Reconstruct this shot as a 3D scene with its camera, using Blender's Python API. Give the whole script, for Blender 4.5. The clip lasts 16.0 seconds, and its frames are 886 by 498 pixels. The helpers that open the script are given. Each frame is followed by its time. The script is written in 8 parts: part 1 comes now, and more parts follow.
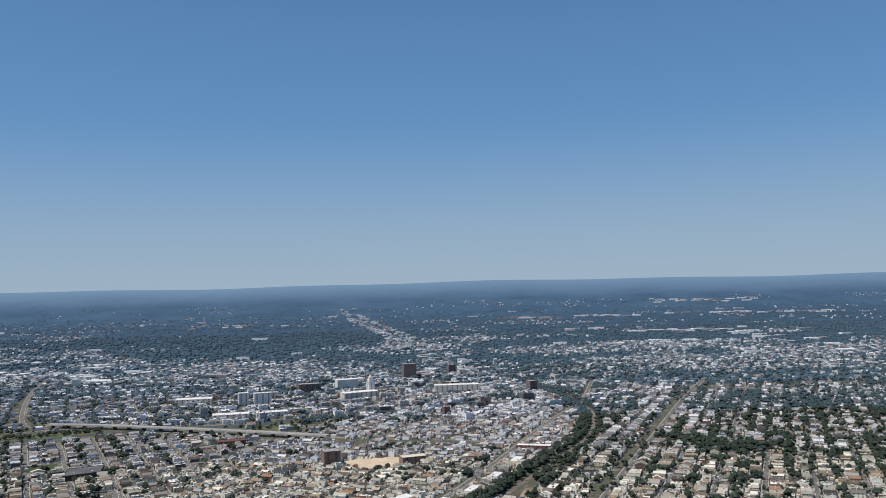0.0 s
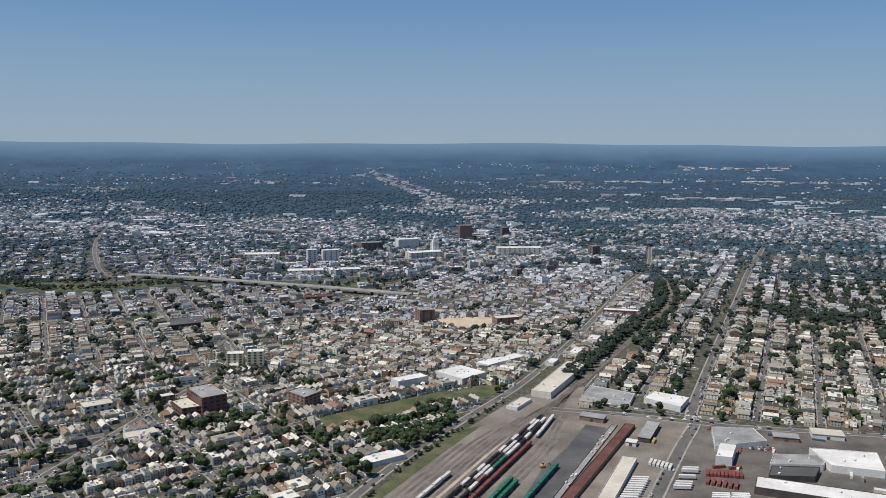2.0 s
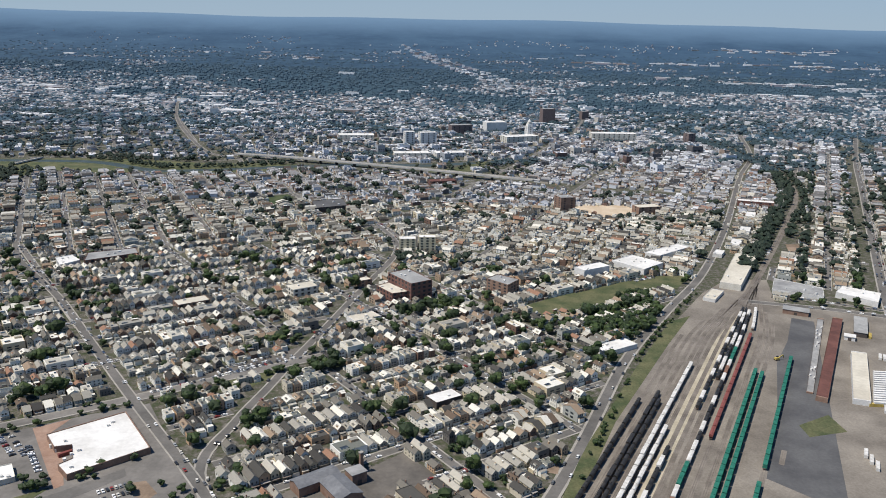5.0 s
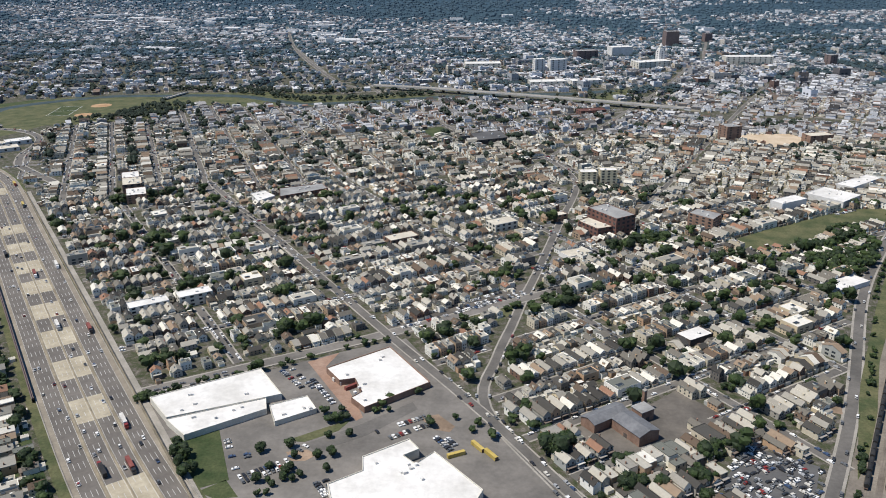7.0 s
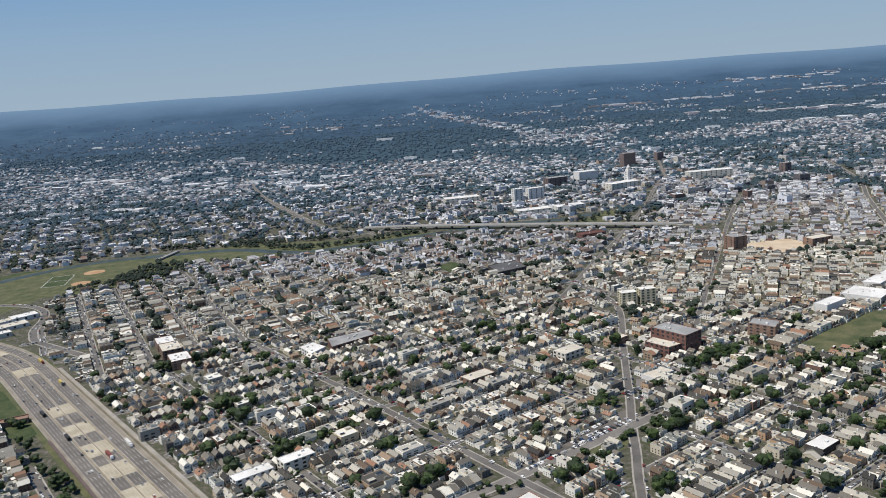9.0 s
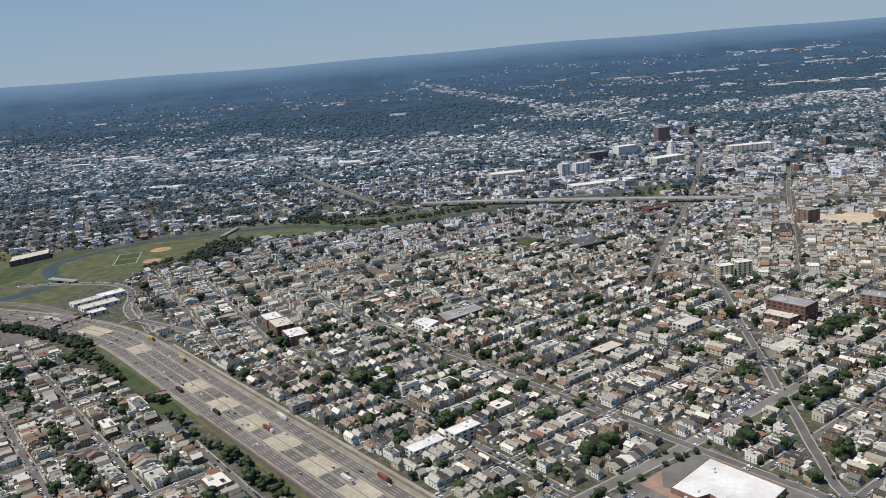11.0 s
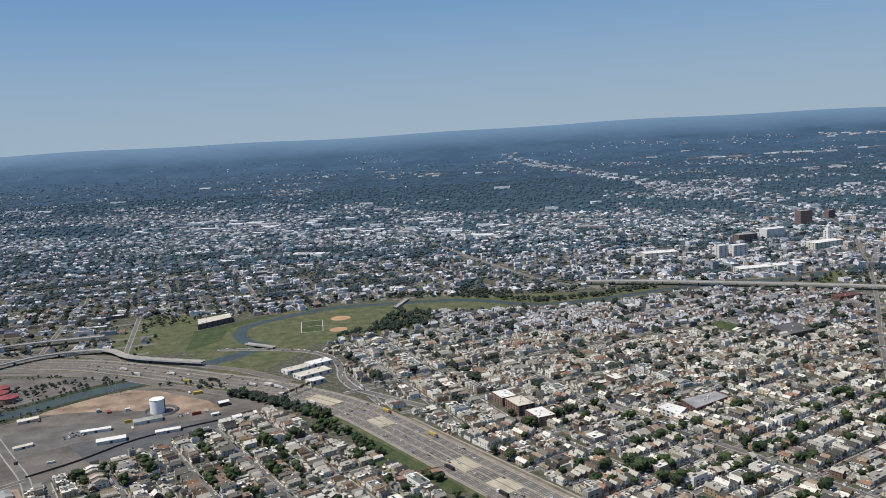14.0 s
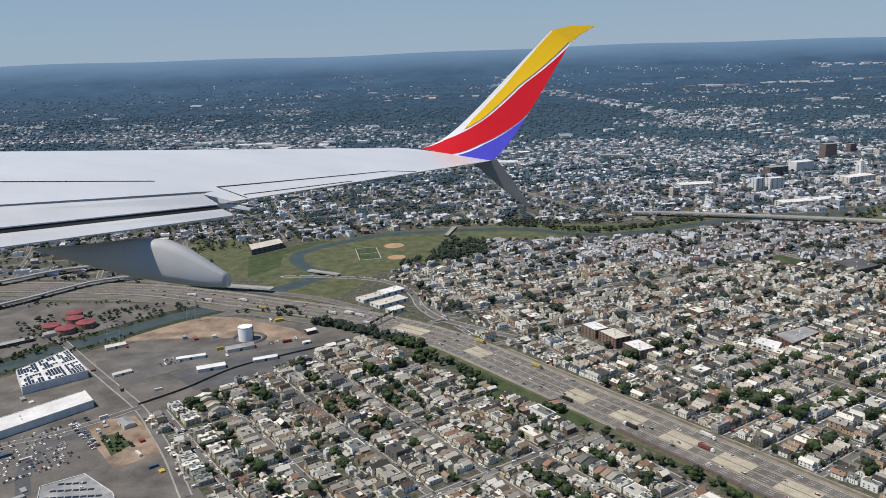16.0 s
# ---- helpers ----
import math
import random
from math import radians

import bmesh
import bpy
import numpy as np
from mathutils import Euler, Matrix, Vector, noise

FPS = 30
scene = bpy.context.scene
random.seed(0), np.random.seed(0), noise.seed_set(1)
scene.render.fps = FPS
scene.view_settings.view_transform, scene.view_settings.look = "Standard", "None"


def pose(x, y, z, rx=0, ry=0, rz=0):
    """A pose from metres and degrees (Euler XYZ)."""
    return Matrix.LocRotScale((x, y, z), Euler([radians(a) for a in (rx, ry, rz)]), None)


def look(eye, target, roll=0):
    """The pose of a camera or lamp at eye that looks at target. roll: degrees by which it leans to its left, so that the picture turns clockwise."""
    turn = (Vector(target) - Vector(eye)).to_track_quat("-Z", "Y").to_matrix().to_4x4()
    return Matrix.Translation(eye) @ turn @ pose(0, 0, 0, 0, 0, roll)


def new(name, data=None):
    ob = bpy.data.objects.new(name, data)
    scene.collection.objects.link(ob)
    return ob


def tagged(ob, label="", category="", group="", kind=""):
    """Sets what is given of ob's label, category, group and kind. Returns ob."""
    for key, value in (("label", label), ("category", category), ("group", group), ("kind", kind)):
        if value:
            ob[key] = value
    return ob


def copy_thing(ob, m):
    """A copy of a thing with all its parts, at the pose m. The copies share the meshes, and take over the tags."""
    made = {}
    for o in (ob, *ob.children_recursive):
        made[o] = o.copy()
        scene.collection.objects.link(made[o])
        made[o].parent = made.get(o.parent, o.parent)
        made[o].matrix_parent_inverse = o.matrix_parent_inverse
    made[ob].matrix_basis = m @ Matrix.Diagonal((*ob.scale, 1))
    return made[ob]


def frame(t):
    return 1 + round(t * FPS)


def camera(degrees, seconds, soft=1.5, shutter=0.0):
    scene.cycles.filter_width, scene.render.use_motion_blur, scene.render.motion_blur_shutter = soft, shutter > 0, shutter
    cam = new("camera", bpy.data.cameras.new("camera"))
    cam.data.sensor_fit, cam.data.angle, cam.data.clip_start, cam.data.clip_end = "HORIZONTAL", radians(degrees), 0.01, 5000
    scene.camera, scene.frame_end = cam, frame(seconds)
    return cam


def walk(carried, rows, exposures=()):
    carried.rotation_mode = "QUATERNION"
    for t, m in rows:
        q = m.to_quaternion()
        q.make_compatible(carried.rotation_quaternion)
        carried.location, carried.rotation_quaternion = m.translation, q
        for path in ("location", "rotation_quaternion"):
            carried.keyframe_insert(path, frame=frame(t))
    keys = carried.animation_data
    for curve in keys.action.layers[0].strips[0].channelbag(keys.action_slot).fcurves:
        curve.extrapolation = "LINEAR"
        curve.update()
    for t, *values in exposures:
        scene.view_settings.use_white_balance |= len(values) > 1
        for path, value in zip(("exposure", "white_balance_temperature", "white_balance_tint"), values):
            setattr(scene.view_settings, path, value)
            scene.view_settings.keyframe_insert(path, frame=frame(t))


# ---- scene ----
cam = camera(57.0, 16.0, soft=0.95)
S = 0.48  # the place is a scale copy: plan lengths below are in plan units of 0.48 m
METRES, EYE, TILT, LEAN, TURN = 1200.0 * S, 289.0 * S, 2.494, 1.37, 0.0
ROWS = [
    (0.0, 0.0, 0.0, 0.0, 0.0, 0.0, -0.0),
    (0.5, -0.0287, 0.0074, -0.0002, 1.17, 4.15, -0.11),
    (1.0, -0.0579, 0.012, 0.0001, 1.83, 0.97, -1.61),
    (1.5, -0.0866, 0.0123, -0.0005, 1.37, -5.42, -1.57),
    (2.0, -0.1153, 0.0109, -0.0002, 1.06, -9.75, -1.6),
    (2.5, -0.1442, 0.0116, 0.0001, 0.53, -12.06, -1.83),
    (3.0, -0.1734, 0.0114, -0.0002, 0.23, -14.23, -2.48),
    (5.5, -0.3246, 0.0105, 0.0018, 3.41, -18.51, -2.39),
    (6.0, -0.3551, 0.0086, 0.0028, 5.65, -18.75, -1.44),
    (6.5, -0.3856, 0.0064, 0.004, 7.44, -19.73, -0.43),
    (7.0, -0.4162, 0.0042, 0.0049, 6.58, -23.46, -0.65),
    (7.5, -0.4466, 0.0029, 0.006, 5.07, -22.92, -0.27),
    (8.0, -0.4766, 0.0037, 0.0075, 2.51, -17.4, 1.5),
    (10.5, -0.6347, -0.007, 0.0183, -0.39, -13.52, 3.32),
    (11.0, -0.6668, -0.0089, 0.0211, -0.64, -16.15, 3.19),
    (11.5, -0.6986, -0.0104, 0.0236, -0.48, -16.86, 2.97),
    (12.0, -0.7307, -0.0107, 0.0266, -0.69, -15.95, 3.61),
    (12.5, -0.7628, -0.0119, 0.031, 0.94, -12.32, 4.87),
    (13.0, -0.7957, -0.0129, 0.0348, 4.54, -10.2, 3.32),
    (13.5, -0.8283, -0.0138, 0.0372, 4.25, -10.73, 2.3),
    (14.0, -0.8614, -0.0139, 0.0411, 3.88, -11.06, 2.12),
    (14.5, -0.8943, -0.0138, 0.0446, 4.26, -11.4, 2.05),
    (15.0, -0.9276, -0.0144, 0.0471, 4.06, -12.48, 1.4),
    (15.5, -0.9613, -0.0138, 0.0502, 3.36, -14.42, 0.77),
    (16.0, -0.9947, -0.0137, 0.0529, 2.31, -16.53, 0.71),
]
walk(cam, [(t, pose(0, 0, EYE, TILT, LEAN, TURN) @ pose(METRES * x, METRES * y, METRES * z, 90 + pitch, roll, yaw)) for t, x, y, z, yaw, pitch, roll in ROWS],
     exposures=[(0.0, 0.15), (1.0, 0.10), (2.0, 0.03), (2.5, 0.02), (3.0, 0.18), (5.5, 0.22), (8.0, 0.20), (10.5, 0.11), (12.5, 0.07), (13.5, 0.15), (16.0, 0.12)])

# ---- world and sun ----
SUN_AZ, SUN_EL = radians(247.0), radians(62.0)
world = bpy.data.worlds.new("summer_sky")
scene.world = world
world.use_nodes = True
wn = world.node_tree
sky = wn.nodes.new("ShaderNodeTexSky")
sky.sky_type, sky.sun_disc = "NISHITA", False
sky.sun_elevation, sky.sun_rotation = SUN_EL, SUN_AZ
sky.altitude, sky.air_density, sky.dust_density, sky.ozone_density = 300.0, 0.75, 0.2, 5.0
tint = wn.nodes.new("ShaderNodeMix")
tint.data_type, tint.blend_type = "RGBA", "MULTIPLY"
tint.inputs[0].default_value, tint.inputs[7].default_value = 1.0, (0.52, 0.86, 1.10, 1)
wn.links.new(sky.outputs[0], tint.inputs[6])
veil = wn.nodes.new("ShaderNodeMix")  # blue summer air, paler towards the land
veil.data_type = "RGBA"
veil.inputs[7].default_value = (1.78, 3.66, 6.20, 1)
direction = wn.nodes.new("ShaderNodeTexCoord")
height = wn.nodes.new("ShaderNodeSeparateXYZ")
wn.links.new(direction.outputs["Generated"], height.inputs[0])
thick = wn.nodes.new("ShaderNodeMapRange")
thick.interpolation_type = "SMOOTHSTEP"
for k, val in ((1, -0.03), (2, 0.70), (3, 0.80), (4, 0.03)):
    thick.inputs[k].default_value = val
wn.links.new(height.outputs["Z"], thick.inputs[0])
wn.links.new(thick.outputs[0], veil.inputs[0])
wn.links.new(tint.outputs[2], veil.inputs[6])
haze = wn.nodes.new("ShaderNodeMix")  # grey haze lying on the horizon
haze.data_type = "RGBA"
haze.inputs[7].default_value = (4.05, 5.10, 6.10, 1)
low = wn.nodes.new("ShaderNodeMapRange")
low.interpolation_type = "SMOOTHSTEP"
for k, val in ((1, -0.03), (2, 0.22), (3, 0.90), (4, 0.0)):
    low.inputs[k].default_value = val
wn.links.new(height.outputs["Z"], low.inputs[0])
wn.links.new(low.outputs[0], haze.inputs[0])
wn.links.new(veil.outputs[2], haze.inputs[6])
wn.links.new(haze.outputs[2], wn.nodes["Background"].inputs[0])
wn.nodes["Background"].inputs[1].default_value = 0.080
sun_data = bpy.data.lights.new("sun", "SUN")
sun_data.energy, sun_data.angle, sun_data.color = 4.5, radians(0.53), (1.0, 0.94, 0.855)
sun = new("sun", sun_data)
to_sun = Vector((math.sin(SUN_AZ) * math.cos(SUN_EL), math.cos(SUN_AZ) * math.cos(SUN_EL), math.sin(SUN_EL)))
sun.matrix_world = look((0, 0, 900), Vector((0, 0, 900)) - to_sun)

# ---- materials ----
def node_mat(name, rough=0.8, metal=0.0, spec=0.3):
    m = bpy.data.materials.new(name)
    m.use_nodes = True
    b = m.node_tree.nodes["Principled BSDF"]
    b.inputs["Roughness"].default_value, b.inputs["Metallic"].default_value = rough, metal
    b.inputs["Specular IOR Level"].default_value = spec
    return m, m.node_tree, b


def ramp_of(nt, fac, stops, interp="LINEAR"):
    r = nt.nodes.new("ShaderNodeValToRGB")
    r.color_ramp.interpolation = interp
    e = r.color_ramp.elements
    while len(e) < len(stops):
        e.new(0.5)
    for el, (pos, col) in zip(e, stops):
        el.position, el.color = pos, (*col, 1)
    nt.links.new(fac, r.inputs[0])
    return r.outputs[0]


def noise_of(nt, scale, detail=4.0, rough=0.6, world_space=True):
    n = nt.nodes.new("ShaderNodeTexNoise")
    n.inputs["Scale"].default_value, n.inputs["Detail"].default_value, n.inputs["Roughness"].default_value = scale / S, detail, rough
    if world_space:
        g = nt.nodes.new("ShaderNodeNewGeometry")
        nt.links.new(g.outputs["Position"], n.inputs["Vector"])
    return n.outputs["Fac"]


def mix_of(nt, fac, a, b, mode="MIX"):
    m = nt.nodes.new("ShaderNodeMix")
    m.data_type, m.blend_type = "RGBA", mode
    for sock, val in ((m.inputs[0], fac), (m.inputs[6], a), (m.inputs[7], b)):
        if isinstance(val, bpy.types.NodeSocket):
            nt.links.new(val, sock)
        elif isinstance(val, (int, float)):
            sock.default_value = val
        else:
            sock.default_value = (*val, 1)
    return m.outputs[2]


def bump_of(nt, bsdf, height, strength=0.3, dist=0.1):
    b = nt.nodes.new("ShaderNodeBump")
    b.inputs["Strength"].default_value, b.inputs["Distance"].default_value = strength, dist
    nt.links.new(height, b.inputs["Height"])
    nt.links.new(b.outputs[0], bsdf.inputs["Normal"])


def surface(name, dark, light, big=0.03, small=0.7, rough=0.85, metal=0.0, spec=0.3, lo=0.35, hi=0.65, grain=0.25, bump=0.0):
    """A worn surface: two colours in large stains, with a fine grain over them."""
    m, nt, b = node_mat(name, rough, metal, spec)
    c = ramp_of(nt, noise_of(nt, big, 5.0), [(lo, dark), (hi, light)])
    fine = noise_of(nt, small, 3.0)
    c = mix_of(nt, grain, c, ramp_of(nt, fine, [(0.3, (0.25,) * 3), (0.7, (1.0,) * 3)]), "MULTIPLY")
    nt.links.new(c, b.inputs["Base Color"])
    if bump:
        bump_of(nt, b, fine, bump)
    return m


def varied(name, stops, rough=0.8, grain_scale=0.6, grain=0.25, object_random=False, spec=0.3):
    """Each piece takes one of the colours by chance; stains and grain lie over them."""
    m, nt, b = node_mat(name, rough, 0.0, spec)
    if object_random:
        src = nt.nodes.new("ShaderNodeObjectInfo").outputs["Random"]
    else:
        src = nt.nodes.new("ShaderNodeNewGeometry").outputs["Random Per Island"]
    c = ramp_of(nt, src, stops, "CONSTANT")
    c = mix_of(nt, grain, c, ramp_of(nt, noise_of(nt, grain_scale, 4.0), [(0.3, (0.35,) * 3), (0.7, (1.0,) * 3)]), "MULTIPLY")
    nt.links.new(c, b.inputs["Base Color"])
    return m


WALL_STOPS = [(0.0, (0.80, 0.785, 0.75)), (0.24, (0.58, 0.53, 0.44)), (0.36, (0.34, 0.33, 0.31)), (0.45, (0.60, 0.52, 0.39)),
              (0.53, (0.19, 0.12, 0.095)), (0.60, (0.38, 0.39, 0.385)), (0.67, (0.82, 0.815, 0.80)), (0.84, (0.15, 0.14, 0.135)), (0.90, (0.50, 0.34, 0.23)), (0.95, (0.36, 0.27, 0.20))]
ROOF_STOPS = [(0.0, (0.062, 0.060, 0.058)), (0.13, (0.155, 0.145, 0.132)), (0.29, (0.30, 0.288, 0.268)), (0.50, (0.43, 0.41, 0.375)),
              (0.65, (0.12, 0.088, 0.068)), (0.73, (0.27, 0.205, 0.155)), (0.81, (0.66, 0.645, 0.61)), (0.90, (0.045, 0.043, 0.042)), (0.955, (0.27, 0.155, 0.11))]
FLAT_STOPS = [(0.0, (0.46, 0.445, 0.415)), (0.24, (0.30, 0.29, 0.275)), (0.44, (0.74, 0.73, 0.71)), (0.62, (0.16, 0.17, 0.16)), (0.84, (0.085, 0.082, 0.078))]


def toned(stops, k):
    """The same range of colours, scaled by k and made slightly warmer."""
    return [(p, (r * k * 1.015, g * k, b * k * 0.93)) for p, (r, g, b) in stops]


WALLS_NEAR, ROOFS_NEAR, FLATS_NEAR = toned(WALL_STOPS, 1.0), toned(ROOF_STOPS, 0.96), toned(FLAT_STOPS, 0.90)
M_WALL = varied("house_siding", WALLS_NEAR)
M_ROOF = varied("shingle_roof", ROOFS_NEAR, 0.85)
M_FLAT = varied("flat_roof_membrane", FLATS_NEAR, 0.75)
M_WALL_OB = varied("painted_siding", WALLS_NEAR, object_random=True)
M_ROOF_OB = varied("asphalt_shingles", ROOFS_NEAR, 0.85, object_random=True)
M_FLAT_OB = varied("roof_membrane", FLATS_NEAR, 0.75, object_random=True)
M_WINDOW = surface("window_glass_dark", (0.02, 0.025, 0.03), (0.05, 0.06, 0.07), 0.2, rough=0.12, spec=0.5)
M_DOOR = varied("painted_door", [(0.0, (0.05, 0.04, 0.035)), (0.5, (0.2, 0.06, 0.04)), (0.75, (0.5, 0.5, 0.48))], object_random=True)
M_PORCH = varied("porch_paint", [(0.0, (0.30, 0.28, 0.26)), (0.4, (0.55, 0.54, 0.51)), (0.6, (0.16, 0.13, 0.11))], object_random=True)
M_LEAF = varied("foliage", [(0.0, (0.020, 0.036, 0.012)), (0.3, (0.031, 0.054, 0.015)), (0.6, (0.048, 0.076, 0.020)), (0.85, (0.022, 0.037, 0.015))], 0.7, 0.35, 0.55)
# the two far leaf sets carry blue haze in their base colours
M_LEAF_FAR = varied("hazed_far_foliage", [(0.0, (0.028, 0.052, 0.064)), (0.4, (0.036, 0.064, 0.075)), (0.75, (0.046, 0.076, 0.084))], 0.8, 0.08, 0.3)
M_WOODS = varied("hazed_woodland_foliage", [(0.0, (0.044, 0.082, 0.114)), (0.4, (0.050, 0.092, 0.126)), (0.75, (0.058, 0.102, 0.138))], 0.8, 0.02, 0.35)


def hazed(stops):
    """The same colours, greyed and cooled to paint middle-distance haze into them, towards the river."""
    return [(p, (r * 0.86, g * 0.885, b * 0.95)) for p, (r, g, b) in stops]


M_WALL_MID = varied("hazed_house_siding", hazed(WALL_STOPS))
M_ROOF_MID = varied("hazed_shingle_roof", hazed(ROOF_STOPS), 0.85)
M_FLAT_MID = varied("hazed_flat_roof", hazed(FLAT_STOPS), 0.75)
# dark leaves, cooled in colour for the same painted haze
M_LEAF_MID = varied("hazed_dark_foliage", [(0.0, (0.015, 0.027, 0.018)), (0.4, (0.020, 0.035, 0.022)), (0.75, (0.028, 0.044, 0.026))], 0.75, 0.2, 0.4)
# far walls and roofs: distance haze put into paler, cooler base colours
M_WALL_FAR = varied("far_hazed_siding", [(0.0, (0.72, 0.725, 0.73)), (0.3, (0.45, 0.40, 0.42)), (0.46, (0.20, 0.21, 0.225)), (0.62, (0.80, 0.80, 0.80)), (0.86, (0.28, 0.235, 0.22))])
M_ROOF_FAR = varied("far_hazed_shingles", [(0.0, (0.085, 0.09, 0.10)), (0.25, (0.19, 0.20, 0.215)), (0.5, (0.34, 0.345, 0.365)), (0.64, (0.60, 0.61, 0.63)), (0.76, (0.12, 0.12, 0.125))], 0.85)
M_FLAT_FAR = varied("far_hazed_membrane", [(0.0, (0.60, 0.605, 0.615)), (0.3, (0.36, 0.37, 0.385)), (0.46, (0.72, 0.73, 0.75)), (0.64, (0.18, 0.19, 0.21)), (0.82, (0.26, 0.27, 0.29))], 0.75)
M_BARK = surface("bark", (0.06, 0.045, 0.035), (0.12, 0.10, 0.08), 0.5, 3.0)
M_ASPHALT = surface("street_asphalt", (0.100, 0.095, 0.088), (0.165, 0.155, 0.143), 0.03, 0.4)
M_MOTORWAY = surface("motorway_asphalt", (0.115, 0.105, 0.095), (0.17, 0.155, 0.14), 0.03, 0.4)
M_ASPHALT_DARK = surface("dark_asphalt", (0.075, 0.075, 0.078), (0.12, 0.12, 0.12), 0.03, 0.4)
M_LOT = surface("parking_asphalt", (0.13, 0.122, 0.112), (0.215, 0.20, 0.182), 0.03, 0.3)
M_YARD = surface("oily_yard_asphalt", (0.085, 0.078, 0.07), (0.175, 0.158, 0.138), 0.025, 0.3)
M_CONCRETE = surface("pale_concrete", (0.34, 0.30, 0.22), (0.47, 0.42, 0.32), 0.06, 0.4)
M_PAVEMENT = surface("pavement_concrete", (0.25, 0.235, 0.205), (0.37, 0.345, 0.31), 0.05, 0.6)
M_GRASS = surface("dry_grass", (0.062, 0.082, 0.035), (0.145, 0.142, 0.072), 0.05, 0.5, 0.95, grain=0.5)
M_LAWN = surface("green_grass", (0.036, 0.060, 0.021), (0.085, 0.102, 0.044), 0.06, 0.6, 0.95, grain=0.5)
M_DIRT = surface("bare_earth", (0.17, 0.125, 0.09), (0.37, 0.275, 0.20), 0.035, 0.5, 0.95)
M_SAND = surface("pale_sand", (0.46, 0.36, 0.25), (0.58, 0.48, 0.36), 0.04, 0.5, 0.95)
M_CINDER = surface("yard_cinder", (0.15, 0.132, 0.112), (0.27, 0.242, 0.205), 0.022, 0.5, 0.95, grain=0.35)
M_YELLOW_WALL = surface("yellow_render", (0.56, 0.50, 0.34), (0.64, 0.58, 0.42), 0.1, 0.7)
M_INFIELD = surface("clay_infield", (0.36, 0.22, 0.12), (0.45, 0.30, 0.18), 0.06, 0.5, 0.95)
M_VIADUCT = surface("grey_bridge_concrete", (0.40, 0.39, 0.37), (0.52, 0.51, 0.485), 0.06, 0.4)
M_BALLAST = surface("rail_ballast", (0.13, 0.112, 0.095), (0.25, 0.222, 0.19), 0.04, 0.5, 0.95)
M_WHITE_ROOF = surface("white_membrane", (0.60, 0.585, 0.55), (0.78, 0.765, 0.735), 0.04, 0.25, 0.6, grain=0.2)
M_GREY_ROOF = surface("grey_membrane", (0.22, 0.22, 0.22), (0.36, 0.36, 0.35), 0.05, 0.3, 0.8)
M_TAN_ROOF = surface("tan_membrane", (0.50, 0.46, 0.38), (0.62, 0.58, 0.49), 0.03, 0.3, 0.8)
M_BRICK = surface("red_brick", (0.15, 0.075, 0.06), (0.22, 0.115, 0.092), 0.2, 1.2)
M_BROWN_BRICK = surface("brown_brick", (0.21, 0.13, 0.095), (0.30, 0.20, 0.15), 0.2, 1.2)
M_SLATE_BRICK = surface("muted_brown_brick", (0.15, 0.115, 0.11), (0.21, 0.165, 0.155), 0.2, 1.2)
M_CREAM = surface("cream_render", (0.60, 0.57, 0.49), (0.70, 0.67, 0.59), 0.1, 0.7)
M_WHITE_WALL = surface("white_render", (0.62, 0.61, 0.58), (0.76, 0.75, 0.72), 0.1, 0.7)
M_DARK_WALL = surface("dark_cladding", (0.07, 0.06, 0.055), (0.12, 0.10, 0.09), 0.1, 0.7)
M_WATER = surface("river_water", (0.040, 0.055, 0.05), (0.065, 0.08, 0.07), 0.05, 0.3, rough=0.45, spec=0.3, grain=0.1)
M_TANK = surface("white_tank_paint", (0.82, 0.82, 0.82), (0.88, 0.88, 0.88), 0.1, 0.7, 0.5, grain=0.08)
M_SHOULDER = surface("tan_shoulder_concrete", (0.20, 0.175, 0.14), (0.31, 0.275, 0.22), 0.05, 0.5)
M_MEDIAN = surface("ochre_median", (0.21, 0.18, 0.13), (0.34, 0.295, 0.215), 0.08, 0.6)
M_SCRUB = surface("dense_scrub", (0.018, 0.030, 0.014), (0.075, 0.085, 0.042), 0.13, 0.5, 0.95, grain=0.7, bump=0.6)
M_SLATE = surface("slate_roof", (0.12, 0.125, 0.135), (0.20, 0.205, 0.215), 0.05, 0.4, 0.7)
M_STEEL = surface("rusty_steel", (0.10, 0.06, 0.045), (0.2, 0.14, 0.11), 0.3, 2.0, 0.7)
M_RAIL = surface("rail_steel", (0.10, 0.085, 0.075), (0.17, 0.15, 0.135), 0.3, 2.0, 0.5)
M_LINE = surface("road_paint", (0.46, 0.46, 0.44), (0.62, 0.62, 0.60), 0.2)

# ---- building helpers ----
def to_scale(m):
    """A pose given in plan units, in the scene's metres."""
    out = m.copy()
    out.translation = m.translation * S
    return out


def part(name, bm, material, parent, label=""):
    me = bpy.data.meshes.new(name)
    bmesh.ops.scale(bm, vec=(S, S, S), verts=bm.verts)
    bm.normal_update()
    bm.to_mesh(me)
    bm.free()
    me.materials.append(material)
    ob = new(name, me)
    ob.parent = parent
    return tagged(ob, label) if label else ob


def thing(name, label, category, m=None, group="", kind=""):
    ob = new(name)
    ob.empty_display_size = 1.0
    if m is not None:
        ob.matrix_world = to_scale(m)
    return tagged(ob, label, category, group, kind)


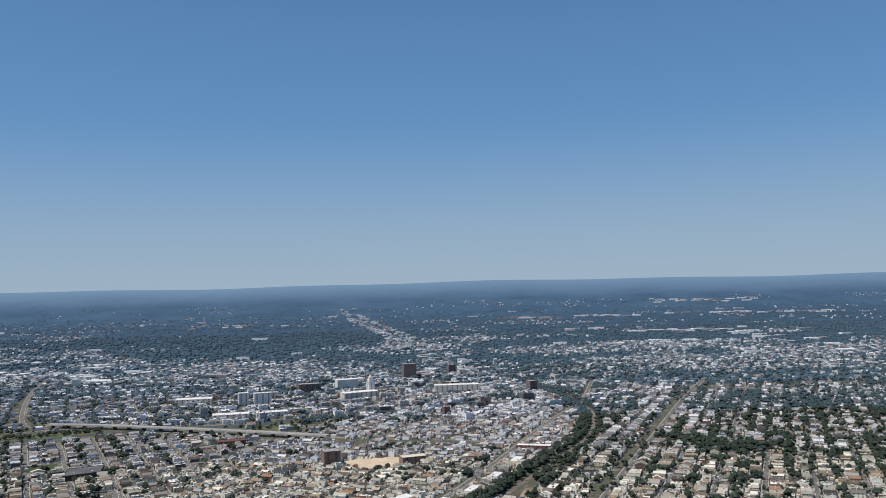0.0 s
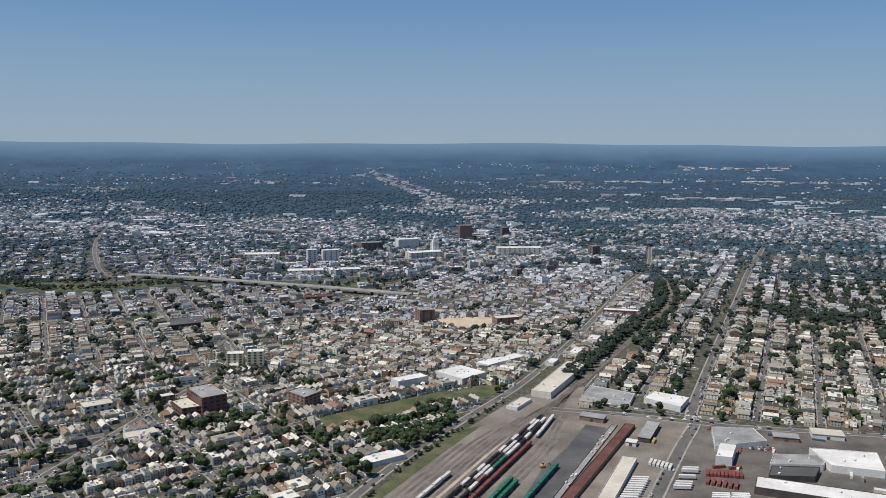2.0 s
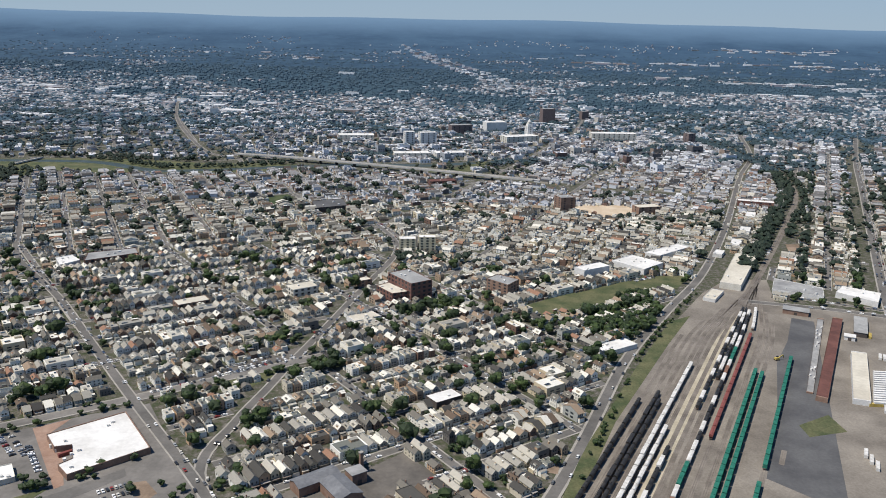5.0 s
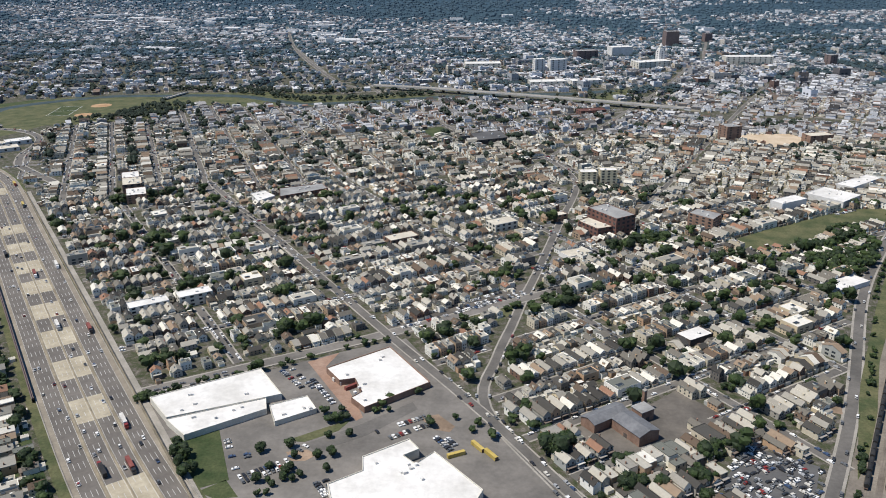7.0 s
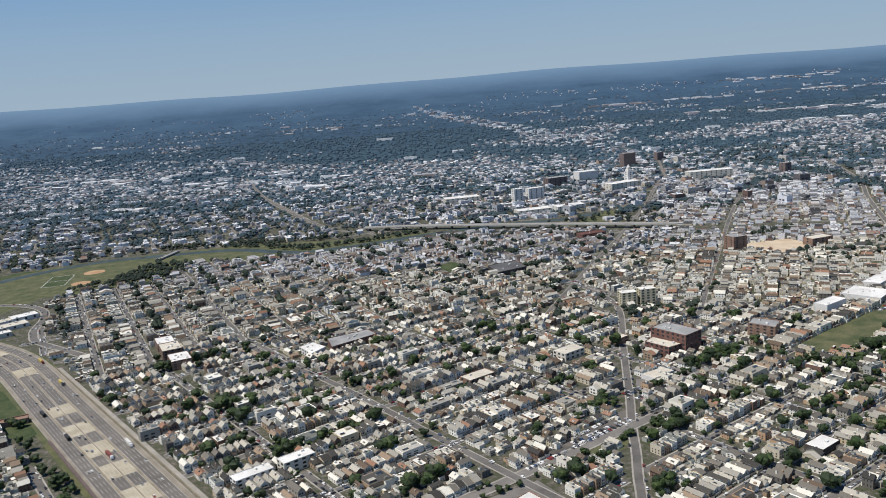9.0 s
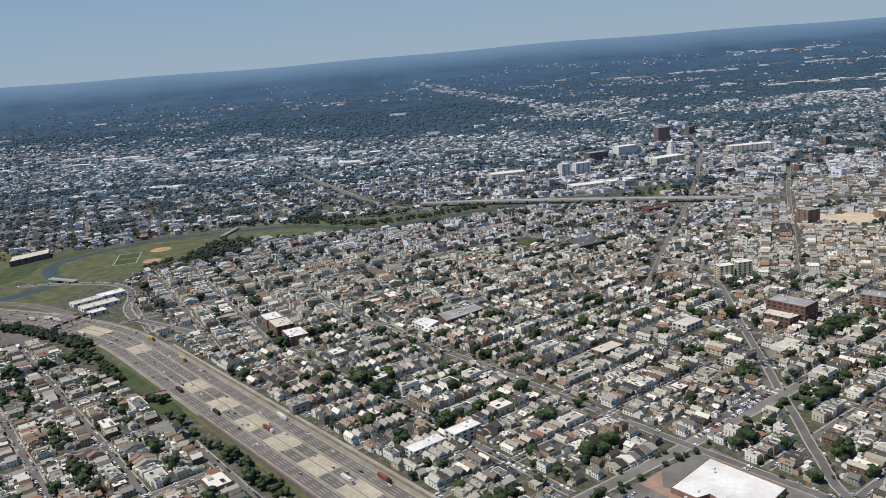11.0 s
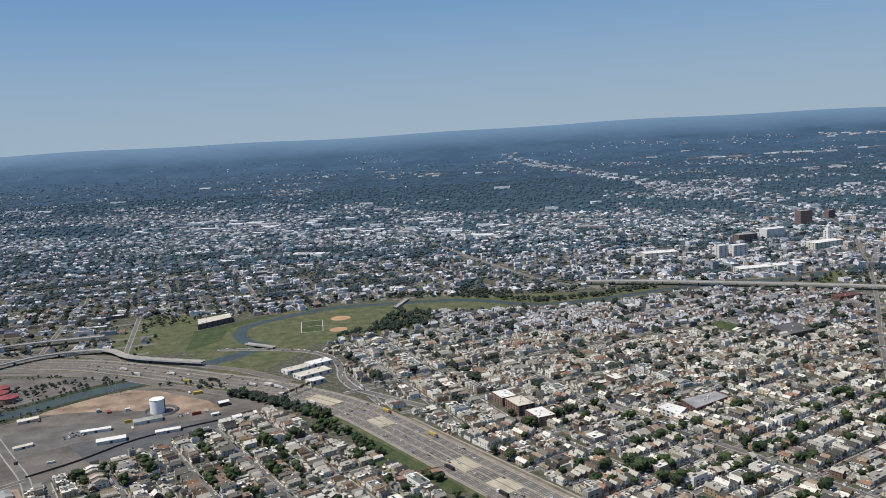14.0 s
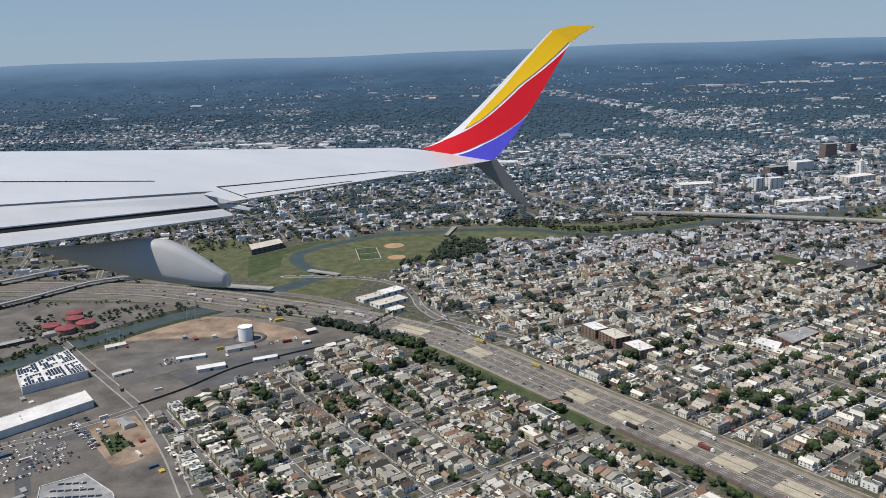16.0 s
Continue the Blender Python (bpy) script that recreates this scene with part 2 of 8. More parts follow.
def mesh_of(name, verts, faces, mats, index=None):
    me = bpy.data.meshes.new(name)
    verts = np.asarray(verts, dtype=np.float32) * S
    me.vertices.add(len(verts))
    me.vertices.foreach_set("co", verts.ravel())
    sizes = np.array([len(f) for f in faces], dtype=np.int32)
    me.loops.add(int(sizes.sum()))
    me.loops.foreach_set("vertex_index", np.concatenate([np.asarray(f, dtype=np.int32) for f in faces]))
    me.polygons.add(len(faces))
    me.polygons.foreach_set("loop_start", np.concatenate([[0], np.cumsum(sizes)[:-1]]).astype(np.int32))
    for m in mats:
        me.materials.append(m)
    if index is not None:
        me.polygons.foreach_set("material_index", np.asarray(index, dtype=np.int32))
    me.polygons.foreach_set("use_smooth", np.zeros(len(me.polygons), dtype=bool))
    me.update(calc_edges=True)
    return me


def scatter_mesh(name, template, xf, mats):
    """One mesh of many copies of a template (verts, faces, material of each face); rows of xf are x, y, z, turn, sx, sy, sz."""
    tv, tf, ti = template
    tv, xf = np.asarray(tv, dtype=np.float64), np.asarray(xf, dtype=np.float64)
    n, k = len(xf), len(tv)
    c, s = np.cos(xf[:, 3])[:, None], np.sin(xf[:, 3])[:, None]
    px, py, pz = tv[None, :, 0] * xf[:, 4:5], tv[None, :, 1] * xf[:, 5:6], tv[None, :, 2] * xf[:, 6:7]
    out = np.stack([xf[:, 0:1] + c * px - s * py, xf[:, 1:2] + s * px + c * py, xf[:, 2:3] + pz], axis=-1).reshape(-1, 3)
    me = bpy.data.meshes.new(name)
    me.vertices.add(n * k)
    me.vertices.foreach_set("co", (out * S).astype(np.float32).ravel())
    sizes = np.array([len(f) for f in tf], dtype=np.int32)
    flat = np.concatenate([np.asarray(f) for f in tf])
    me.loops.add(n * len(flat))
    me.loops.foreach_set("vertex_index", (flat[None, :] + k * np.arange(n)[:, None]).astype(np.int32).ravel())
    me.polygons.add(n * len(tf))
    starts = np.concatenate([[0], np.cumsum(sizes)[:-1]])
    me.polygons.foreach_set("loop_start", (starts[None, :] + len(flat) * np.arange(n)[:, None]).astype(np.int32).ravel())
    for m in mats:
        me.materials.append(m)
    me.polygons.foreach_set("material_index", np.tile(np.asarray(ti, dtype=np.int32), n))
    me.polygons.foreach_set("use_smooth", np.zeros(len(me.polygons), dtype=bool))
    me.update(calc_edges=True)
    return me


def scatter(name, template, xf, mats, label, category):
    if len(xf) == 0:
        return None
    return tagged(new(name, scatter_mesh(name, template, xf, mats)), label, category, kind="stuff")


def inside(px, py, poly):
    px, py = np.asarray(px, dtype=float), np.asarray(py, dtype=float)
    res = np.zeros(px.shape, dtype=bool)
    for (x0, y0), (x1, y1) in zip(poly, poly[1:] + poly[:1]):
        cross = (y0 > py) != (y1 > py)
        res ^= cross & (px < (x1 - x0) * (py - y0) / ((y1 - y0) or 1e-9) + x0)
    return res


def near_line(px, py, line):
    best = np.full(np.shape(px), 1e9)
    for (x0, y0), (x1, y1) in zip(line, line[1:]):
        dx, dy = x1 - x0, y1 - y0
        t = np.clip(((px - x0) * dx + (py - y0) * dy) / (dx * dx + dy * dy), 0, 1)
        best = np.minimum(best, np.hypot(px - x0 - t * dx, py - y0 - t * dy))
    return best


def offset_line(line, d):
    """The line moved d metres to its left."""
    out = []
    for i, (x, y) in enumerate(line):
        a, b = line[max(i - 1, 0)], line[min(i + 1, len(line) - 1)]
        dx, dy = b[0] - a[0], b[1] - a[1]
        k = math.hypot(dx, dy)
        out.append((x - dy / k * d, y + dx / k * d))
    return out


def smooth_line(line, step=12.0):
    """Points along a smooth curve through the given corners."""
    p = [Vector(q) for q in line]
    p = [2 * p[0] - p[1], *p, 2 * p[-1] - p[-2]]
    out = []
    for a, b, c, d in zip(p, p[1:], p[2:], p[3:]):
        n = max(1, int((c - b).length / step))
        for i in range(n):
            t = i / n
            q = 0.5 * (2 * b + (c - a) * t + (2 * a - 5 * b + 4 * c - d) * t * t + (3 * b - a - 3 * c + d) * t ** 3)
            out.append((q.x, q.y))
    return out + [tuple(line[-1])]


def strip_geo(line, left, right, z0, z1):
    """A raised band from left to right of a line (metres to its left), with sides down to z0."""
    a, b = offset_line(line, left), offset_line(line, right)
    verts, faces = [], []
    for (ax, ay), (bx, by) in zip(a, b):
        verts += [(ax, ay, z0), (ax, ay, z1), (bx, by, z1), (bx, by, z0)]
    for i in range(len(line) - 1):
        k = 4 * i
        for j in range(3):
            faces.append((k + j, k + j + 1, k + j + 5, k + j + 4))
    return verts, faces


def joined(pieces):
    verts, faces = [], []
    for v, f in pieces:
        k = len(verts)
        verts += v
        faces += [tuple(i + k for i in q) for q in f]
    return verts, faces


def sheet_geo(poly, z0, z1):
    n = len(poly)
    verts = [(x, y, z0) for x, y in poly] + [(x, y, z1) for x, y in poly]
    faces = [tuple(range(n, 2 * n))] + [(i, (i + 1) % n, n + (i + 1) % n, n + i) for i in range(n)]
    return verts, faces


def ccw(poly):
    area = sum(x0 * y1 - x1 * y0 for (x0, y0), (x1, y1) in zip(poly, poly[1:] + poly[:1]))
    return list(poly) if area > 0 else list(poly)[::-1]


def sheet(name, poly, z, material, label, category="ground", z0=-0.5):
    v, f = sheet_geo(ccw(poly), z0, z)
    return tagged(new(name, mesh_of(name, v, f, [material])), label, category, kind="structure")

# ---- plan ----
B_DIR, N_DIR, R_DIR = radians(37.0), radians(-62.5), radians(67.5)
TURNPIKE = smooth_line([(-330, -20), (-450, 95), (-600, 243), (-728, 380), (-806, 471), (-908, 596), (-1089, 820), (-1200, 958), (-1246, 1008), (-1303, 1056), (-1400, 1118), (-1505, 1168), (-1640, 1228), (-1820, 1282), (-2300, 1330), (-3200, 1370)], 15.0)
YARD_ROAD = smooth_line([(-420, 215), (-290, 489), (-201, 718), (-130, 860), (-51, 1010), (60, 1283), (214, 1709), (330, 2000), (430, 2400)])
OBLIQUE = smooth_line([(-470, 400), (-528, 499), (-524, 573), (-514, 633), (-506, 686), (-495, 746), (-482, 825), (-468, 910), (-446, 1036), (-450, 1110), (-482, 1198)])
DIAGONAL = smooth_line([(-540, 1050), (-482, 1198), (-434, 1318), (-373, 1461), (-280, 1696), (-205, 1899), (-140, 2100), (-60, 2300)])
HILL_STREET = smooth_line([(-372, 950), (-346, 1018), (-293, 1154), (-224, 1328), (-110, 1614), (10, 1900)])
TRACKS = smooth_line([(-380, 120), (-215, 496), (-59, 851), (20, 1010), (147, 1273), (265, 1540), (318, 1780), (316, 1938), (290, 2152), (200, 2500)])
YARD_EAST = smooth_line([(-140, 300), (-20, 558), (78, 775), (118, 860), (142, 940), (418, 1606), (560, 1950), (760, 2400)])
CROSS_EAST = smooth_line([(-30, 900), (60, 880), (150, 850), (300, 825), (600, 780), (1200, 700)])
VIADUCT = smooth_line([(-860, 1775), (-733, 1747), (-590, 1700), (-400, 1632), (-250, 1572), (-120, 1530), (60, 1490)])
CURVED = smooth_line([(-1540, 1335), (-1473, 1329), (-1384, 1308), (-1330, 1266), (-1302, 1211), (-1289, 1158), (-1273, 1122), (-1246, 1085), (-1150, 1010)])
ALLEY = [(-782, 491), (-772, 498), (-632, 594), (-530, 668), (-480, 705)]
AVENUE = smooth_line([(-1190, 1520), (-1080, 1300), (-987, 1116), (-914, 980), (-794, 840), (-698, 712), (-614, 601), (-523, 483), (-455, 385), (-380, 290)])
FAR_AVENUE = smooth_line([(-800, 1752), (-900, 1790), (-968, 1878), (-1107, 2162), (-1212, 2406), (-1294, 2629), (-1450, 3100)])
DOWN_AVENUE = smooth_line([(-60, 2300), (29, 2977), (-167, 4036), (-574, 6238), (-1300, 9800)], 60)

RIVER_GREEN = [(-1480, 1180), (-1600, 1330), (-1640, 1480), (-1540, 1590), (-1389, 1660), (-1202, 1700), (-1080, 1715), (-900, 1690), (-747, 1712), (-700, 1700), (-640, 1665), (-760, 1620),
               (-830, 1595), (-970, 1570), (-1100, 1550), (-1197, 1575), (-1262, 1555), (-1269, 1427), (-1372, 1363), (-1390, 1290), (-1420, 1210)]
PARK = [(-1470, 1350), (-1340, 1360), (-1190, 1440), (-1180, 1560), (-1262, 1580), (-1400, 1590), (-1480, 1520)]
LEVEE = [(-293, 851), (-229, 916), (-129, 986), (-73, 992), (-97, 945), (-150, 895), (-207, 861), (-266, 826)]
RAIL_YARD = [(-440, 100), (-330, 385), (-215, 640), (-150, 790), (-75, 925), (-28, 985), (20, 985), (0, 900), (120, 862), (78, 775), (-20, 558), (-140, 300), (-260, 60)]
TRUCK_YARD = [(-20, 540), (85, 775), (125, 855), (320, 815), (330, 560), (150, 380), (-80, 400)]
MALL = [(-800, 440), (-760, 490), (-640, 575), (-600, 598), (-556, 528), (-500, 440), (-455, 372), (-560, 250), (-700, 370)]
SCHOOL_LOT = [(-470, 474), (-446, 503), (-414, 514), (-392, 537), (-366, 505), (-412, 460), (-440, 450)]
SOIL = [(-1691, 1022), (-1675, 1074), (-1637, 1127), (-1557, 1117), (-1460, 1062), (-1427, 1024), (-1489, 1016), (-1564, 1033), (-1627, 1030)]
WEST_YARD = [(-1720, 985), (-1640, 1090), (-1558, 1122), (-1428, 1075), (-1350, 1030), (-1440, 930), (-1518, 846), (-1640, 690), (-1760, 640), (-1900, 760)]
WEST_LOTS = [(-1590, 800), (-1545, 740), (-1500, 700), (-1400, 560), (-1700, 400), (-2000, 700), (-1860, 900)]
CREEK = smooth_line([(-2100, 760), (-1900, 860), (-1812, 930), (-1768, 996), (-1724, 1040), (-1688, 1086), (-1650, 1128), (-1610, 1160), (-1560, 1215), (-1500, 1290), (-1462, 1345)], 20)
RIVER = smooth_line([(-1462, 1345), (-1510, 1390), (-1540, 1450), (-1538, 1510), (-1481, 1579), (-1397, 1640), (-1314, 1655), (-1135, 1668), (-1023, 1615), (-959, 1590), (-850, 1620), (-760, 1660), (-690, 1690), (-560, 1730), (-430, 1740), (-340, 1790)], 15)
DIRT_LOT = [(-185, 1340), (-160, 1385), (-81, 1395), (-60, 1338), (-119, 1288)]
FIELD = [(-705, 1369), (-666, 1405), (-635, 1351), (-669, 1318)]
WOODS = [[(-1250, 3420), (-380, 3430), (-300, 4300), (-320, 5900), (-1900, 6200), (-2300, 5000), (-1650, 3900)], [(500, 1980), (1500, 1850), (2600, 2300), (2600, 2700), (900, 2500)], [(200, 3900), (3800, 3700), (5200, 5600), (300, 5600)], [(-2900, 1900), (-2300, 1800), (-2300, 2300), (-3000, 2400)]]
BIG_ROADS = [(TURNPIKE, 37), (YARD_ROAD, 6.5), (OBLIQUE, 6.5), (DIAGONAL, 3.5), (HILL_STREET, 3.5), (TRACKS, 15), (YARD_EAST, 7), (CROSS_EAST, 7), (VIADUCT, 14), (CURVED, 7), (ALLEY, 5.5), (AVENUE, 4.5), (FAR_AVENUE, 7), (CREEK, 25), (RIVER, 22), (DOWN_AVENUE, 10)]
WEST_WOOD = [(-1000, 575), (-930, 525), (-830, 400), (-720, 270), (-880, 230), (-1060, 460)]
CREEK_BANK = [(-2150, 950), (-1830, 890), (-1720, 1000), (-1640, 1095), (-1560, 1128), (-1480, 1110), (-1560, 1165), (-1700, 1195), (-2000, 1215), (-2300, 1230)]
EAST_WOOD = [(560, 1650), (760, 1560), (1000, 1700), (1500, 1650), (1700, 1950), (900, 2050), (600, 1900)]
EAST_WOOD_2 = [(1050, 1150), (1300, 1100), (1500, 1250), (1400, 1400), (1120, 1330)]
BEND_GREEN = [(-440, 1661), (-373, 1655), (-321, 1718), (-296, 1807), (-329, 1800), (-385, 1712)]
SCRAP = [(-390, 418), (-356, 474), (-316, 454), (-336, 395)]
STREET_LOT = [(-628, 613), (-505, 724), (-501, 689), (-546, 654), (-608, 600)]
SLOPE = [(-1222, 938), (-1147, 843), (-1110, 797), (-1114, 771), (-1162, 812), (-1208, 880)]
KEEP_OUT = [STREET_LOT, SLOPE, SCRAP, BEND_GREEN, WEST_WOOD, CREEK_BANK, RIVER_GREEN, PARK, LEVEE, RAIL_YARD, TRUCK_YARD, MALL, SCHOOL_LOT, WEST_YARD, WEST_LOTS, DIRT_LOT, FIELD]
# buildings: name, label, outline, height, wall, roof, storeys of windows (0: none), rooftop units
def rect(cx, cy, w, d, turn):
    c, s = math.cos(turn), math.sin(turn)
    return [(cx + c * x - s * y, cy + s * x + c * y) for x, y in ((-w / 2, -d / 2), (w / 2, -d / 2), (w / 2, d / 2), (-w / 2, d / 2))]


W, T, G = "white", "tan", "grey"
BUILDINGS = [
    ("warehouse", "white flat-roofed warehouse with brick walls beside a car park", [(-651, 535), (-609, 574), (-570, 522), (-611, 483), (-623, 495), (-617, 504), (-626, 522), (-637, 518)], 5, "brown", W, 0, 7),
    ("warehouse", "long white-roofed retail warehouse beside the motorway", [(-765, 480), (-700, 529), (-673, 494), (-742, 456)], 5.5, "cream", W, 0, 6),
    ("warehouse", "lower white-roofed hall in front of the retail warehouse", [(-742, 455), (-683, 489), (-678, 475), (-722, 438)], 4.8, "cream", W, 0, 4),
    ("warehouse", "low white-roofed wing of the retail warehouse", [(-678, 481), (-655, 496), (-644, 480), (-668, 461)], 4, "cream", W, 0, 3),
    ("warehouse", "white-roofed superstore with stepped outline and car park", [(-615, 395), (-597, 410), (-600, 424), (-574, 446), (-566, 436), (-575, 428), (-566, 420), (-556, 434), (-523, 399), (-536, 360), (-590, 330)], 7, "cream", W, 0, 10),
    ("hospital", "low red brick hospital wing with pale roof", [(-450, 876), (-430, 850), (-413, 860), (-438, 890)], 13, "brick", T, 3, 3),
    ("hospital", "tall red brick hospital block with flat roof", [(-439, 894), (-410, 856), (-388, 873), (-417, 912)], 23, "brick", G, 5, 4),
    ("shop_block", "flat-roofed brick shop block beside the avenue", rect(-470, 915, 16, 12, radians(37)), 8, "brown", T, 2, 1),
    ("apartment_block", "brown brick apartment block with flat roof", [(-327, 900), (-304, 878), (-290, 900), (-314, 918)], 18, "brown", G, 5, 3),
    ("apartment_slab", "yellow apartment slab above a clump of trees", rect(-430, 1062, 22, 15, radians(8)), 20, "yellow", W, 6, 1),
    ("apartment_slab", "tall yellow apartment slab above a clump of trees", rect(-404, 1066, 22, 15, radians(8)), 22, "yellow", W, 6, 1),
    ("office_tower", "brown brick office block beside a bare plot", rect(-190, 1345, 26, 26, radians(20)), 24, "brown", G, 6, 2),
    ("parking_garage", "low brown parking building beside a bare lot", rect(-55, 1340, 42, 22, radians(20)), 13, "brown", T, 3, 0),
    ("school", "dark flat-roofed school beside a playing field", [(-607, 1319), (-559, 1344), (-545, 1294), (-592, 1267)], 9, "dark", "black", 2, 3),
    ("factory", "white-roofed brick workshop among houses", [(-856, 960), (-842, 974), (-822, 953), (-836, 930)], 8, "white", W, 2, 3),
    ("factory", "red brick school building with dark roof", [(-824, 979), (-775, 1007), (-762, 985), (-813, 944)], 10, "brick", G, 2, 4),
    ("apartment_block", "dark brick apartment block with grey roof", rect(-1044, 1018, 32, 22, N_DIR), 12, "brown", W, 4, 6),
    ("apartment_block", "dark brick apartment wing with stepped flat roof", rect(-1024, 982, 36, 24, N_DIR), 14, "brown", T, 4, 6),
    ("apartment_block", "dark brick apartment block with pale roof", rect(-1000, 944, 34, 24, N_DIR), 12, "brown", W, 4, 7),
    ("warehouse", "tan long-roofed warehouse beside the railway", [(-49, 947), (-27, 937), (34, 1066), (10, 1079)], 8, "cream", T, 0, 4),
    ("supermarket", "white-roofed supermarket beside a car park", [(-164, 1025), (-133, 1054), (-99, 1021), (-130, 989)], 8, "white", W, 0, 5),
    ("supermarket", "long low shop with white roof", [(-113, 1073), (-57, 1123), (-45, 1106), (-95, 1058)], 7, "white", W, 0, 3),
    ("workshop", "grey metal-roofed workshop beside the railway", [(26, 978), (72, 946), (60, 913), (8, 933)], 5, "white", G, 0, 4),
    ("workshop", "white flat-roofed workshop on a street corner", [(78, 925), (111, 892), (130, 926), (95, 950)], 7, "white", W, 0, 3),
    ("freight_shed", "long rust-brown freight shed beside rail tracks", [(41, 845), (50, 841), (-48, 642), (-56, 647)], 4.5, "brown", "rust", 0, 0),
    ("freight_platform", "low brown loading platform with stacked goods", [(27, 849), (33, 847), (-53, 659), (-58, 661)], 1.4, "brown", G, 0, 14),
    ("freight_shed", "long pale freight shed in the truck yard", [(18, 749), (31, 745), (-14, 639), (-27, 643)], 5, "white", T, 0, 0),
    ("depot", "long white-roofed truck depot", [(126, 702), (225, 664), (212, 641), (116, 679)], 7, "dark", W, 0, 3),
    ("depot", "dark-roofed depot hall behind the truck yard", [(149, 728), (192, 726), (178, 704), (138, 706)], 6, "dark", "black", 0, 2),
    ("depot", "grey-roofed depot hall behind the truck yard", [(162, 757), (212, 754), (197, 731), (149, 732)], 6, "white", G, 0, 2),
    ("depot", "white-roofed hall beside the truck yard", [(201, 771), (260, 760), (245, 715), (203, 728)], 7, "white", W, 0, 3),
    ("depot", "wide grey-roofed hall on a street corner", [(126, 829), (168, 828), (169, 792), (113, 776)], 6, "white", G, 0, 4),
    ("depot", "tall white-roofed loading hall", [(117, 776), (132, 772), (117, 739), (103, 743)], 9, "white", W, 0, 1),
    ("school", "modern grey-white school wing with flat roof", rect(-1366, 1196, 46, 22, radians(42)), 5.5, "white", T, 1, 5),
    ("school", "modern pale school hall with flat roof", rect(-1338, 1222, 38, 24, radians(42)), 7, "white", W, 1, 4),
    ("school", "modern school classroom block with flat roof", rect(-1336, 1170, 54, 26, radians(42)), 6, "white", T, 1, 6),
    ("school", "low school annex with pale roof", rect(-1322, 1128, 24, 18, radians(42)), 7, "cream", W, 1, 2),
    ("office_block", "long office block with white roof and dark window bands", [(-1656, 1540), (-1605, 1588), (-1587, 1547), (-1637, 1492)], 11, "slate", T, 3, 3),
    ("solar_warehouse", "white warehouse with solar panels on its roof", [(-1771, 900), (-1740, 970), (-1678, 896), (-1734, 847)], 10, "white", W, 0, 0),
    ("warehouse", "long white-roofed industrial warehouse", [(-1790, 680), (-1654, 838), (-1631, 810), (-1760, 660)], 9, "white", W, 0, 6),
    ("warehouse", "grey-blue roofed hall with rooftop solar panels", [(-1594, 625), (-1563, 647), (-1522, 614), (-1495, 570), (-1560, 545)], 9, "white", G, 0, 4),
    ("courthouse_tower", "pale stone courthouse tower with stepped crown", rect(-196, 2150, 17, 17, radians(25)), 40, "white", W, 8, 0),
    ("courthouse", "pale stone courthouse wings", rect(-222, 2112, 92, 38, radians(25)), 20, "cream", W, 5, 4),
    ("office_tower", "tall red-brown brick tower downtown", rect(-112, 2560, 40, 30, radians(15)), 46, "slate", G, 10, 2),
    ("apartment_tower", "white concrete apartment tower downtown", rect(-500, 2030, 24, 20, radians(20)), 34, "white", W, 7, 2),
    ("apartment_tower", "white concrete apartment slab downtown", rect(-455, 2040, 42, 20, radians(20)), 32, "white", W, 7, 2),
    ("college_block", "low white college block with dark window bands", rect(-480, 1835, 80, 34, radians(12)), 13, "cream", W, 3, 3),
    ("college_block", "low pale college block", rect(-395, 1868, 70, 32, radians(18)), 11, "white", W, 3, 3),
    ("office_block", "long pale office block downtown", rect(30, 2200, 120, 34, radians(5)), 22, "cream", W, 5, 4),
    ("office_block", "brown brick office block downtown", rect(-376, 2261, 60, 30, radians(20)), 26, "slate", G, 6, 3),
    ("office_tower", "brown brick tower beside the railway", rect(230, 2190, 22, 22, radians(25)), 28, "slate", G, 7, 1),
    ("office_block", "white flat-roofed office block", rect(-640, 2090, 90, 40, radians(10)), 15, "cream", W, 3, 3),
    ("office_block", "white downtown block with flat roof", rect(-280, 2330, 60, 34, radians(20)), 28, "white", W, 6, 2),
    ("apartment_tower", "pale apartment tower among trees", rect(-1150, 2560, 26, 20, radians(20)), 20, "white", G, 5, 1),
    ("apartment_tower", "grey-brown apartment tower among trees", rect(20, 2700, 24, 20, radians(20)), 26, "slate", G, 7, 1),
    ("warehouse", "white-roofed store beside the levee", rect(-195, 985, 42, 18, radians(35)), 11, "white", W, 0, 2),
    ("warehouse", "low white-roofed workshop on the corner by the rail yard", rect(-66, 912, 38, 14, radians(60)), 4, "white", T, 0, 2),
    ("workshop", "white workshop with red canopy beside the yard road", rect(-208, 745, 42, 22, radians(36)), 5, "white", W, 0, 2),
    ("workshop", "white flat-roofed bungalow hall among houses", rect(-366, 620, 26, 16, radians(37)), 6, "dark", W, 0, 1),
    ("apartment_block", "three-storey apartment block with white roof", rect(-802, 650, 30, 15, radians(37)), 11, "cream", W, 3, 2),
    ("apartment_block", "three-storey apartment block with tan roof", rect(-835, 627, 34, 14, radians(37)), 10, "white", W, 3, 2),
    ("shop_block", "brick corner shop block with flat roof", rect(-535, 880, 30, 20, radians(37)), 9, "cream", T, 2, 1),
    ("shop_block", "low grey roofed shop beside the junction", rect(-455, 800, 30, 18, radians(37)), 5, "white", T, 0, 1),
    ("shop_block", "pale brick school annex with flat roof", rect(-640, 820, 34, 18, radians(37)), 9, "brown", T, 2, 1),
    ("shop_block", "low white-roofed shops beside the railway road", rect(33, 1150, 34, 14, radians(67)), 5, "white", W, 0, 2),
    ("shop_block", "low white-roofed workshop beside the railway road", rect(72, 1232, 30, 15, radians(68)), 5, "white", W, 0, 2),
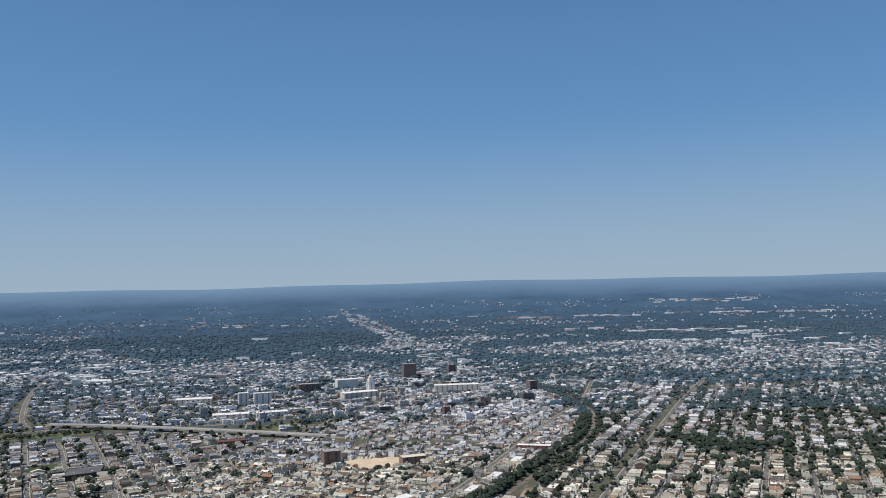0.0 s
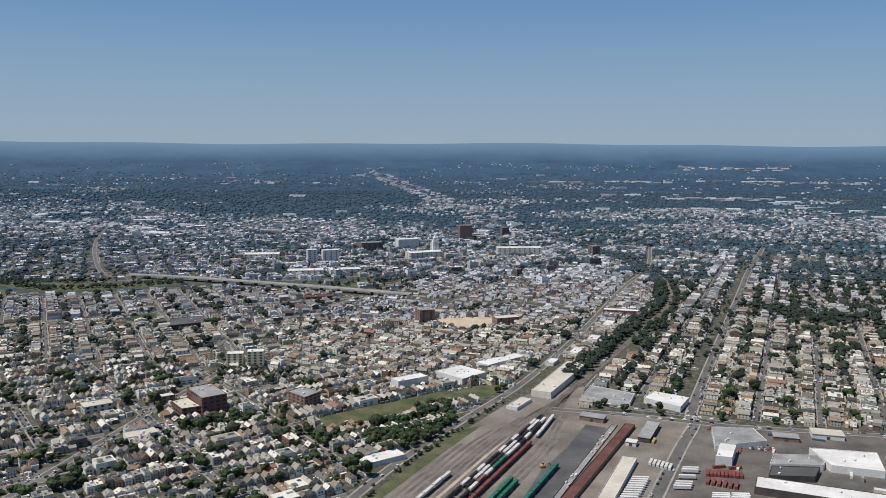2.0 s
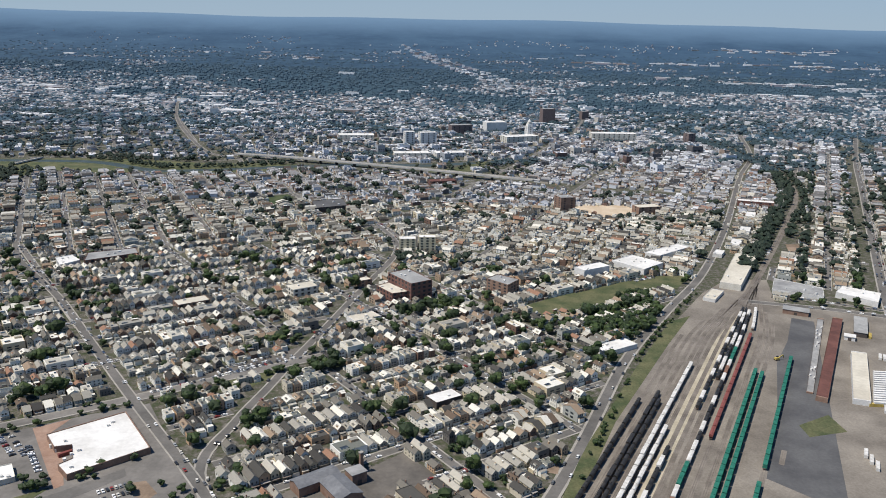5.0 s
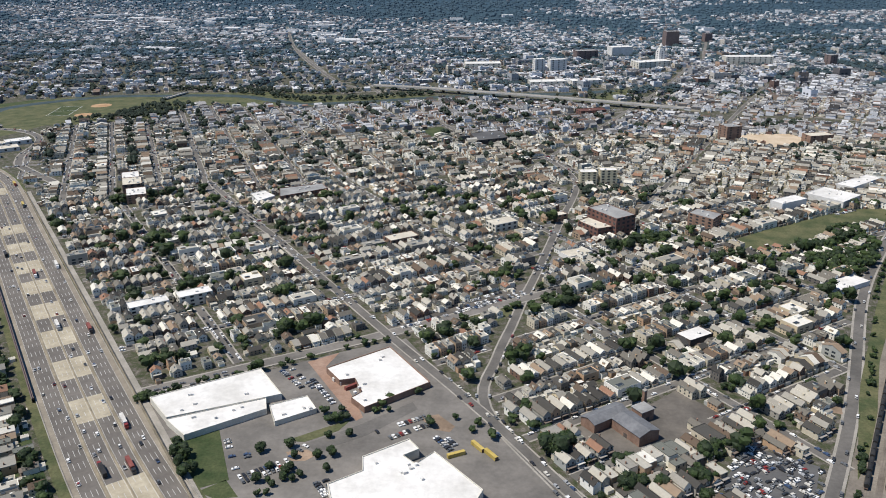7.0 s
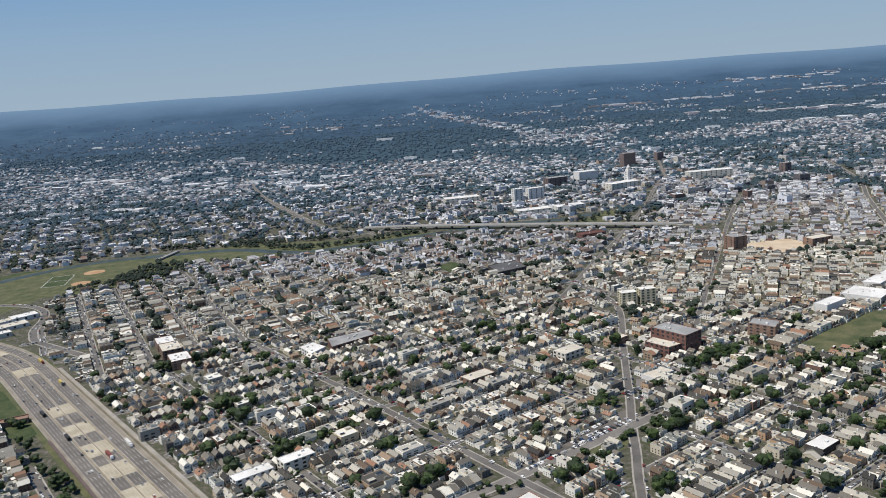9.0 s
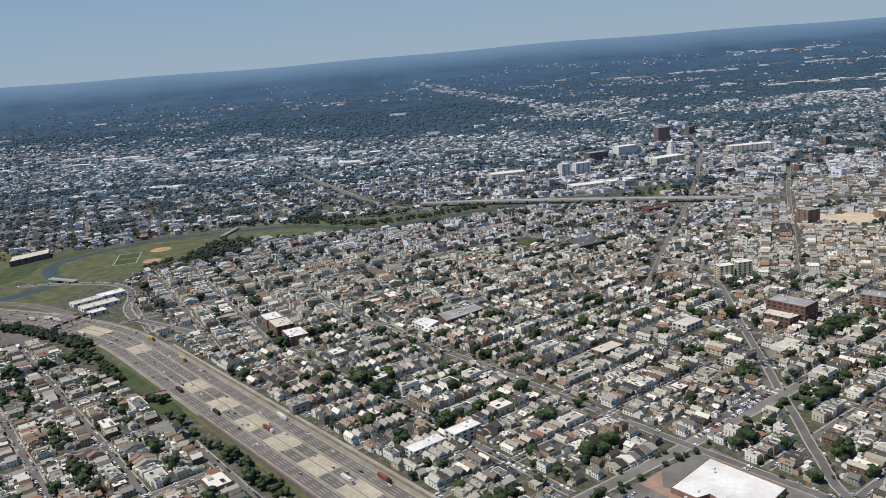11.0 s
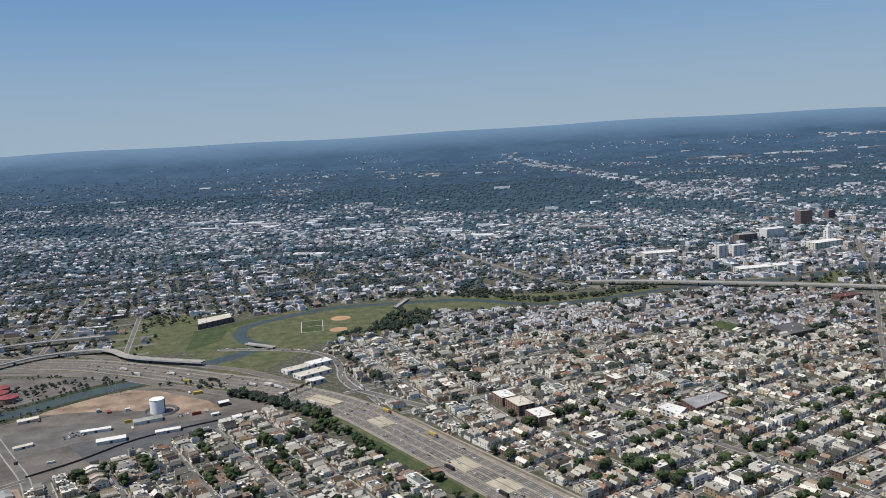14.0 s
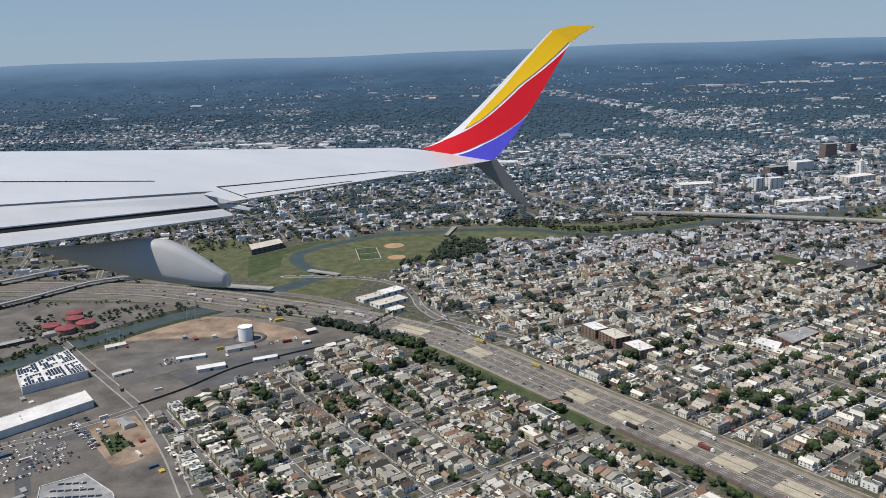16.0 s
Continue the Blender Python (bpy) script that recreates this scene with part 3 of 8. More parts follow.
    ("shop_block", "long low white-roofed shop beside the railway", rect(112, 1330, 36, 15, radians(69)), 6, "cream", W, 0, 2),
    ("shop_block", "pale shop block beside the railway", rect(168, 1500, 34, 14, radians(70)), 6, "white", T, 0, 2),
    ("shop_block", "low white-roofed depot between road and railway", rect(-8, 1092, 24, 12, radians(64)), 5, "white", W, 0, 1),
    ("factory", "red brick hall near the viaduct", rect(-400, 1530, 50, 24, radians(20)), 10, "brick", "rust", 2, 1),
    ("factory", "long red brick school near the railway", rect(150, 1420, 60, 18, radians(-15)), 10, "brick", W, 2, 1),
]
PADS = [[(sum(q[0] for q in b[2]) / len(b[2]) + (x - sum(q[0] for q in b[2]) / len(b[2])) * 1.22, sum(q[1] for q in b[2]) / len(b[2]) + (y - sum(q[1] for q in b[2]) / len(b[2])) * 1.22) for x, y in b[2]] for b in BUILDINGS]



def free(px, py, margin=0.0, pads=True):
    px, py = np.asarray(px, dtype=float), np.asarray(py, dtype=float)
    ok = np.ones(px.shape, dtype=bool)
    for poly in KEEP_OUT:
        ok &= ~inside(px, py, poly)
    if pads:
        for poly in PADS:
            ok &= ~inside(px, py, poly)
    for line, half in BIG_ROADS:
        xs, ys = [q[0] for q in line], [q[1] for q in line]
        close = (px > min(xs) - 80) & (px < max(xs) + 80) & (py > min(ys) - 80) & (py < max(ys) + 80) & ok
        if close.any():
            ok[close] &= near_line(px[close], py[close], line) > half + margin
    return ok


# zones of housing: outline, direction of the rows, offsets of the streets, offsets of the cross streets, house density, tree density
ZONES = [
    dict(poly=[(-1130, 850), (-1060, 775), (-700, 368), (-440, 60), (-400, 230), (-290, 470), (-201, 718), (-130, 860), (-60, 1000), (-430, 1040), (-560, 1085), (-700, 1085), (-830, 1000), (-950, 1050), (-1130, 850)],
         turn=B_DIR, streets=[508, 565, 622, 671, 722, 790, 857, 940, 1003, 1057, 1110, 1152, 1194, 1254, 1318, 1380, 1440, 1500], cross=[-129, -250, 30, 140, 250], lot=7.2, fill=0.97, trees=0.46, flat=0.07),
    dict(poly=[(-1260, 1010), (-1130, 850), (-950, 1050), (-830, 1000), (-700, 1085), (-560, 1085), (-430, 1040), (-330, 1340), (-270, 1500), (-230, 1545), (-420, 1612), (-600, 1668), (-700, 1650), (-760, 1610), (-900, 1560), (-1190, 1560), (-1260, 1420), (-1360, 1360), (-1290, 1180)],
         turn=N_DIR, streets=[-780, -720, -660, -600, -540, -480, -420, -360, -298, -238, -180, -115, -52, 11, 70, 130, 190, 250, 310, 370], cross=[-1560, -1680, -1420, -1540, -1290, -1800, -1930], lot=7.0, fill=0.98, trees=0.30),
    dict(poly=[(-430, 1040), (-60, 1000), (60, 1283), (140, 1480), (-120, 1510), (-270, 1500), (-330, 1340)],
         turn=R_DIR, streets=[-960, -900, -840, -780, -720, -660, -600, -540, -480, -420, -360], cross=[850, 960, 1080, 1200, 1310, 1420], lot=7.6, fill=0.95, trees=0.75),
    dict(poly=[(20, 985), (0, 900), (120, 870), (640, 780), (1300, 690), (2400, 1100), (2400, 2100), (600, 2100), (320, 1950), (318, 1780), (265, 1540), (147, 1273)],
         turn=R_DIR, streets=[-420 + 64.5 * i for i in range(40)], cross=[860, 1060, 1260, 1460, 1660, 1860, 2060, 2260], lot=8.0, fill=0.78, trees=0.85),
    dict(poly=[(-1500, 850), (-1390, 985), (-1355, 1015), (-1190, 840), (-1080, 715), (-740, 325), (-900, 200), (-1300, 420), (-1400, 560), (-1500, 700), (-1560, 790)],
         turn=radians(-53.0), streets=[-880, -820, -756, -694, -618, -556, -494, -430, -370], cross=[-1500, -1372, -1240, -1110, -980], lot=7.6, fill=0.95, trees=0.50, flat=0.10),
    dict(poly=[(10, 1100), (70, 1110), (135, 1270), (250, 1540), (300, 1780), (240, 1750), (60, 1283)],
         turn=R_DIR, streets=[-480, -430, -380], cross=[900, 1010, 1130, 1260, 1390, 1520], lot=12.0, fill=0.7, trees=0.50, big=0.4),
    dict(poly=[(140, 1480), (318, 1780), (320, 1950), (600, 2100), (430, 2400), (-60, 2300), (-170, 1900), (-270, 1520), (-120, 1540)],
         turn=R_DIR, streets=[-960 + 66 * i for i in range(13)], cross=[1280, 1420, 1560, 1700, 1840, 1980, 2120, 2260], lot=9.0, fill=0.85, trees=0.85, big=0.14, loose=True),
    dict(poly=[(-1800, 1620), (-1540, 1600), (-1389, 1670), (-1200, 1712), (-860, 1715), (-700, 1740), (-480, 1715), (-300, 1650), (-235, 1570), (-170, 1900), (-60, 2300), (-20, 2650), (-1500, 2750), (-3000, 2750), (-2900, 1700), (-2200, 1560)],
         turn=radians(-66.0), streets=[-3100 + 62 * i for i in range(75)], cross=[-900 - 130 * i for i in range(26)], lot=9.2, fill=0.72, trees=1.0, big=0.15, loose=True),
    dict(poly=[(-1650, 1360), (-1700, 1250), (-2600, 1330), (-2900, 1700), (-2200, 1560), (-1800, 1620)],
         turn=radians(20.0), streets=[900 + 66 * i for i in range(30)], cross=[-2800 + 150 * i for i in range(14)], lot=13.0, fill=0.5, trees=0.45, big=0.3, loose=True),
    dict(poly=[(-60, 2300), (430, 2400), (600, 2100), (2400, 2100), (3000, 2650), (3000, 2900), (-20, 2900)],
         turn=radians(64.0), streets=[-2600 + 66 * i for i in range(70)], cross=[-1400 + 160 * i for i in range(45)], lot=9.5, fill=0.42, trees=1.5, big=0.10, loose=True),
]

# ---- ground ----
def horizon_lift(x, y):
    """Lift of the far ground, shaped so its edge meets the horizon in the camera's view."""
    t = np.clip((y - 7000.0) / 3000.0, 0, 1)
    return 312.0 * t * t * (1.5 - 0.5 * t) + 10.0 * t * np.sin(x / 1100.0 + 1.0) + 6.0 * t * np.sin(x / 370.0)


def ground_material():
    m, nt, b = node_mat("town_ground", 0.95)
    yards = ramp_of(nt, noise_of(nt, 0.14, 7.0, 0.8), [(0.36, (0.026, 0.038, 0.015)), (0.46, (0.055, 0.062, 0.032)), (0.52, (0.082, 0.076, 0.060)), (0.59, (0.135, 0.124, 0.110)), (0.70, (0.27, 0.24, 0.20))])
    # blend factor by plan depth, used to put haze into the ground colour
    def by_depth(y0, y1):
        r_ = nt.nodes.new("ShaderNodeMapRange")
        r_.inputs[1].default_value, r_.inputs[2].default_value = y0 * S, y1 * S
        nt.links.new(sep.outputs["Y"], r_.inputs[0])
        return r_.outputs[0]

    g = nt.nodes.new("ShaderNodeNewGeometry")
    sep = nt.nodes.new("ShaderNodeSeparateXYZ")
    nt.links.new(g.outputs["Position"], sep.inputs[0])
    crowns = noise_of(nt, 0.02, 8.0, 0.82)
    # wood tones shifted to blue: aerial haze painted into the base colour
    hazed_near_woods = ramp_of(nt, crowns, [(0.38, (0.020, 0.043, 0.058)), (0.5, (0.030, 0.060, 0.078)), (0.62, (0.042, 0.078, 0.098))])
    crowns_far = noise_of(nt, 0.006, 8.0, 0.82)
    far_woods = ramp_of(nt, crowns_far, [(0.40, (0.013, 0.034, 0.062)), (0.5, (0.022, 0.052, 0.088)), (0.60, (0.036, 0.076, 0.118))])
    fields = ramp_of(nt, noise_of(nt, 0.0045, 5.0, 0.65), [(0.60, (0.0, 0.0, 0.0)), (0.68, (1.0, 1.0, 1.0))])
    haze_blue_land = ramp_of(nt, noise_of(nt, 0.0016, 6.0, 0.7), [(0.38, (0.030, 0.068, 0.122)), (0.62, (0.052, 0.104, 0.170))])
    # painted haze grows with distance and is palest at the horizon
    hazed_far_land = mix_of(nt, by_depth(6200, 9700), mix_of(nt, fields, far_woods, (0.044, 0.084, 0.125)), haze_blue_land)
    hazed_far_land = mix_of(nt, by_depth(8700, 9980), hazed_far_land, (0.105, 0.180, 0.265))
    woods = mix_of(nt, by_depth(3000, 5400), hazed_near_woods, hazed_far_land)
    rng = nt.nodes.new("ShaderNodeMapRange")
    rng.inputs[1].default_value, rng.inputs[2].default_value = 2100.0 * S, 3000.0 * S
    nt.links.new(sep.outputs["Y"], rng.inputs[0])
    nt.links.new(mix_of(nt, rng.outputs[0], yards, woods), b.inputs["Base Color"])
    return m


gx, gy = np.arange(-12000, 12001, 160.0), np.concatenate([np.arange(-4000, 7000, 200.0), np.arange(7000, 10001, 100.0)])
GX, GY = np.meshgrid(gx, gy)
gv = np.stack([GX, GY, horizon_lift(GX, GY)], axis=-1).reshape(-1, 3)
nx = len(gx)
gf = [(j * nx + i, j * nx + i + 1, (j + 1) * nx + i + 1, (j + 1) * nx + i) for j in range(len(gy) - 1) for i in range(nx - 1)]
tagged(new("ground", mesh_of("ground", gv, gf, [ground_material()])), "town ground of yards, grass and far wooded land coloured with blue haze", "ground", kind="structure")

# ---- open land ----
sheet("river_bank", RIVER_GREEN, 0.05, M_GRASS, "grassy flood bank along the river")
sheet("wooded_slope", WEST_WOOD, 0.04, M_SCRUB, "green overgrown slope west of the motorway")
sheet("creek_bank", CREEK_BANK, 0.03, M_YARD, "worn grey ground of the treatment works beside the creek")
v, f = strip_geo([q for q in CREEK if q[0] < -1590], 34, -30, -0.5, 0.10)
tagged(new("creek_scrub", mesh_of("creek_scrub", v, f, [M_SCRUB])), "overgrown green bank of the creek", "ground", kind="structure")
sheet("river_bend", BEND_GREEN, 0.04, M_GRASS, "green river bend beyond the viaduct")
sheet("park_lawn", PARK, 0.10, M_GRASS, "park lawn with sports fields")
sheet("levee_field", LEVEE, 0.08, M_GRASS, "triangular green levee meadow")
sheet("rail_yard_ground", RAIL_YARD, 0.06, M_CINDER, "brown ballast of the rail yard")
sheet("truck_yard_ground", TRUCK_YARD, 0.08, M_YARD, "worn asphalt of the truck yard")
sheet("mall_car_park", MALL, 0.05, M_LOT, "asphalt car park round white warehouses")
sheet("school_yard", SCHOOL_LOT, 0.05, M_YARD, "grey asphalt school yard")
sheet("industrial_yard", WEST_YARD, 0.05, M_YARD, "worn grey ground of an industrial yard")
sheet("bare_soil", SOIL, 0.09, M_DIRT, "red-brown bare soil beside the creek")
sheet("industrial_lot", WEST_LOTS, 0.06, M_YARD, "grey asphalt industrial lot")
sheet("bare_lot", DIRT_LOT, 0.06, M_SAND, "bare sandy building plot")
sheet("playing_field", FIELD, 0.06, M_LAWN, "small green playing field")
for nm, line, l, r in (("river", RIVER, 13, -13), ("creek", CREEK, 17, -17)):
    v, f = strip_geo(line, l, r, -0.5, 0.16)
    tagged(new("water", mesh_of(nm, v, f, [M_WATER])), "narrow blue-grey " + nm + " between green banks", "water", kind="structure")

sheet("street_car_park", STREET_LOT, 0.07, M_YARD, "asphalt car park strip beside the avenue")
sheet("motorway_slope", SLOPE, 0.3, M_GRASS, "dry grass slope below the motorway wall")

# ---- roads ----
ROAD_Z = [0.15]


def road(line, half, label, material=None, walk_width=1.8):
    z = ROAD_Z[0]
    ROAD_Z[0] += 0.03
    v, f = strip_geo(line, half, -half, -0.5, z)
    ob = tagged(new("road", mesh_of("road", v, f, [material or M_ASPHALT])), label, "road", kind="structure")
    if walk_width:
        v, f = joined([strip_geo(line, half + walk_width, half, -0.5, z - 0.015), strip_geo(line, -half, -half - walk_width, -0.5, z - 0.015)])
        tagged(new("pavement", mesh_of("pavement", v, f, [M_PAVEMENT])), "pale concrete pavement beside the street", "pavement", kind="structure")
    return ob


road(YARD_ROAD, 3.8, "two-lane asphalt road beside the rail yard")
road(OBLIQUE, 3.3, "main avenue through the town", None, 1.4)
road(DIAGONAL, 2.9, "slanting street from the avenue to the town centre", None, 0.8)
road(HILL_STREET, 3.2, "straight street past the brick office block", None, 0.8)
road(YARD_EAST, 5.0, "straight asphalt road beside the truck yard")
road(CROSS_EAST, 4.5, "cross street at the end of the rail yard")
road(CURVED, 5.0, "curving street by the motorway")
road(ALLEY, 5.0, "service street beside the warehouses", M_LOT)
road(AVENUE, 3.5, "long straight residential avenue", None, 1.2)
road(FAR_AVENUE, 4.0, "wide avenue beyond the river", None, 1.2)
road(DOWN_AVENUE, 4.0, "long avenue running to the horizon", M_LOT, 0)


def rows_frame(turn):
    return np.array([math.cos(turn), math.sin(turn)]), np.array([-math.sin(turn), math.cos(turn)])


def runs_in(poly, d, n, off, along, step=10.0):
    """Stretches of a straight line that lie within an outline."""
    pts = np.array([d * (s if along else off) + n * (off if along else s) for s in np.arange(-4200, 4200, step)])
    ok = inside(pts[:, 0], pts[:, 1], poly) & free(pts[:, 0], pts[:, 1], -4.0)
    out, cur = [], []
    for p, k in zip(pts, ok):
        if k:
            cur.append((p[0], p[1]))
        elif cur:
            out.append(cur)
            cur = []
    return [[r[0], r[-1]] for r in out + [cur] if len(r) > 4]


STREET_RUNS = []
for zone in ZONES:
    d, n = rows_frame(zone["turn"])
    pieces, walks = [], []
    for offs, along, half in ((zone["streets"], True, 3.5), (zone["cross"], False, 3.3)):
        for off in offs:
            for r in runs_in(zone["poly"], d, n, off, along):
                z = 0.09 if along else 0.12
                STREET_RUNS.append((r, half))
                pieces.append(strip_geo(r, half, -half, -0.4, z))
                walks += [strip_geo(r, half + 1.4, half, -0.4, z - 0.02), strip_geo(r, -half, -half - 1.4, -0.4, z - 0.02)]
    if pieces:
        v, f = joined(pieces)
        tagged(new("road", mesh_of("streets", v, f, [M_ASPHALT])), "grey residential streets of a town quarter", "road", kind="structure")
        v, f = joined(walks)
        tagged(new("pavement", mesh_of("pavements", v, f, [M_PAVEMENT])), "pale pavements of a town quarter", "pavement", kind="structure")

# ---- motorway ----
# the line runs away from the eye; plus is the side of the industrial yards
v, f = strip_geo(TURNPIKE, 37, -34, -0.5, 0.40)
tagged(new("motorway_verge", mesh_of("motorway_verge", v, f, [M_GRASS])), "dry grass verge along the motorway", "verge", kind="structure")
v, f = strip_geo(TURNPIKE, 30.5, -30.5, -0.5, 0.46)
tagged(new("motorway_shoulder", mesh_of("motorway_shoulder", v, f, [M_SHOULDER])), "tan concrete shoulders of the motorway", "road", kind="structure")
for lo, hi, words in ((26.2, 14.0, "outer"), (11.4, 0.9, "inner"), (-0.9, -11.4, "inner"), (-14.0, -26.2, "outer")):
    v, f = strip_geo(TURNPIKE, lo, hi, -0.5, 0.5)
    tagged(new("motorway", mesh_of("motorway", v, f, [M_MOTORWAY])), words + " asphalt carriageway of the motorway", "road", kind="structure")
T_DIR, T_N, T_0 = Vector((0.628, -0.778)), Vector((0.778, 0.628)), Vector((-258.5, -208.6))
for s in (-870, -939, -1001, -1064, -1127, -1187, -1252, -1322, -1499):
    line = [tuple(T_0 + T_DIR * k) for k in (s - 17.5, s + 17.5)]
    v, f = strip_geo(line, 11.8, -11.8, -0.4, 0.56)
    slab = tagged(new("concrete_slab", mesh_of("concrete_slab", v, f, [M_CONCRETE])), "pale concrete deck across the motorway lanes", "road", "motorway decks", kind="structure")
    for k in range(5):
        v, f = strip_geo([tuple(T_0 + T_DIR * (s - 14 + 7 * k) + T_N * w) for w in (-11.6, 11.6)], 0.11, -0.11, 0.5, 0.585)
        joint = new("deck_joint", mesh_of("deck_joint", v, f, [M_PAVEMENT]))
        joint.parent = slab
for x0, x1 in ((-1322, -1268), (-745, -711), (-640, -606)):
    v, f = strip_geo([q for q in TURNPIKE if x0 < q[0] < x1], 11.8, -11.8, -0.4, 0.56)
    tagged(new("concrete_slab", mesh_of("concrete_slab", v, f, [M_CONCRETE])), "pale concrete deck across the motorway lanes", "road", "motorway decks", kind="structure")
for off, w, m in ((30.3, 0.35, M_PAVEMENT), (12.7, 0.75, M_MEDIAN), (0.0, 0.45, M_MEDIAN), (-12.7, 0.75, M_MEDIAN), (-30.3, 0.35, M_PAVEMENT)):
    v, f = strip_geo(TURNPIKE, off + w, off - w, -0.4, 1.1)
    tagged(new("median_barrier", mesh_of("median_barrier", v, f, [m])), "ochre concrete barrier along the motorway" if m is M_MEDIAN else "grey concrete parapet along the motorway", "barrier", "motorway barriers", kind="structure")
dashes = []
for off in (23.2, 20.1, 17.0, 7.9, 4.4, -4.4, -7.9, -17.0, -20.1, -23.2):
    for a, b in zip(*[iter([q for q in smooth_line(offset_line(TURNPIKE, off), 6.0)])] * 2):
        if -1420 < a[0] < -400:
            dashes.append(strip_geo([a, b], 0.13, -0.13, 0.4, 0.60))
v, f = joined(dashes)
tagged(new("lane_markings", mesh_of("lane_markings", v, f, [M_LINE])), "white dashed lane markings", "road marking", kind="structure")
for off in (26.0, 14.2, 11.2, 1.1, -1.1, -11.2, -14.2, -26.0):
    v, f = strip_geo(TURNPIKE, off + 0.10, off - 0.10, 0.4, 0.595)
    tagged(new("edge_line", mesh_of("edge_line", v, f, [M_LINE])), "solid pale edge line of a carriageway", "road marking", "motorway edge lines", kind="structure")
# slip roads spreading out towards the junction
for line, half, words in (([(-1360, 1135), (-1450, 1200), (-1530, 1236), (-1612, 1268), (-1800, 1330), (-2100, 1372)], 6.5, "slip road on the river side of the motorway"),
                          ([(-1425, 1082), (-1500, 1116), (-1580, 1152), (-1660, 1190), (-1800, 1236), (-2100, 1270)], 6.5, "slip road on the creek side of the motorway"),
                          ([(-1560, 1160), (-1640, 1180), (-1750, 1212), (-1900, 1230), (-2200, 1250)], 5.0, "narrow slip road above the creek")):
    z = 0.62 + 0.03 * half
    v, f = strip_geo(smooth_line(line), half + 1.2, -half - 1.2, -0.4, z - 0.05)
    tagged(new("slip_shoulder", mesh_of("slip_shoulder", v, f, [M_SHOULDER])), "tan shoulder of a slip road", "road", kind="structure")
    v, f = strip_geo(smooth_line(line), half, -half, -0.4, z)
    tagged(new("slip_road", mesh_of("slip_road", v, f, [M_MOTORWAY])), words, "road", kind="structure")

# ---- houses ----
def house_template(ridge=True, windows=False):
    """Unit house: x width, y depth, z up to the ridge. Materials: 0 wall, 1 roof, 2 glass, 3 flat roof."""
    e = 0.72 if ridge else 1.0
    v = [(-0.5, -0.5, 0), (0.5, -0.5, 0), (0.5, 0.5, 0), (-0.5, 0.5, 0), (-0.5, -0.5, e), (0.5, -0.5, e), (0.5, 0.5, e), (-0.5, 0.5, e)]
    f, i = [(0, 1, 5, 4), (1, 2, 6, 5), (2, 3, 7, 6), (3, 0, 4, 7)], [0] * 4
    if ridge:
        v += [(0, -0.5, 0.97), (0, 0.5, 0.97)]
        f += [(4, 5, 8), (6, 7, 9)]
        i += [0, 0]
        k = len(v)
        v += [(-0.58, -0.54, e - 0.05), (0, -0.54, 1.0), (0.58, -0.54, e - 0.05), (-0.58, 0.54, e - 0.05), (0, 0.54, 1.0), (0.58, 0.54, e - 0.05)]
        f += [(k, k + 1, k + 4, k + 3), (k + 1, k + 2, k + 5, k + 4)]
        i += [1, 1]
    else:
        k = len(v)
        v += [(-0.46, -0.47, e - 0.04), (0.46, -0.47, e - 0.04), (0.46, 0.47, e - 0.04), (-0.46, 0.47, e - 0.04)]
        f += [(k, k + 1, k + 2, k + 3)]
        i += [3]
        f += [(4, 5, k + 1, k), (5, 6, k + 2, k + 1), (6, 7, k + 3, k + 2), (7, 4, k, k + 3)]
        i += [0] * 4
    if windows:
        def pane(a, b, c, d):
            kk = len(v)
            v.extend((a, b, c, d))
            f.append((kk, kk + 1, kk + 2, kk + 3))
            i.append(2)
        for z in (0.12, 0.42):
            for x in (-0.32, 0.02):
                for y, s in ((-0.505, 1), (0.505, -1)):
                    pane((x * s, y, z), ((x + 0.2) * s, y, z), ((x + 0.2) * s, y, z + 0.16), (x * s, y, z + 0.16))
            for y in (-0.35, -0.05, 0.25):
                for x, s in ((0.507, 1), (-0.507, -1)):
                    pane((x, y * s, z), (x, (y + 0.09) * s, z), (x, (y + 0.09) * s, z + 0.16), (x, y * s, z + 0.16))
    return v, f, i


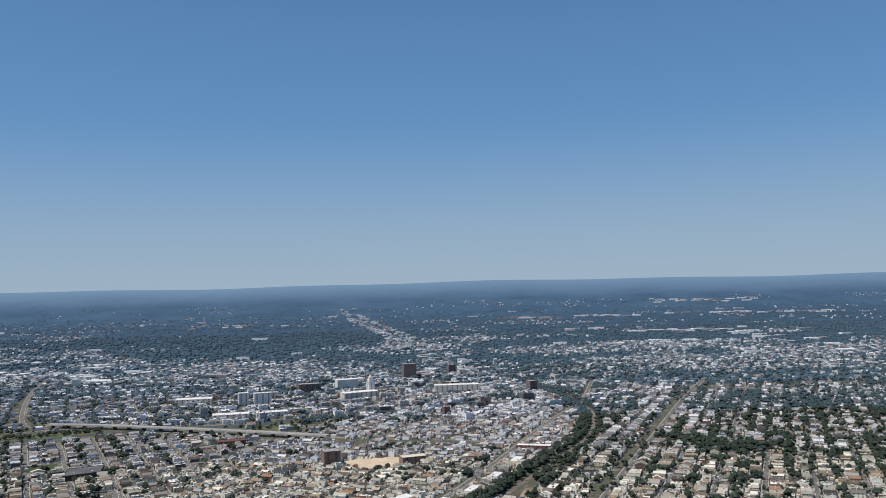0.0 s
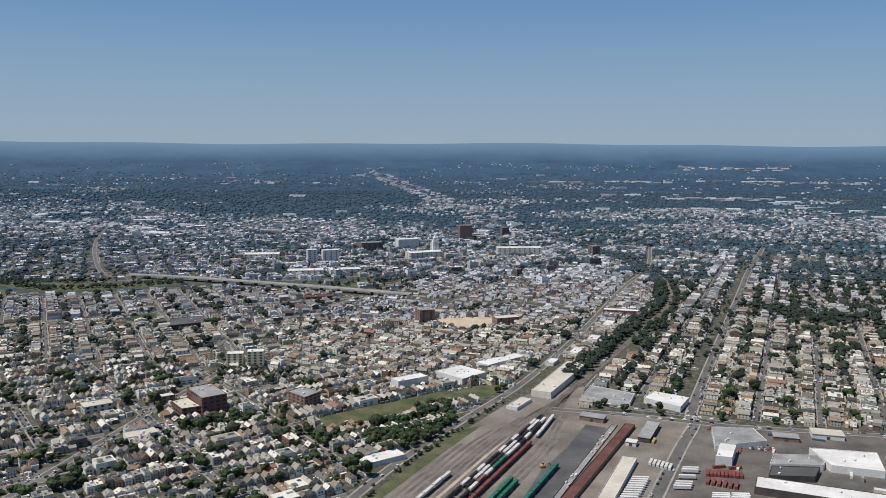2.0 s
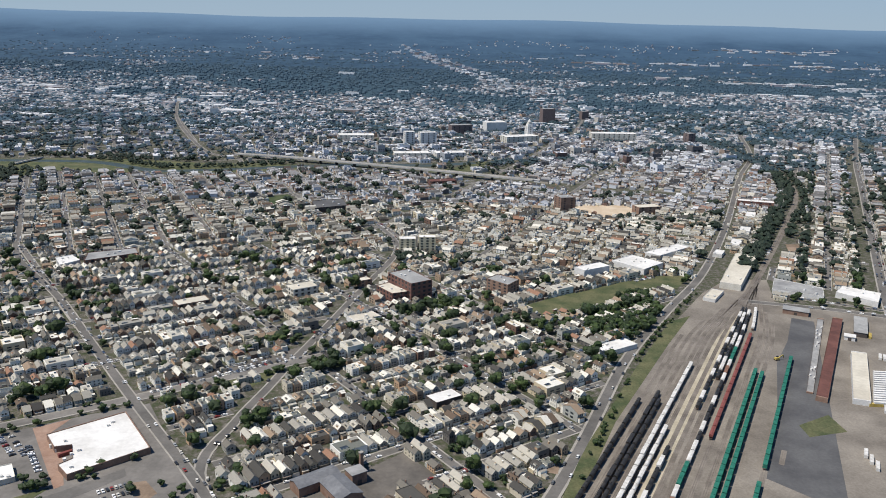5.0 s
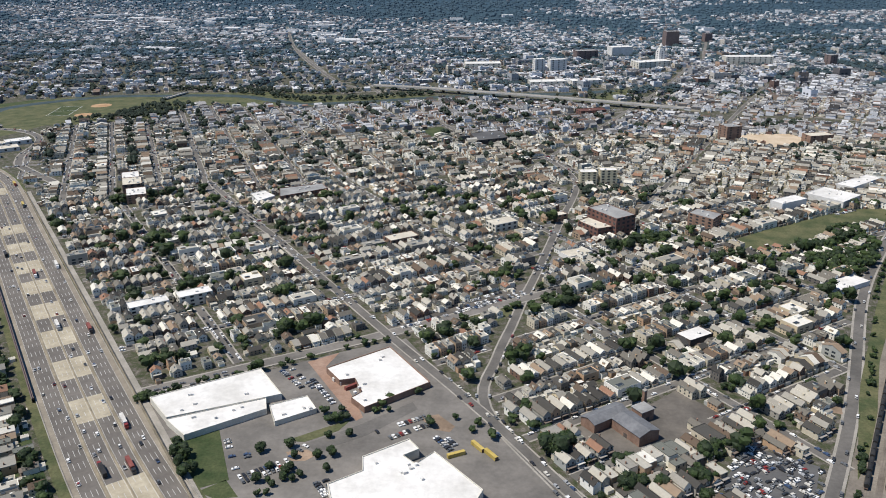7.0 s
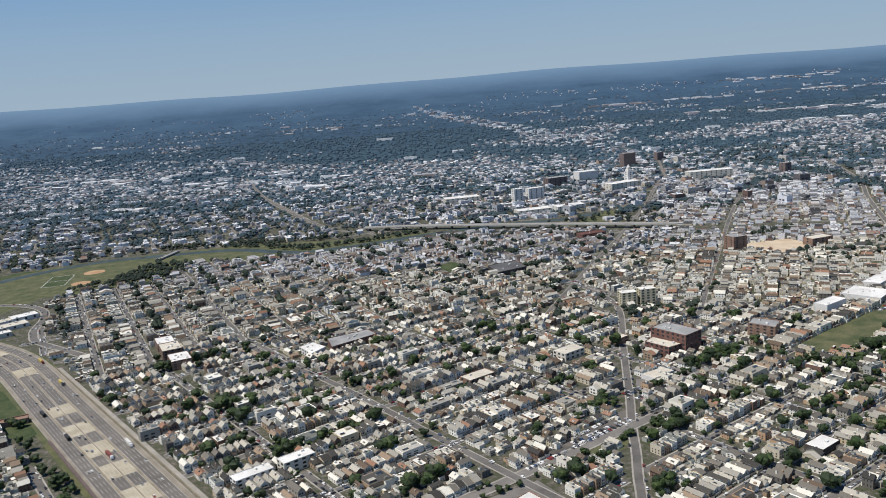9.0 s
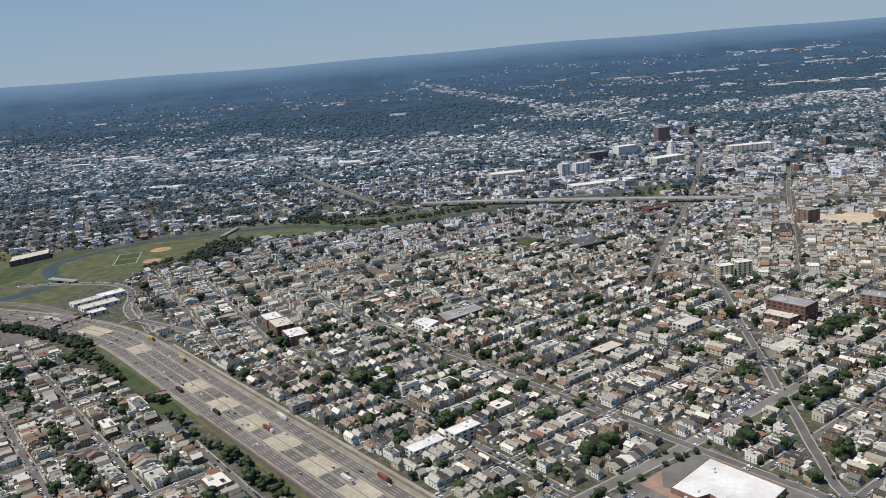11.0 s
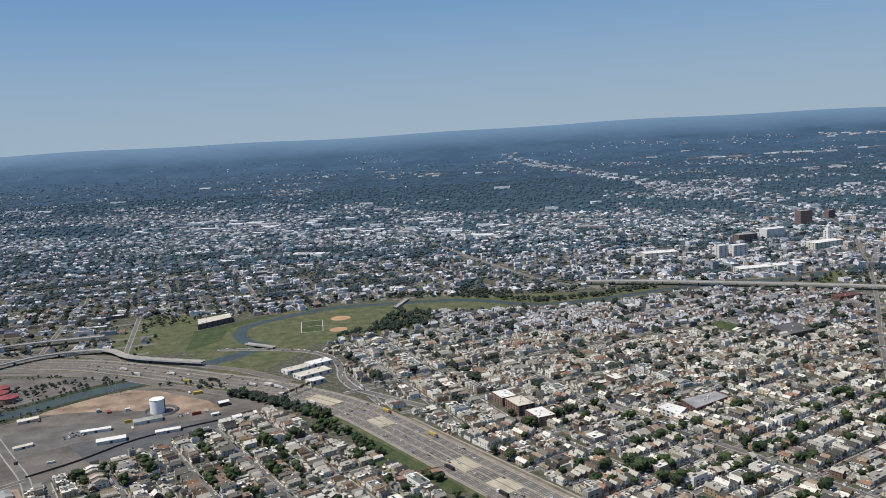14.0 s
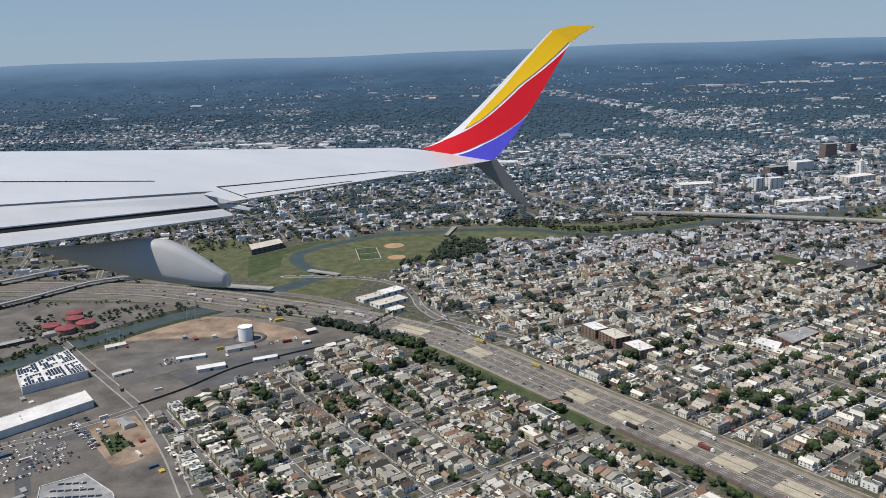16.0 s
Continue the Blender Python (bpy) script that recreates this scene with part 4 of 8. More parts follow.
def house_variant(kind, windows=False):
    """Gabled (0), flat with a stair head (1), gabled with a low rear wing and porch (2), or with the ridge across (3)."""
    v, f, i = house_template(kind != 1, windows)
    v, f, i = list(v), list(f), list(i)

    def block(x0, x1, y0, y1, z0, z1, wall=0, top=3):
        k = len(v)
        v.extend([(x0, y0, z0), (x1, y0, z0), (x1, y1, z0), (x0, y1, z0), (x0, y0, z1), (x1, y0, z1), (x1, y1, z1), (x0, y1, z1)])
        f.extend([tuple(k + j for j in q) for q in ((0, 1, 5, 4), (1, 2, 6, 5), (2, 3, 7, 6), (3, 0, 4, 7))])
        i.extend([wall] * 4)
        m = len(v)
        v.extend([(x0 - 0.01, y0 - 0.01, z1), (x1 + 0.01, y0 - 0.01, z1), (x1 + 0.01, y1 + 0.01, z1), (x0 - 0.01, y1 + 0.01, z1)])
        f.append((m, m + 1, m + 2, m + 3))
        i.append(top)

    if kind == 1:
        block(0.12, 0.40, 0.10, 0.32, 0.9, 1.2)
        block(-0.36, -0.12, -0.25, -0.08, 0.9, 1.06, 0, 2)
    elif kind == 2:
        v[:] = [(x, -0.5 + (y + 0.5) * 0.72, z) for x, y, z in v]
        block(-0.46, 0.40, 0.22, 0.5, 0.0, 0.46)
        block(-0.46, 0.46, -0.60, -0.5, 0.0, 0.30, 0, 1)
        block(0.10, 0.44, -0.22, 0.02, 0.6, 0.88, 0, 1)
    elif kind == 3:
        v[:] = [(-y, x, z) for x, y, z in v]
        block(-0.40, 0.40, -0.62, -0.5, 0.0, 0.32, 0, 1)
    else:
        block(-0.44, 0.44, -0.60, -0.5, 0.0, 0.30, 0, 1)
        block(0.14, 0.28, 0.05, 0.13, 0.7, 1.08, 0, 0)
    return v, f, i


rng = np.random.default_rng(7)
HOUSES, TREES = [], []
for zi, zone in enumerate(ZONES):
    d, n = rows_frame(zone["turn"])
    px, py = np.array([q[0] for q in zone["poly"]]), np.array([q[1] for q in zone["poly"]])
    a0, a1 = (px * d[0] + py * d[1]).min(), (px * d[0] + py * d[1]).max()
    streets = sorted(zone["streets"])
    cross = np.array(zone["cross"])
    for s0, s1 in zip(streets, streets[1:]):
        gap = s1 - s0
        if gap < 30:
            continue
        depth_room = min(gap / 2 - 8.5, 17.5)
        for side in (0, 1):
            a = a0
            row_height, row_kind, row_depth = rng.uniform(6.5, 9.0), rng.random(), rng.uniform(0.66, 0.95)
            while a < a1:
                if rng.random() < 0.16:
                    row_height, row_kind, row_depth = rng.uniform(6.0, 9.5), rng.random(), rng.uniform(0.6, 1.0)
                lot = zone["lot"] * rng.uniform(0.78, 1.25)
                big = rng.random() < zone.get("big", 0.04)
                if big:
                    lot *= rng.uniform(1.8, 3.2)
                if np.abs(cross - (a + lot / 2)).min() > 6.5 + lot / 2 and rng.random() < zone["fill"]:
                    depth = depth_room * row_depth * rng.uniform(0.85, 1.12)
                    v0 = (s0 + 6.2 + depth / 2 + rng.uniform(0, 2.0)) if side == 0 else (s1 - 6.2 - depth / 2 - rng.uniform(0, 2.0))
                    c = d * (a + lot / 2) + n * v0
                    h = row_height * rng.uniform(0.84, 1.16) * (1.15 if big else 1.0)
                    flat = big or (row_kind < zone.get("flat", 0.17)) ^ (rng.random() < 0.06)
                    kind = 1 if flat else (2 if row_kind < 0.52 else 0 if row_kind < 0.94 else 3)
                    if zone.get("loose"):
                        c = c + rng.normal(0, 7.5, 2)
                        side_turn = rng.choice([0, math.pi / 2])
                    HOUSES.append((c[0], c[1], zone["turn"] + (0 if side == 0 else math.pi) + (side_turn if zone.get("loose") else 0), lot * (0.93 if big else rng.uniform(0.76, 0.90)), depth, h * (0.85 if flat else 1.08), kind))
                    if gap > 56 and side == 0 and not zone.get("loose") and rng.random() < (0.8 if gap > 62 else 0.6):
                        c = d * (a + lot / 2) + n * (s0 + gap * 0.5 + rng.uniform(-2.5, 2.5))
                        HOUSES.append((c[0], c[1], zone["turn"] + (math.pi / 2 if rng.random() < 0.4 else 0), rng.uniform(5.0, 7.5), rng.uniform(6.0, 10.0), rng.uniform(3.6, 7.0), rng.choice([0, 1, 1, 3])))
                elif np.abs(cross - (a + lot / 2)).min() > 7.5 and rng.random() < 0.5:
                    c = d * (a + lot / 2) + n * (s0 + gap * rng.uniform(0.2, 0.8))
                    TREES.append((c[0], c[1], rng.uniform(5, 10), zi))
                tree_wave = 0.25 + 2.6 * noise.noise((a / 45.0, s0 / 38.0, 2.0))
                if rng.random() < zone["trees"] * 1.9 * max(tree_wave, 0.10):
                    c = d * (a + lot * rng.random()) + n * (s0 + gap * (0.5 + rng.uniform(-0.07, 0.07)) if rng.random() < 0.72 else s0 + rng.choice([6.3, gap - 6.3]))
                    TREES.append((c[0], c[1], rng.choice([5.0, 7.0, 9.0, 11.0, 13.0, 15.0]) * rng.uniform(0.8, 1.15), zi))
                a += lot
    zone["poly_bounds"] = (px.min(), px.max(), py.min(), py.max())
    H = np.array(HOUSES) if HOUSES else np.zeros((0, 7))

# keep what stands within a zone and off the roads and lots
H = np.array(HOUSES)
which = np.zeros(len(H), dtype=bool)
for zone in ZONES:
    which |= inside(H[:, 0], H[:, 1], zone["poly"]) & (np.abs(np.sin(2 * (H[:, 2] - zone["turn"]))) < 1e-6)
H = H[which & free(H[:, 0], H[:, 1], 7.5)]
# clumps of tall trees that take the place of houses
CLUMPS = []
for count, x0, x1, y0, y1, lo, hi in ((230, -2900, 500, 1760, 3000, 16, 50), (120, 350, 2600, 1150, 2900, 18, 55), (16, -1200, -300, 1100, 1560, 8, 14), (16, -380, 100, 1060, 1480, 9, 20), (24, 150, 700, 950, 1500, 10, 20)):
    for _ in range(count):
        CLUMPS.append((rng.uniform(x0, x1), rng.uniform(y0, y1), rng.uniform(lo, hi), rng.uniform(0, 6.28)))
for x, y, size, a in CLUMPS:
    u, w = (H[:, 0] - x) * math.cos(a) + (H[:, 1] - y) * math.sin(a), (H[:, 1] - y) * math.cos(a) - (H[:, 0] - x) * math.sin(a)
    gone = (u / size) ** 2 + (w / (size * 0.55)) ** 2 < 1.0
    H = H[~gone]
    for _ in range(int(size * size * 0.014) + 3):
        k, b = math.sqrt(rng.random()), rng.uniform(0, 6.28)
        u, w = size * k * math.cos(b), size * 0.55 * k * math.sin(b)
        TREES.append((x + u * math.cos(a) - w * math.sin(a), y + u * math.sin(a) + w * math.cos(a), rng.uniform(8, 15), -1))
# houses on the plots that the rows leave empty
gaps = []
for zone in (ZONES[0], ZONES[1], ZONES[2], ZONES[4], ZONES[5], ZONES[6]):
    x0, x1, y0, y1 = zone["poly_bounds"]
    cx, cy = [q.ravel() for q in np.meshgrid(np.arange(x0, x1, 7.5), np.arange(max(y0, 350), y1, 7.5))]
    cx, cy = cx + rng.uniform(-2, 2, len(cx)), cy + rng.uniform(-2, 2, len(cy))
    ok = inside(cx, cy, zone["poly"])
    cx, cy = cx[ok], cy[ok]
    ok = free(cx, cy, 8.0)
    cx, cy = cx[ok], cy[ok]
    ok = np.ones(len(cx), dtype=bool)
    for (a, b), half in STREET_RUNS:
        close = (cx > min(a[0], b[0]) - 20) & (cx < max(a[0], b[0]) + 20) & (cy > min(a[1], b[1]) - 20) & (cy < max(a[1], b[1]) + 20)
        if close.any():
            ok[close] &= near_line(cx[close], cy[close], [a, b]) > half + 7.0
    for p, q in zip(cx[ok], cy[ok]):
        if ((H[:, 0] - p) ** 2 + (H[:, 1] - q) ** 2).min() > 125.0 and all((g[0] - p) ** 2 + (g[1] - q) ** 2 > 95.0 for g in gaps):
            gaps.append((p, q, zone["turn"] + rng.choice([0, math.pi / 2, math.pi]), rng.uniform(5.5, 8), rng.uniform(8, 12), rng.uniform(5, 9), rng.choice([0, 0, 1, 2, 2])))
if gaps:
    H = np.concatenate([H, np.array(gaps)])
order = np.argsort(H[:, 1], kind="stable")
H = H[order]
cell = {}
keep = []
for k, (x, y) in enumerate(H[:, :2]):
    key = (int(x // 12), int(y // 12))
    near = [j for i in (-1, 0, 1) for l in (-1, 0, 1) for j in cell.get((key[0] + i, key[1] + l), ())]
    if all((H[j, 0] - x) ** 2 + (H[j, 1] - y) ** 2 > 36.0 for j in near):
        cell.setdefault(key, []).append(k)
        keep.append(k)
H = H[keep]
T = np.array(TREES)
T = T[free(T[:, 0], T[:, 1], 2.0)]
in_any = np.zeros(len(T), dtype=bool)
for zi, zone in enumerate(ZONES):
    in_any |= inside(T[:, 0], T[:, 1], zone["poly"]) & ((T[:, 3] == zi) | (T[:, 3] < 0))
T = T[in_any][:, :3]
# wooded blocks between the far streets
r = np.random.default_rng(58)
grove = np.array([noise.noise((a / 95.0, b / 150.0, 9.1)) for a, b in H[:, :2]]) > 0.30 - 0.12 * np.clip((H[:, 0] - 200) / 400, 0, 1)
grove &= H[:, 1] > 1700
lost = np.repeat(H[grove, :2], 3, axis=0)
T = np.concatenate([T, np.column_stack([lost + r.uniform(-7, 7, lost.shape), r.uniform(8, 13, len(lost))])])
H = H[~grove]

# scattered far suburb beyond the town: houses among trees, thinning to woods
def suburb(count, y0, y1, seed, size=1.0):
    r = np.random.default_rng(seed)
    x, y = r.uniform(-1, 1, count), r.uniform(y0, y1, count)
    x = -600 + x * (y * 0.75 + 900)
    clump = np.array([noise.noise((a / 520.0, b / 420.0, 3.7)) + 0.55 * noise.noise((a / 120.0, b / 190.0, 6.2)) for a, b in zip(x, y)])
    thin = np.zeros(count, dtype=bool)
    for poly in WOODS:
        thin |= inside(x, y, poly)
    ok = (clump > r.uniform(-0.42, 0.40, count) + 0.32 * np.clip((y - 2600) / 2600, 0, 1.4) + 0.62 * thin) & free(x, y, 5.0)
    x, y = x[ok], y[ok]
    k = len(x)
    return np.stack([x, y, r.choice([0.2, 0.2 + math.pi / 2, 1.1, 1.1 + math.pi / 2], k), r.uniform(8, 13, k) * size, r.uniform(9, 16, k) * size, r.uniform(6, 8.5, k) * size, (r.random(k) < 0.22)], axis=1)


SUB = np.concatenate([suburb(24000, 2550, 3900, 11), suburb(20000, 3900, 5600, 12), suburb(11000, 5600, 8600, 13, 1.0)])


r = np.random.default_rng(91)
spots = [(700, 6600, 16), (1250, 6750, 14), (2300, 6900, 16), (2900, 6700, 12), (950, 4850, 8), (1300, 4560, 10), (1028, 3661, 6), (-1500, 6300, 7), (-2400, 3300, 12), (-1700, 3000, 10), (-2900, 2850, 8), (-1343, 2780, 5), (-1120, 2790, 4), (-1153, 3034, 6), (-1940, 3279, 8), (-1829, 2300, 4), (1240, 4542, 6), (1093, 3748, 6), (1679, 4332, 8), (1702, 3888, 8), (1391, 3244, 6), (2254, 8300, 18), (2790, 8200, 14)]
fx = np.concatenate([r.normal(a, 170, c) for a, b, c in spots] + [r.uniform(-4200, 4800, 40)])
fy = np.concatenate([r.normal(b, 95, c) for a, b, c in spots] + [r.uniform(3000, 7600, 40)])
ok = np.abs(fx + 600) < fy * 0.72 + 600
FAR_ROOFS = np.stack([fx[ok], fy[ok], np.radians(r.uniform(-15, 15, ok.sum())), r.uniform(25, 100, ok.sum()), r.uniform(15, 40, ok.sum()), r.uniform(7, 11, ok.sum()), np.ones(ok.sum())], axis=1)


def as_xf(rows):
    return np.stack([rows[:, 0], rows[:, 1], horizon_lift(rows[:, 0], rows[:, 1]), rows[:, 2], rows[:, 3], rows[:, 4], rows[:, 5]], axis=1)


# ---- trees ----
def icosphere(sub):
    bm = bmesh.new()
    bmesh.ops.create_icosphere(bm, subdivisions=sub, radius=1.0)
    v = [tuple(q.co) for q in bm.verts]
    f = [tuple(q.index for q in p.verts) for p in bm.faces]
    bm.free()
    return v, f


OCTA = ([(1, 0, 0), (-1, 0, 0), (0, 1, 0), (0, -1, 0), (0, 0, 1), (0, 0, -1)], [(0, 2, 4), (2, 1, 4), (1, 3, 4), (3, 0, 4), (2, 0, 5), (1, 2, 5), (3, 1, 5), (0, 3, 5)])


def crown_template(seed, clumps, sub, leaves):
    """A crown about 1 high and 1 across: uneven clumps with loose sprays of leaves."""
    r = random.Random(seed)
    v, f = [], []
    sv, sf = icosphere(sub) if sub else OCTA
    centres = []
    for c in range(clumps):
        a, rad = r.uniform(0, 6.28), 0.28 * math.sqrt(r.random()) if c else 0.0
        cz = r.uniform(0.32, 0.78) if c else 0.55
        cx, cy, s = rad * math.cos(a), rad * math.sin(a), r.uniform(0.16, 0.27) if c else 0.33
        centres.append((cx, cy, cz, s))
        k = len(v)
        for x, y, z in sv:
            w = s * (1 + 0.45 * noise.noise((x * 1.9 + seed + c * 5, y * 1.9, z * 1.9)) + r.uniform(-0.10, 0.10))
            v.append((cx + x * w, cy + y * w, cz + z * w * 0.9))
        f += [tuple(i + k for i in q) for q in sf]
    for _ in range(leaves):
        cx, cy, cz, s = r.choice(centres)
        q = Vector((r.gauss(0, 1), r.gauss(0, 1), r.gauss(0, 1))).normalized()
        o = Vector((cx, cy, cz)) + q * s * r.uniform(0.9, 1.25)
        t1 = q.orthogonal().normalized() * r.uniform(0.035, 0.07)
        t1.rotate(Euler((r.uniform(0, 3), r.uniform(0, 3), r.uniform(0, 3))))
        t2 = q.cross(t1).normalized() * r.uniform(0.035, 0.07)
        k = len(v)
        v += [tuple(o - t1), tuple(o + t2), tuple(o + t1 + q * 0.04)]
        f.append((k, k + 1, k + 2))
    return v, f, [0] * len(f)


def tree_rows(pts, seed, squash=1.0):
    r = np.random.default_rng(seed)
    k = len(pts)
    s = pts[:, 2]
    return np.stack([pts[:, 0], pts[:, 1], horizon_lift(pts[:, 0], pts[:, 1]) - 0.05 * s, r.uniform(0, 6.28, k), s * r.uniform(0.95, 1.35, k), s * r.uniform(0.95, 1.35, k), s * squash * r.uniform(0.95, 1.2, k)], axis=1)


def grove(poly, count, lo, hi, seed):
    r = np.random.default_rng(seed)
    x0, x1, y0, y1 = min(q[0] for q in poly), max(q[0] for q in poly), min(q[1] for q in poly), max(q[1] for q in poly)
    x, y = r.uniform(x0, x1, count), r.uniform(y0, y1, count)
    ok = inside(x, y, poly)
    return np.stack([x[ok], y[ok], r.uniform(lo, hi, ok.sum())], axis=1)


def along(line, count, side0, side1, lo, hi, seed):
    r = np.random.default_rng(seed)
    out = []
    for _ in range(count):
        i = r.integers(0, len(line) - 1)
        t, o = r.random(), r.uniform(side0, side1)
        (x0, y0), (x1, y1) = line[i], line[i + 1]
        k = math.hypot(x1 - x0, y1 - y0) or 1.0
        out.append((x0 + (x1 - x0) * t - (y1 - y0) / k * o, y0 + (y1 - y0) * t + (x1 - x0) / k * o, r.uniform(lo, hi)))
    return np.array(out)


def stretch(line, x0, x1, y0=-1e9, y1=1e9):
    return [q for q in line if x0 <= q[0] <= x1 and y0 <= q[1] <= y1]


GROVES = np.concatenate([
    grove([(-1358, 1394), (-1281, 1450), (-1262, 1582), (-1180, 1560), (-1190, 1460), (-1346, 1373)], 260, 8, 14, 1),
    grove([(-1285, 1395), (-1190, 1455), (-1165, 1500), (-1285, 1490)], 130, 8, 14, 34),
    grove([(-230, 793), (-197, 862), (-160, 909), (-138, 906), (-142, 843), (-175, 770), (-212, 759)], 260, 7, 13, 35),
    along(stretch(TURNPIKE, -1420, -1240), 120, 36, 54, 7, 13, 2),
    along(stretch(TURNPIKE, -1240, -1130), 46, 48, 64, 6, 11, 33),
    along(stretch(TURNPIKE, -1100, -700), 70, 40, 54, 6, 11, 3),
    grove(EAST_WOOD, 900, 9, 18, 103),
    grove(EAST_WOOD_2, 350, 9, 16, 104),
    grove(BEND_GREEN, 40, 6, 11, 105),
    grove(WEST_WOOD, 620, 7, 13, 101),
    along(stretch(CREEK, -2100, -1600), 150, 17, 34, 3, 7, 102),
    along(stretch(CREEK, -2100, -1700), 60, -30, -17, 3, 7, 110),
    grove([(-1760, 1110), (-1700, 1150), (-1640, 1175), (-1660, 1195), (-1760, 1165)], 70, 4, 8, 111),
    grove([(-2000, 1150), (-1850, 1190), (-1700, 1200), (-1850, 1215), (-2050, 1190)], 60, 4, 7, 112),
    along(stretch(TRACKS, 20, 330), 620, 7, 30, 9, 15, 4),
    along(stretch(TRACKS, 110, 330), 260, -20, -7, 7, 13, 5),
    along([(0, 568), (43, 657)], 60, -1.2, 1.2, 2, 3.4, 211),
    grove([(-440, 1010), (-380, 1000), (-370, 1030), (-440, 1045)], 50, 7, 12, 6),
    grove([(-300, 800), (-255, 790), (-150, 850), (-200, 862), (-260, 830)], 120, 6, 12, 7),
    grove([(-420, 820), (-330, 840), (-290, 850), (-310, 870), (-400, 845)], 70, 6, 11, 8),
    grove([(-400, 640), (-250, 740), (-240, 725), (-395, 620)], 70, 7, 12, 9),
    along(stretch(RIVER, -1140, -700), 160, 22, 45, 7, 12, 108),
    grove([(380, 1250), (1100, 1020), (2000, 1000), (2400, 1500), (500, 1650)], 1900, 8, 15, 106),
    grove([(150, 1150), (900, 960), (1000, 1500), (380, 1600)], 650, 7, 13, 107),
    grove([(500, 1650), (2400, 1500), (2600, 2100), (560, 2080)], 1500, 8, 15, 10),
    grove([(-1250, 1700), (-900, 1700), (-880, 1740), (-1240, 1745)], 130, 6, 12, 13),
    grove([(-120, 1190), (30, 1250), (40, 1330), (-40, 1300), (-130, 1240)], 110, 8, 13, 14),
    grove([(-130, 1430), (-60, 1440), (-40, 1480), (-120, 1480)], 40, 8, 13, 15),
    grove([(-1640, 1130), (-1500, 1160), (-1420, 1100), (-1560, 1135)], 60, 5, 9, 16),
    grove([(-1850, 1020), (-1700, 1110), (-1660, 1170), (-1900, 1130)], 120, 6, 10, 17),
    grove([(-1900, 930), (-1800, 960), (-1720, 1060), (-1760, 1080), (-1900, 1000)], 70, 5, 9, 18),
    grove([(-720, 400), (-690, 430), (-660, 440), (-600, 470), (-560, 490), (-550, 478), (-600, 450), (-640, 420), (-680, 380)], 22, 5, 9, 19),
    along(stretch(ALLEY, -900, -450), 80, -15, -7, 4, 7, 20),
    along(stretch(YARD_ROAD, -330, -90), 70, -13, -8.5, 3, 6, 21),
    grove([(-400, 400), (-384, 430), (-362, 480), (-330, 470), (-352, 486), (-400, 440), (-440, 400)], 60, 7, 12, 22),
    grove([(-560, 490), (-548, 500), (-500, 440), (-508, 430)], 12, 5, 8, 23),
    grove([(-650, 420), (-620, 440), (-600, 430), (-640, 400)], 9, 5, 8, 24),
    grove([(-729, 431), (-721, 439), (-690, 400), (-702, 393)], 24, 6, 9, 25),
    grove([(-640, 478), (-631, 490), (-617, 473), (-629, 465)], 14, 6, 9, 26),
    grove([(-610, 470), (-598, 508), (-570, 519), (-563, 496), (-589, 479)], 12, 4, 7, 27),
    grove([(-731, 532), (-672, 585), (-637, 598), (-636, 591), (-669, 575), (-727, 526)], 40, 3, 6, 28),
    grove([(-1592, 735), (-1571, 741), (-1547, 716), (-1562, 699)], 60, 2.5, 5, 29),
    grove([(-656, 415), (-635, 417), (-632, 395), (-660, 385), (-664, 397)], 12, 4, 7, 30),
    grove([(-347, 1771), (-156, 1863), (-180, 1800), (-372, 1720)], 90, 6, 12, 31),
    grove([(-1797, 1638), (-1694, 1646), (-1650, 1560), (-1760, 1500)], 120, 5, 10, 32),
])
AT = np.concatenate([T, GROVES])
near_t, mid_t = AT[AT[:, 1] < 1000], AT[(AT[:, 1] >= 1000) & (AT[:, 1] < 1750)]
far_t = AT[AT[:, 1] >= 1750]
TREE_LABEL = "leafy broadleaf trees between the houses"
for seed in range(2):
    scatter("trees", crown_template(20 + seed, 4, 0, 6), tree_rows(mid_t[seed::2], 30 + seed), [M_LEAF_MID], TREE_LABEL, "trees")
    scatter("trees", crown_template(40 + seed, 2, 0, 2), tree_rows(far_t[seed::2], 50 + seed), [M_LEAF_FAR], "distant trees in the town, coloured with blue haze", "trees")

# far woods: low domed crowns standing close, haze painted into their blue colour
DOME = ([(0.5 * math.cos(1.0472 * k), 0.5 * math.sin(1.0472 * k), 0.0) for k in range(6)] + [(0.40 * math.cos(1.0472 * k + 0.3), 0.40 * math.sin(1.0472 * k + 0.3), 0.62) for k in range(6)] + [(0.04, 0.0, 0.95)],
        [(k, (k + 1) % 6, 6 + (k + 1) % 6, 6 + k) for k in range(6)] + [(6 + k, 6 + (k + 1) % 6, 12) for k in range(6)], [0] * 12)
r = np.random.default_rng(21)
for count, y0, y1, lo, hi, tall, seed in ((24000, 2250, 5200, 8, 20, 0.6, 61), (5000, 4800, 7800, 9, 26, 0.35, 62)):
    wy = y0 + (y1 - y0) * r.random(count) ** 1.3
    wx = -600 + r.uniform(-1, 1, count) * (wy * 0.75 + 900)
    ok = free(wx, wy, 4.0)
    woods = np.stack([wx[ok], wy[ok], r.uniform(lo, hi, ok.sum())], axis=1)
    scatter("far_woods", DOME, tree_rows(woods, seed, tall), [M_WOODS], "far woods in haze-blue colours, covering the land to the horizon", "woods")

# ---- buildings ----
M_RUST_ROOF = surface("rust_painted_roof", (0.095, 0.042, 0.034), (0.17, 0.075, 0.06), 0.06, 0.6, 0.8)
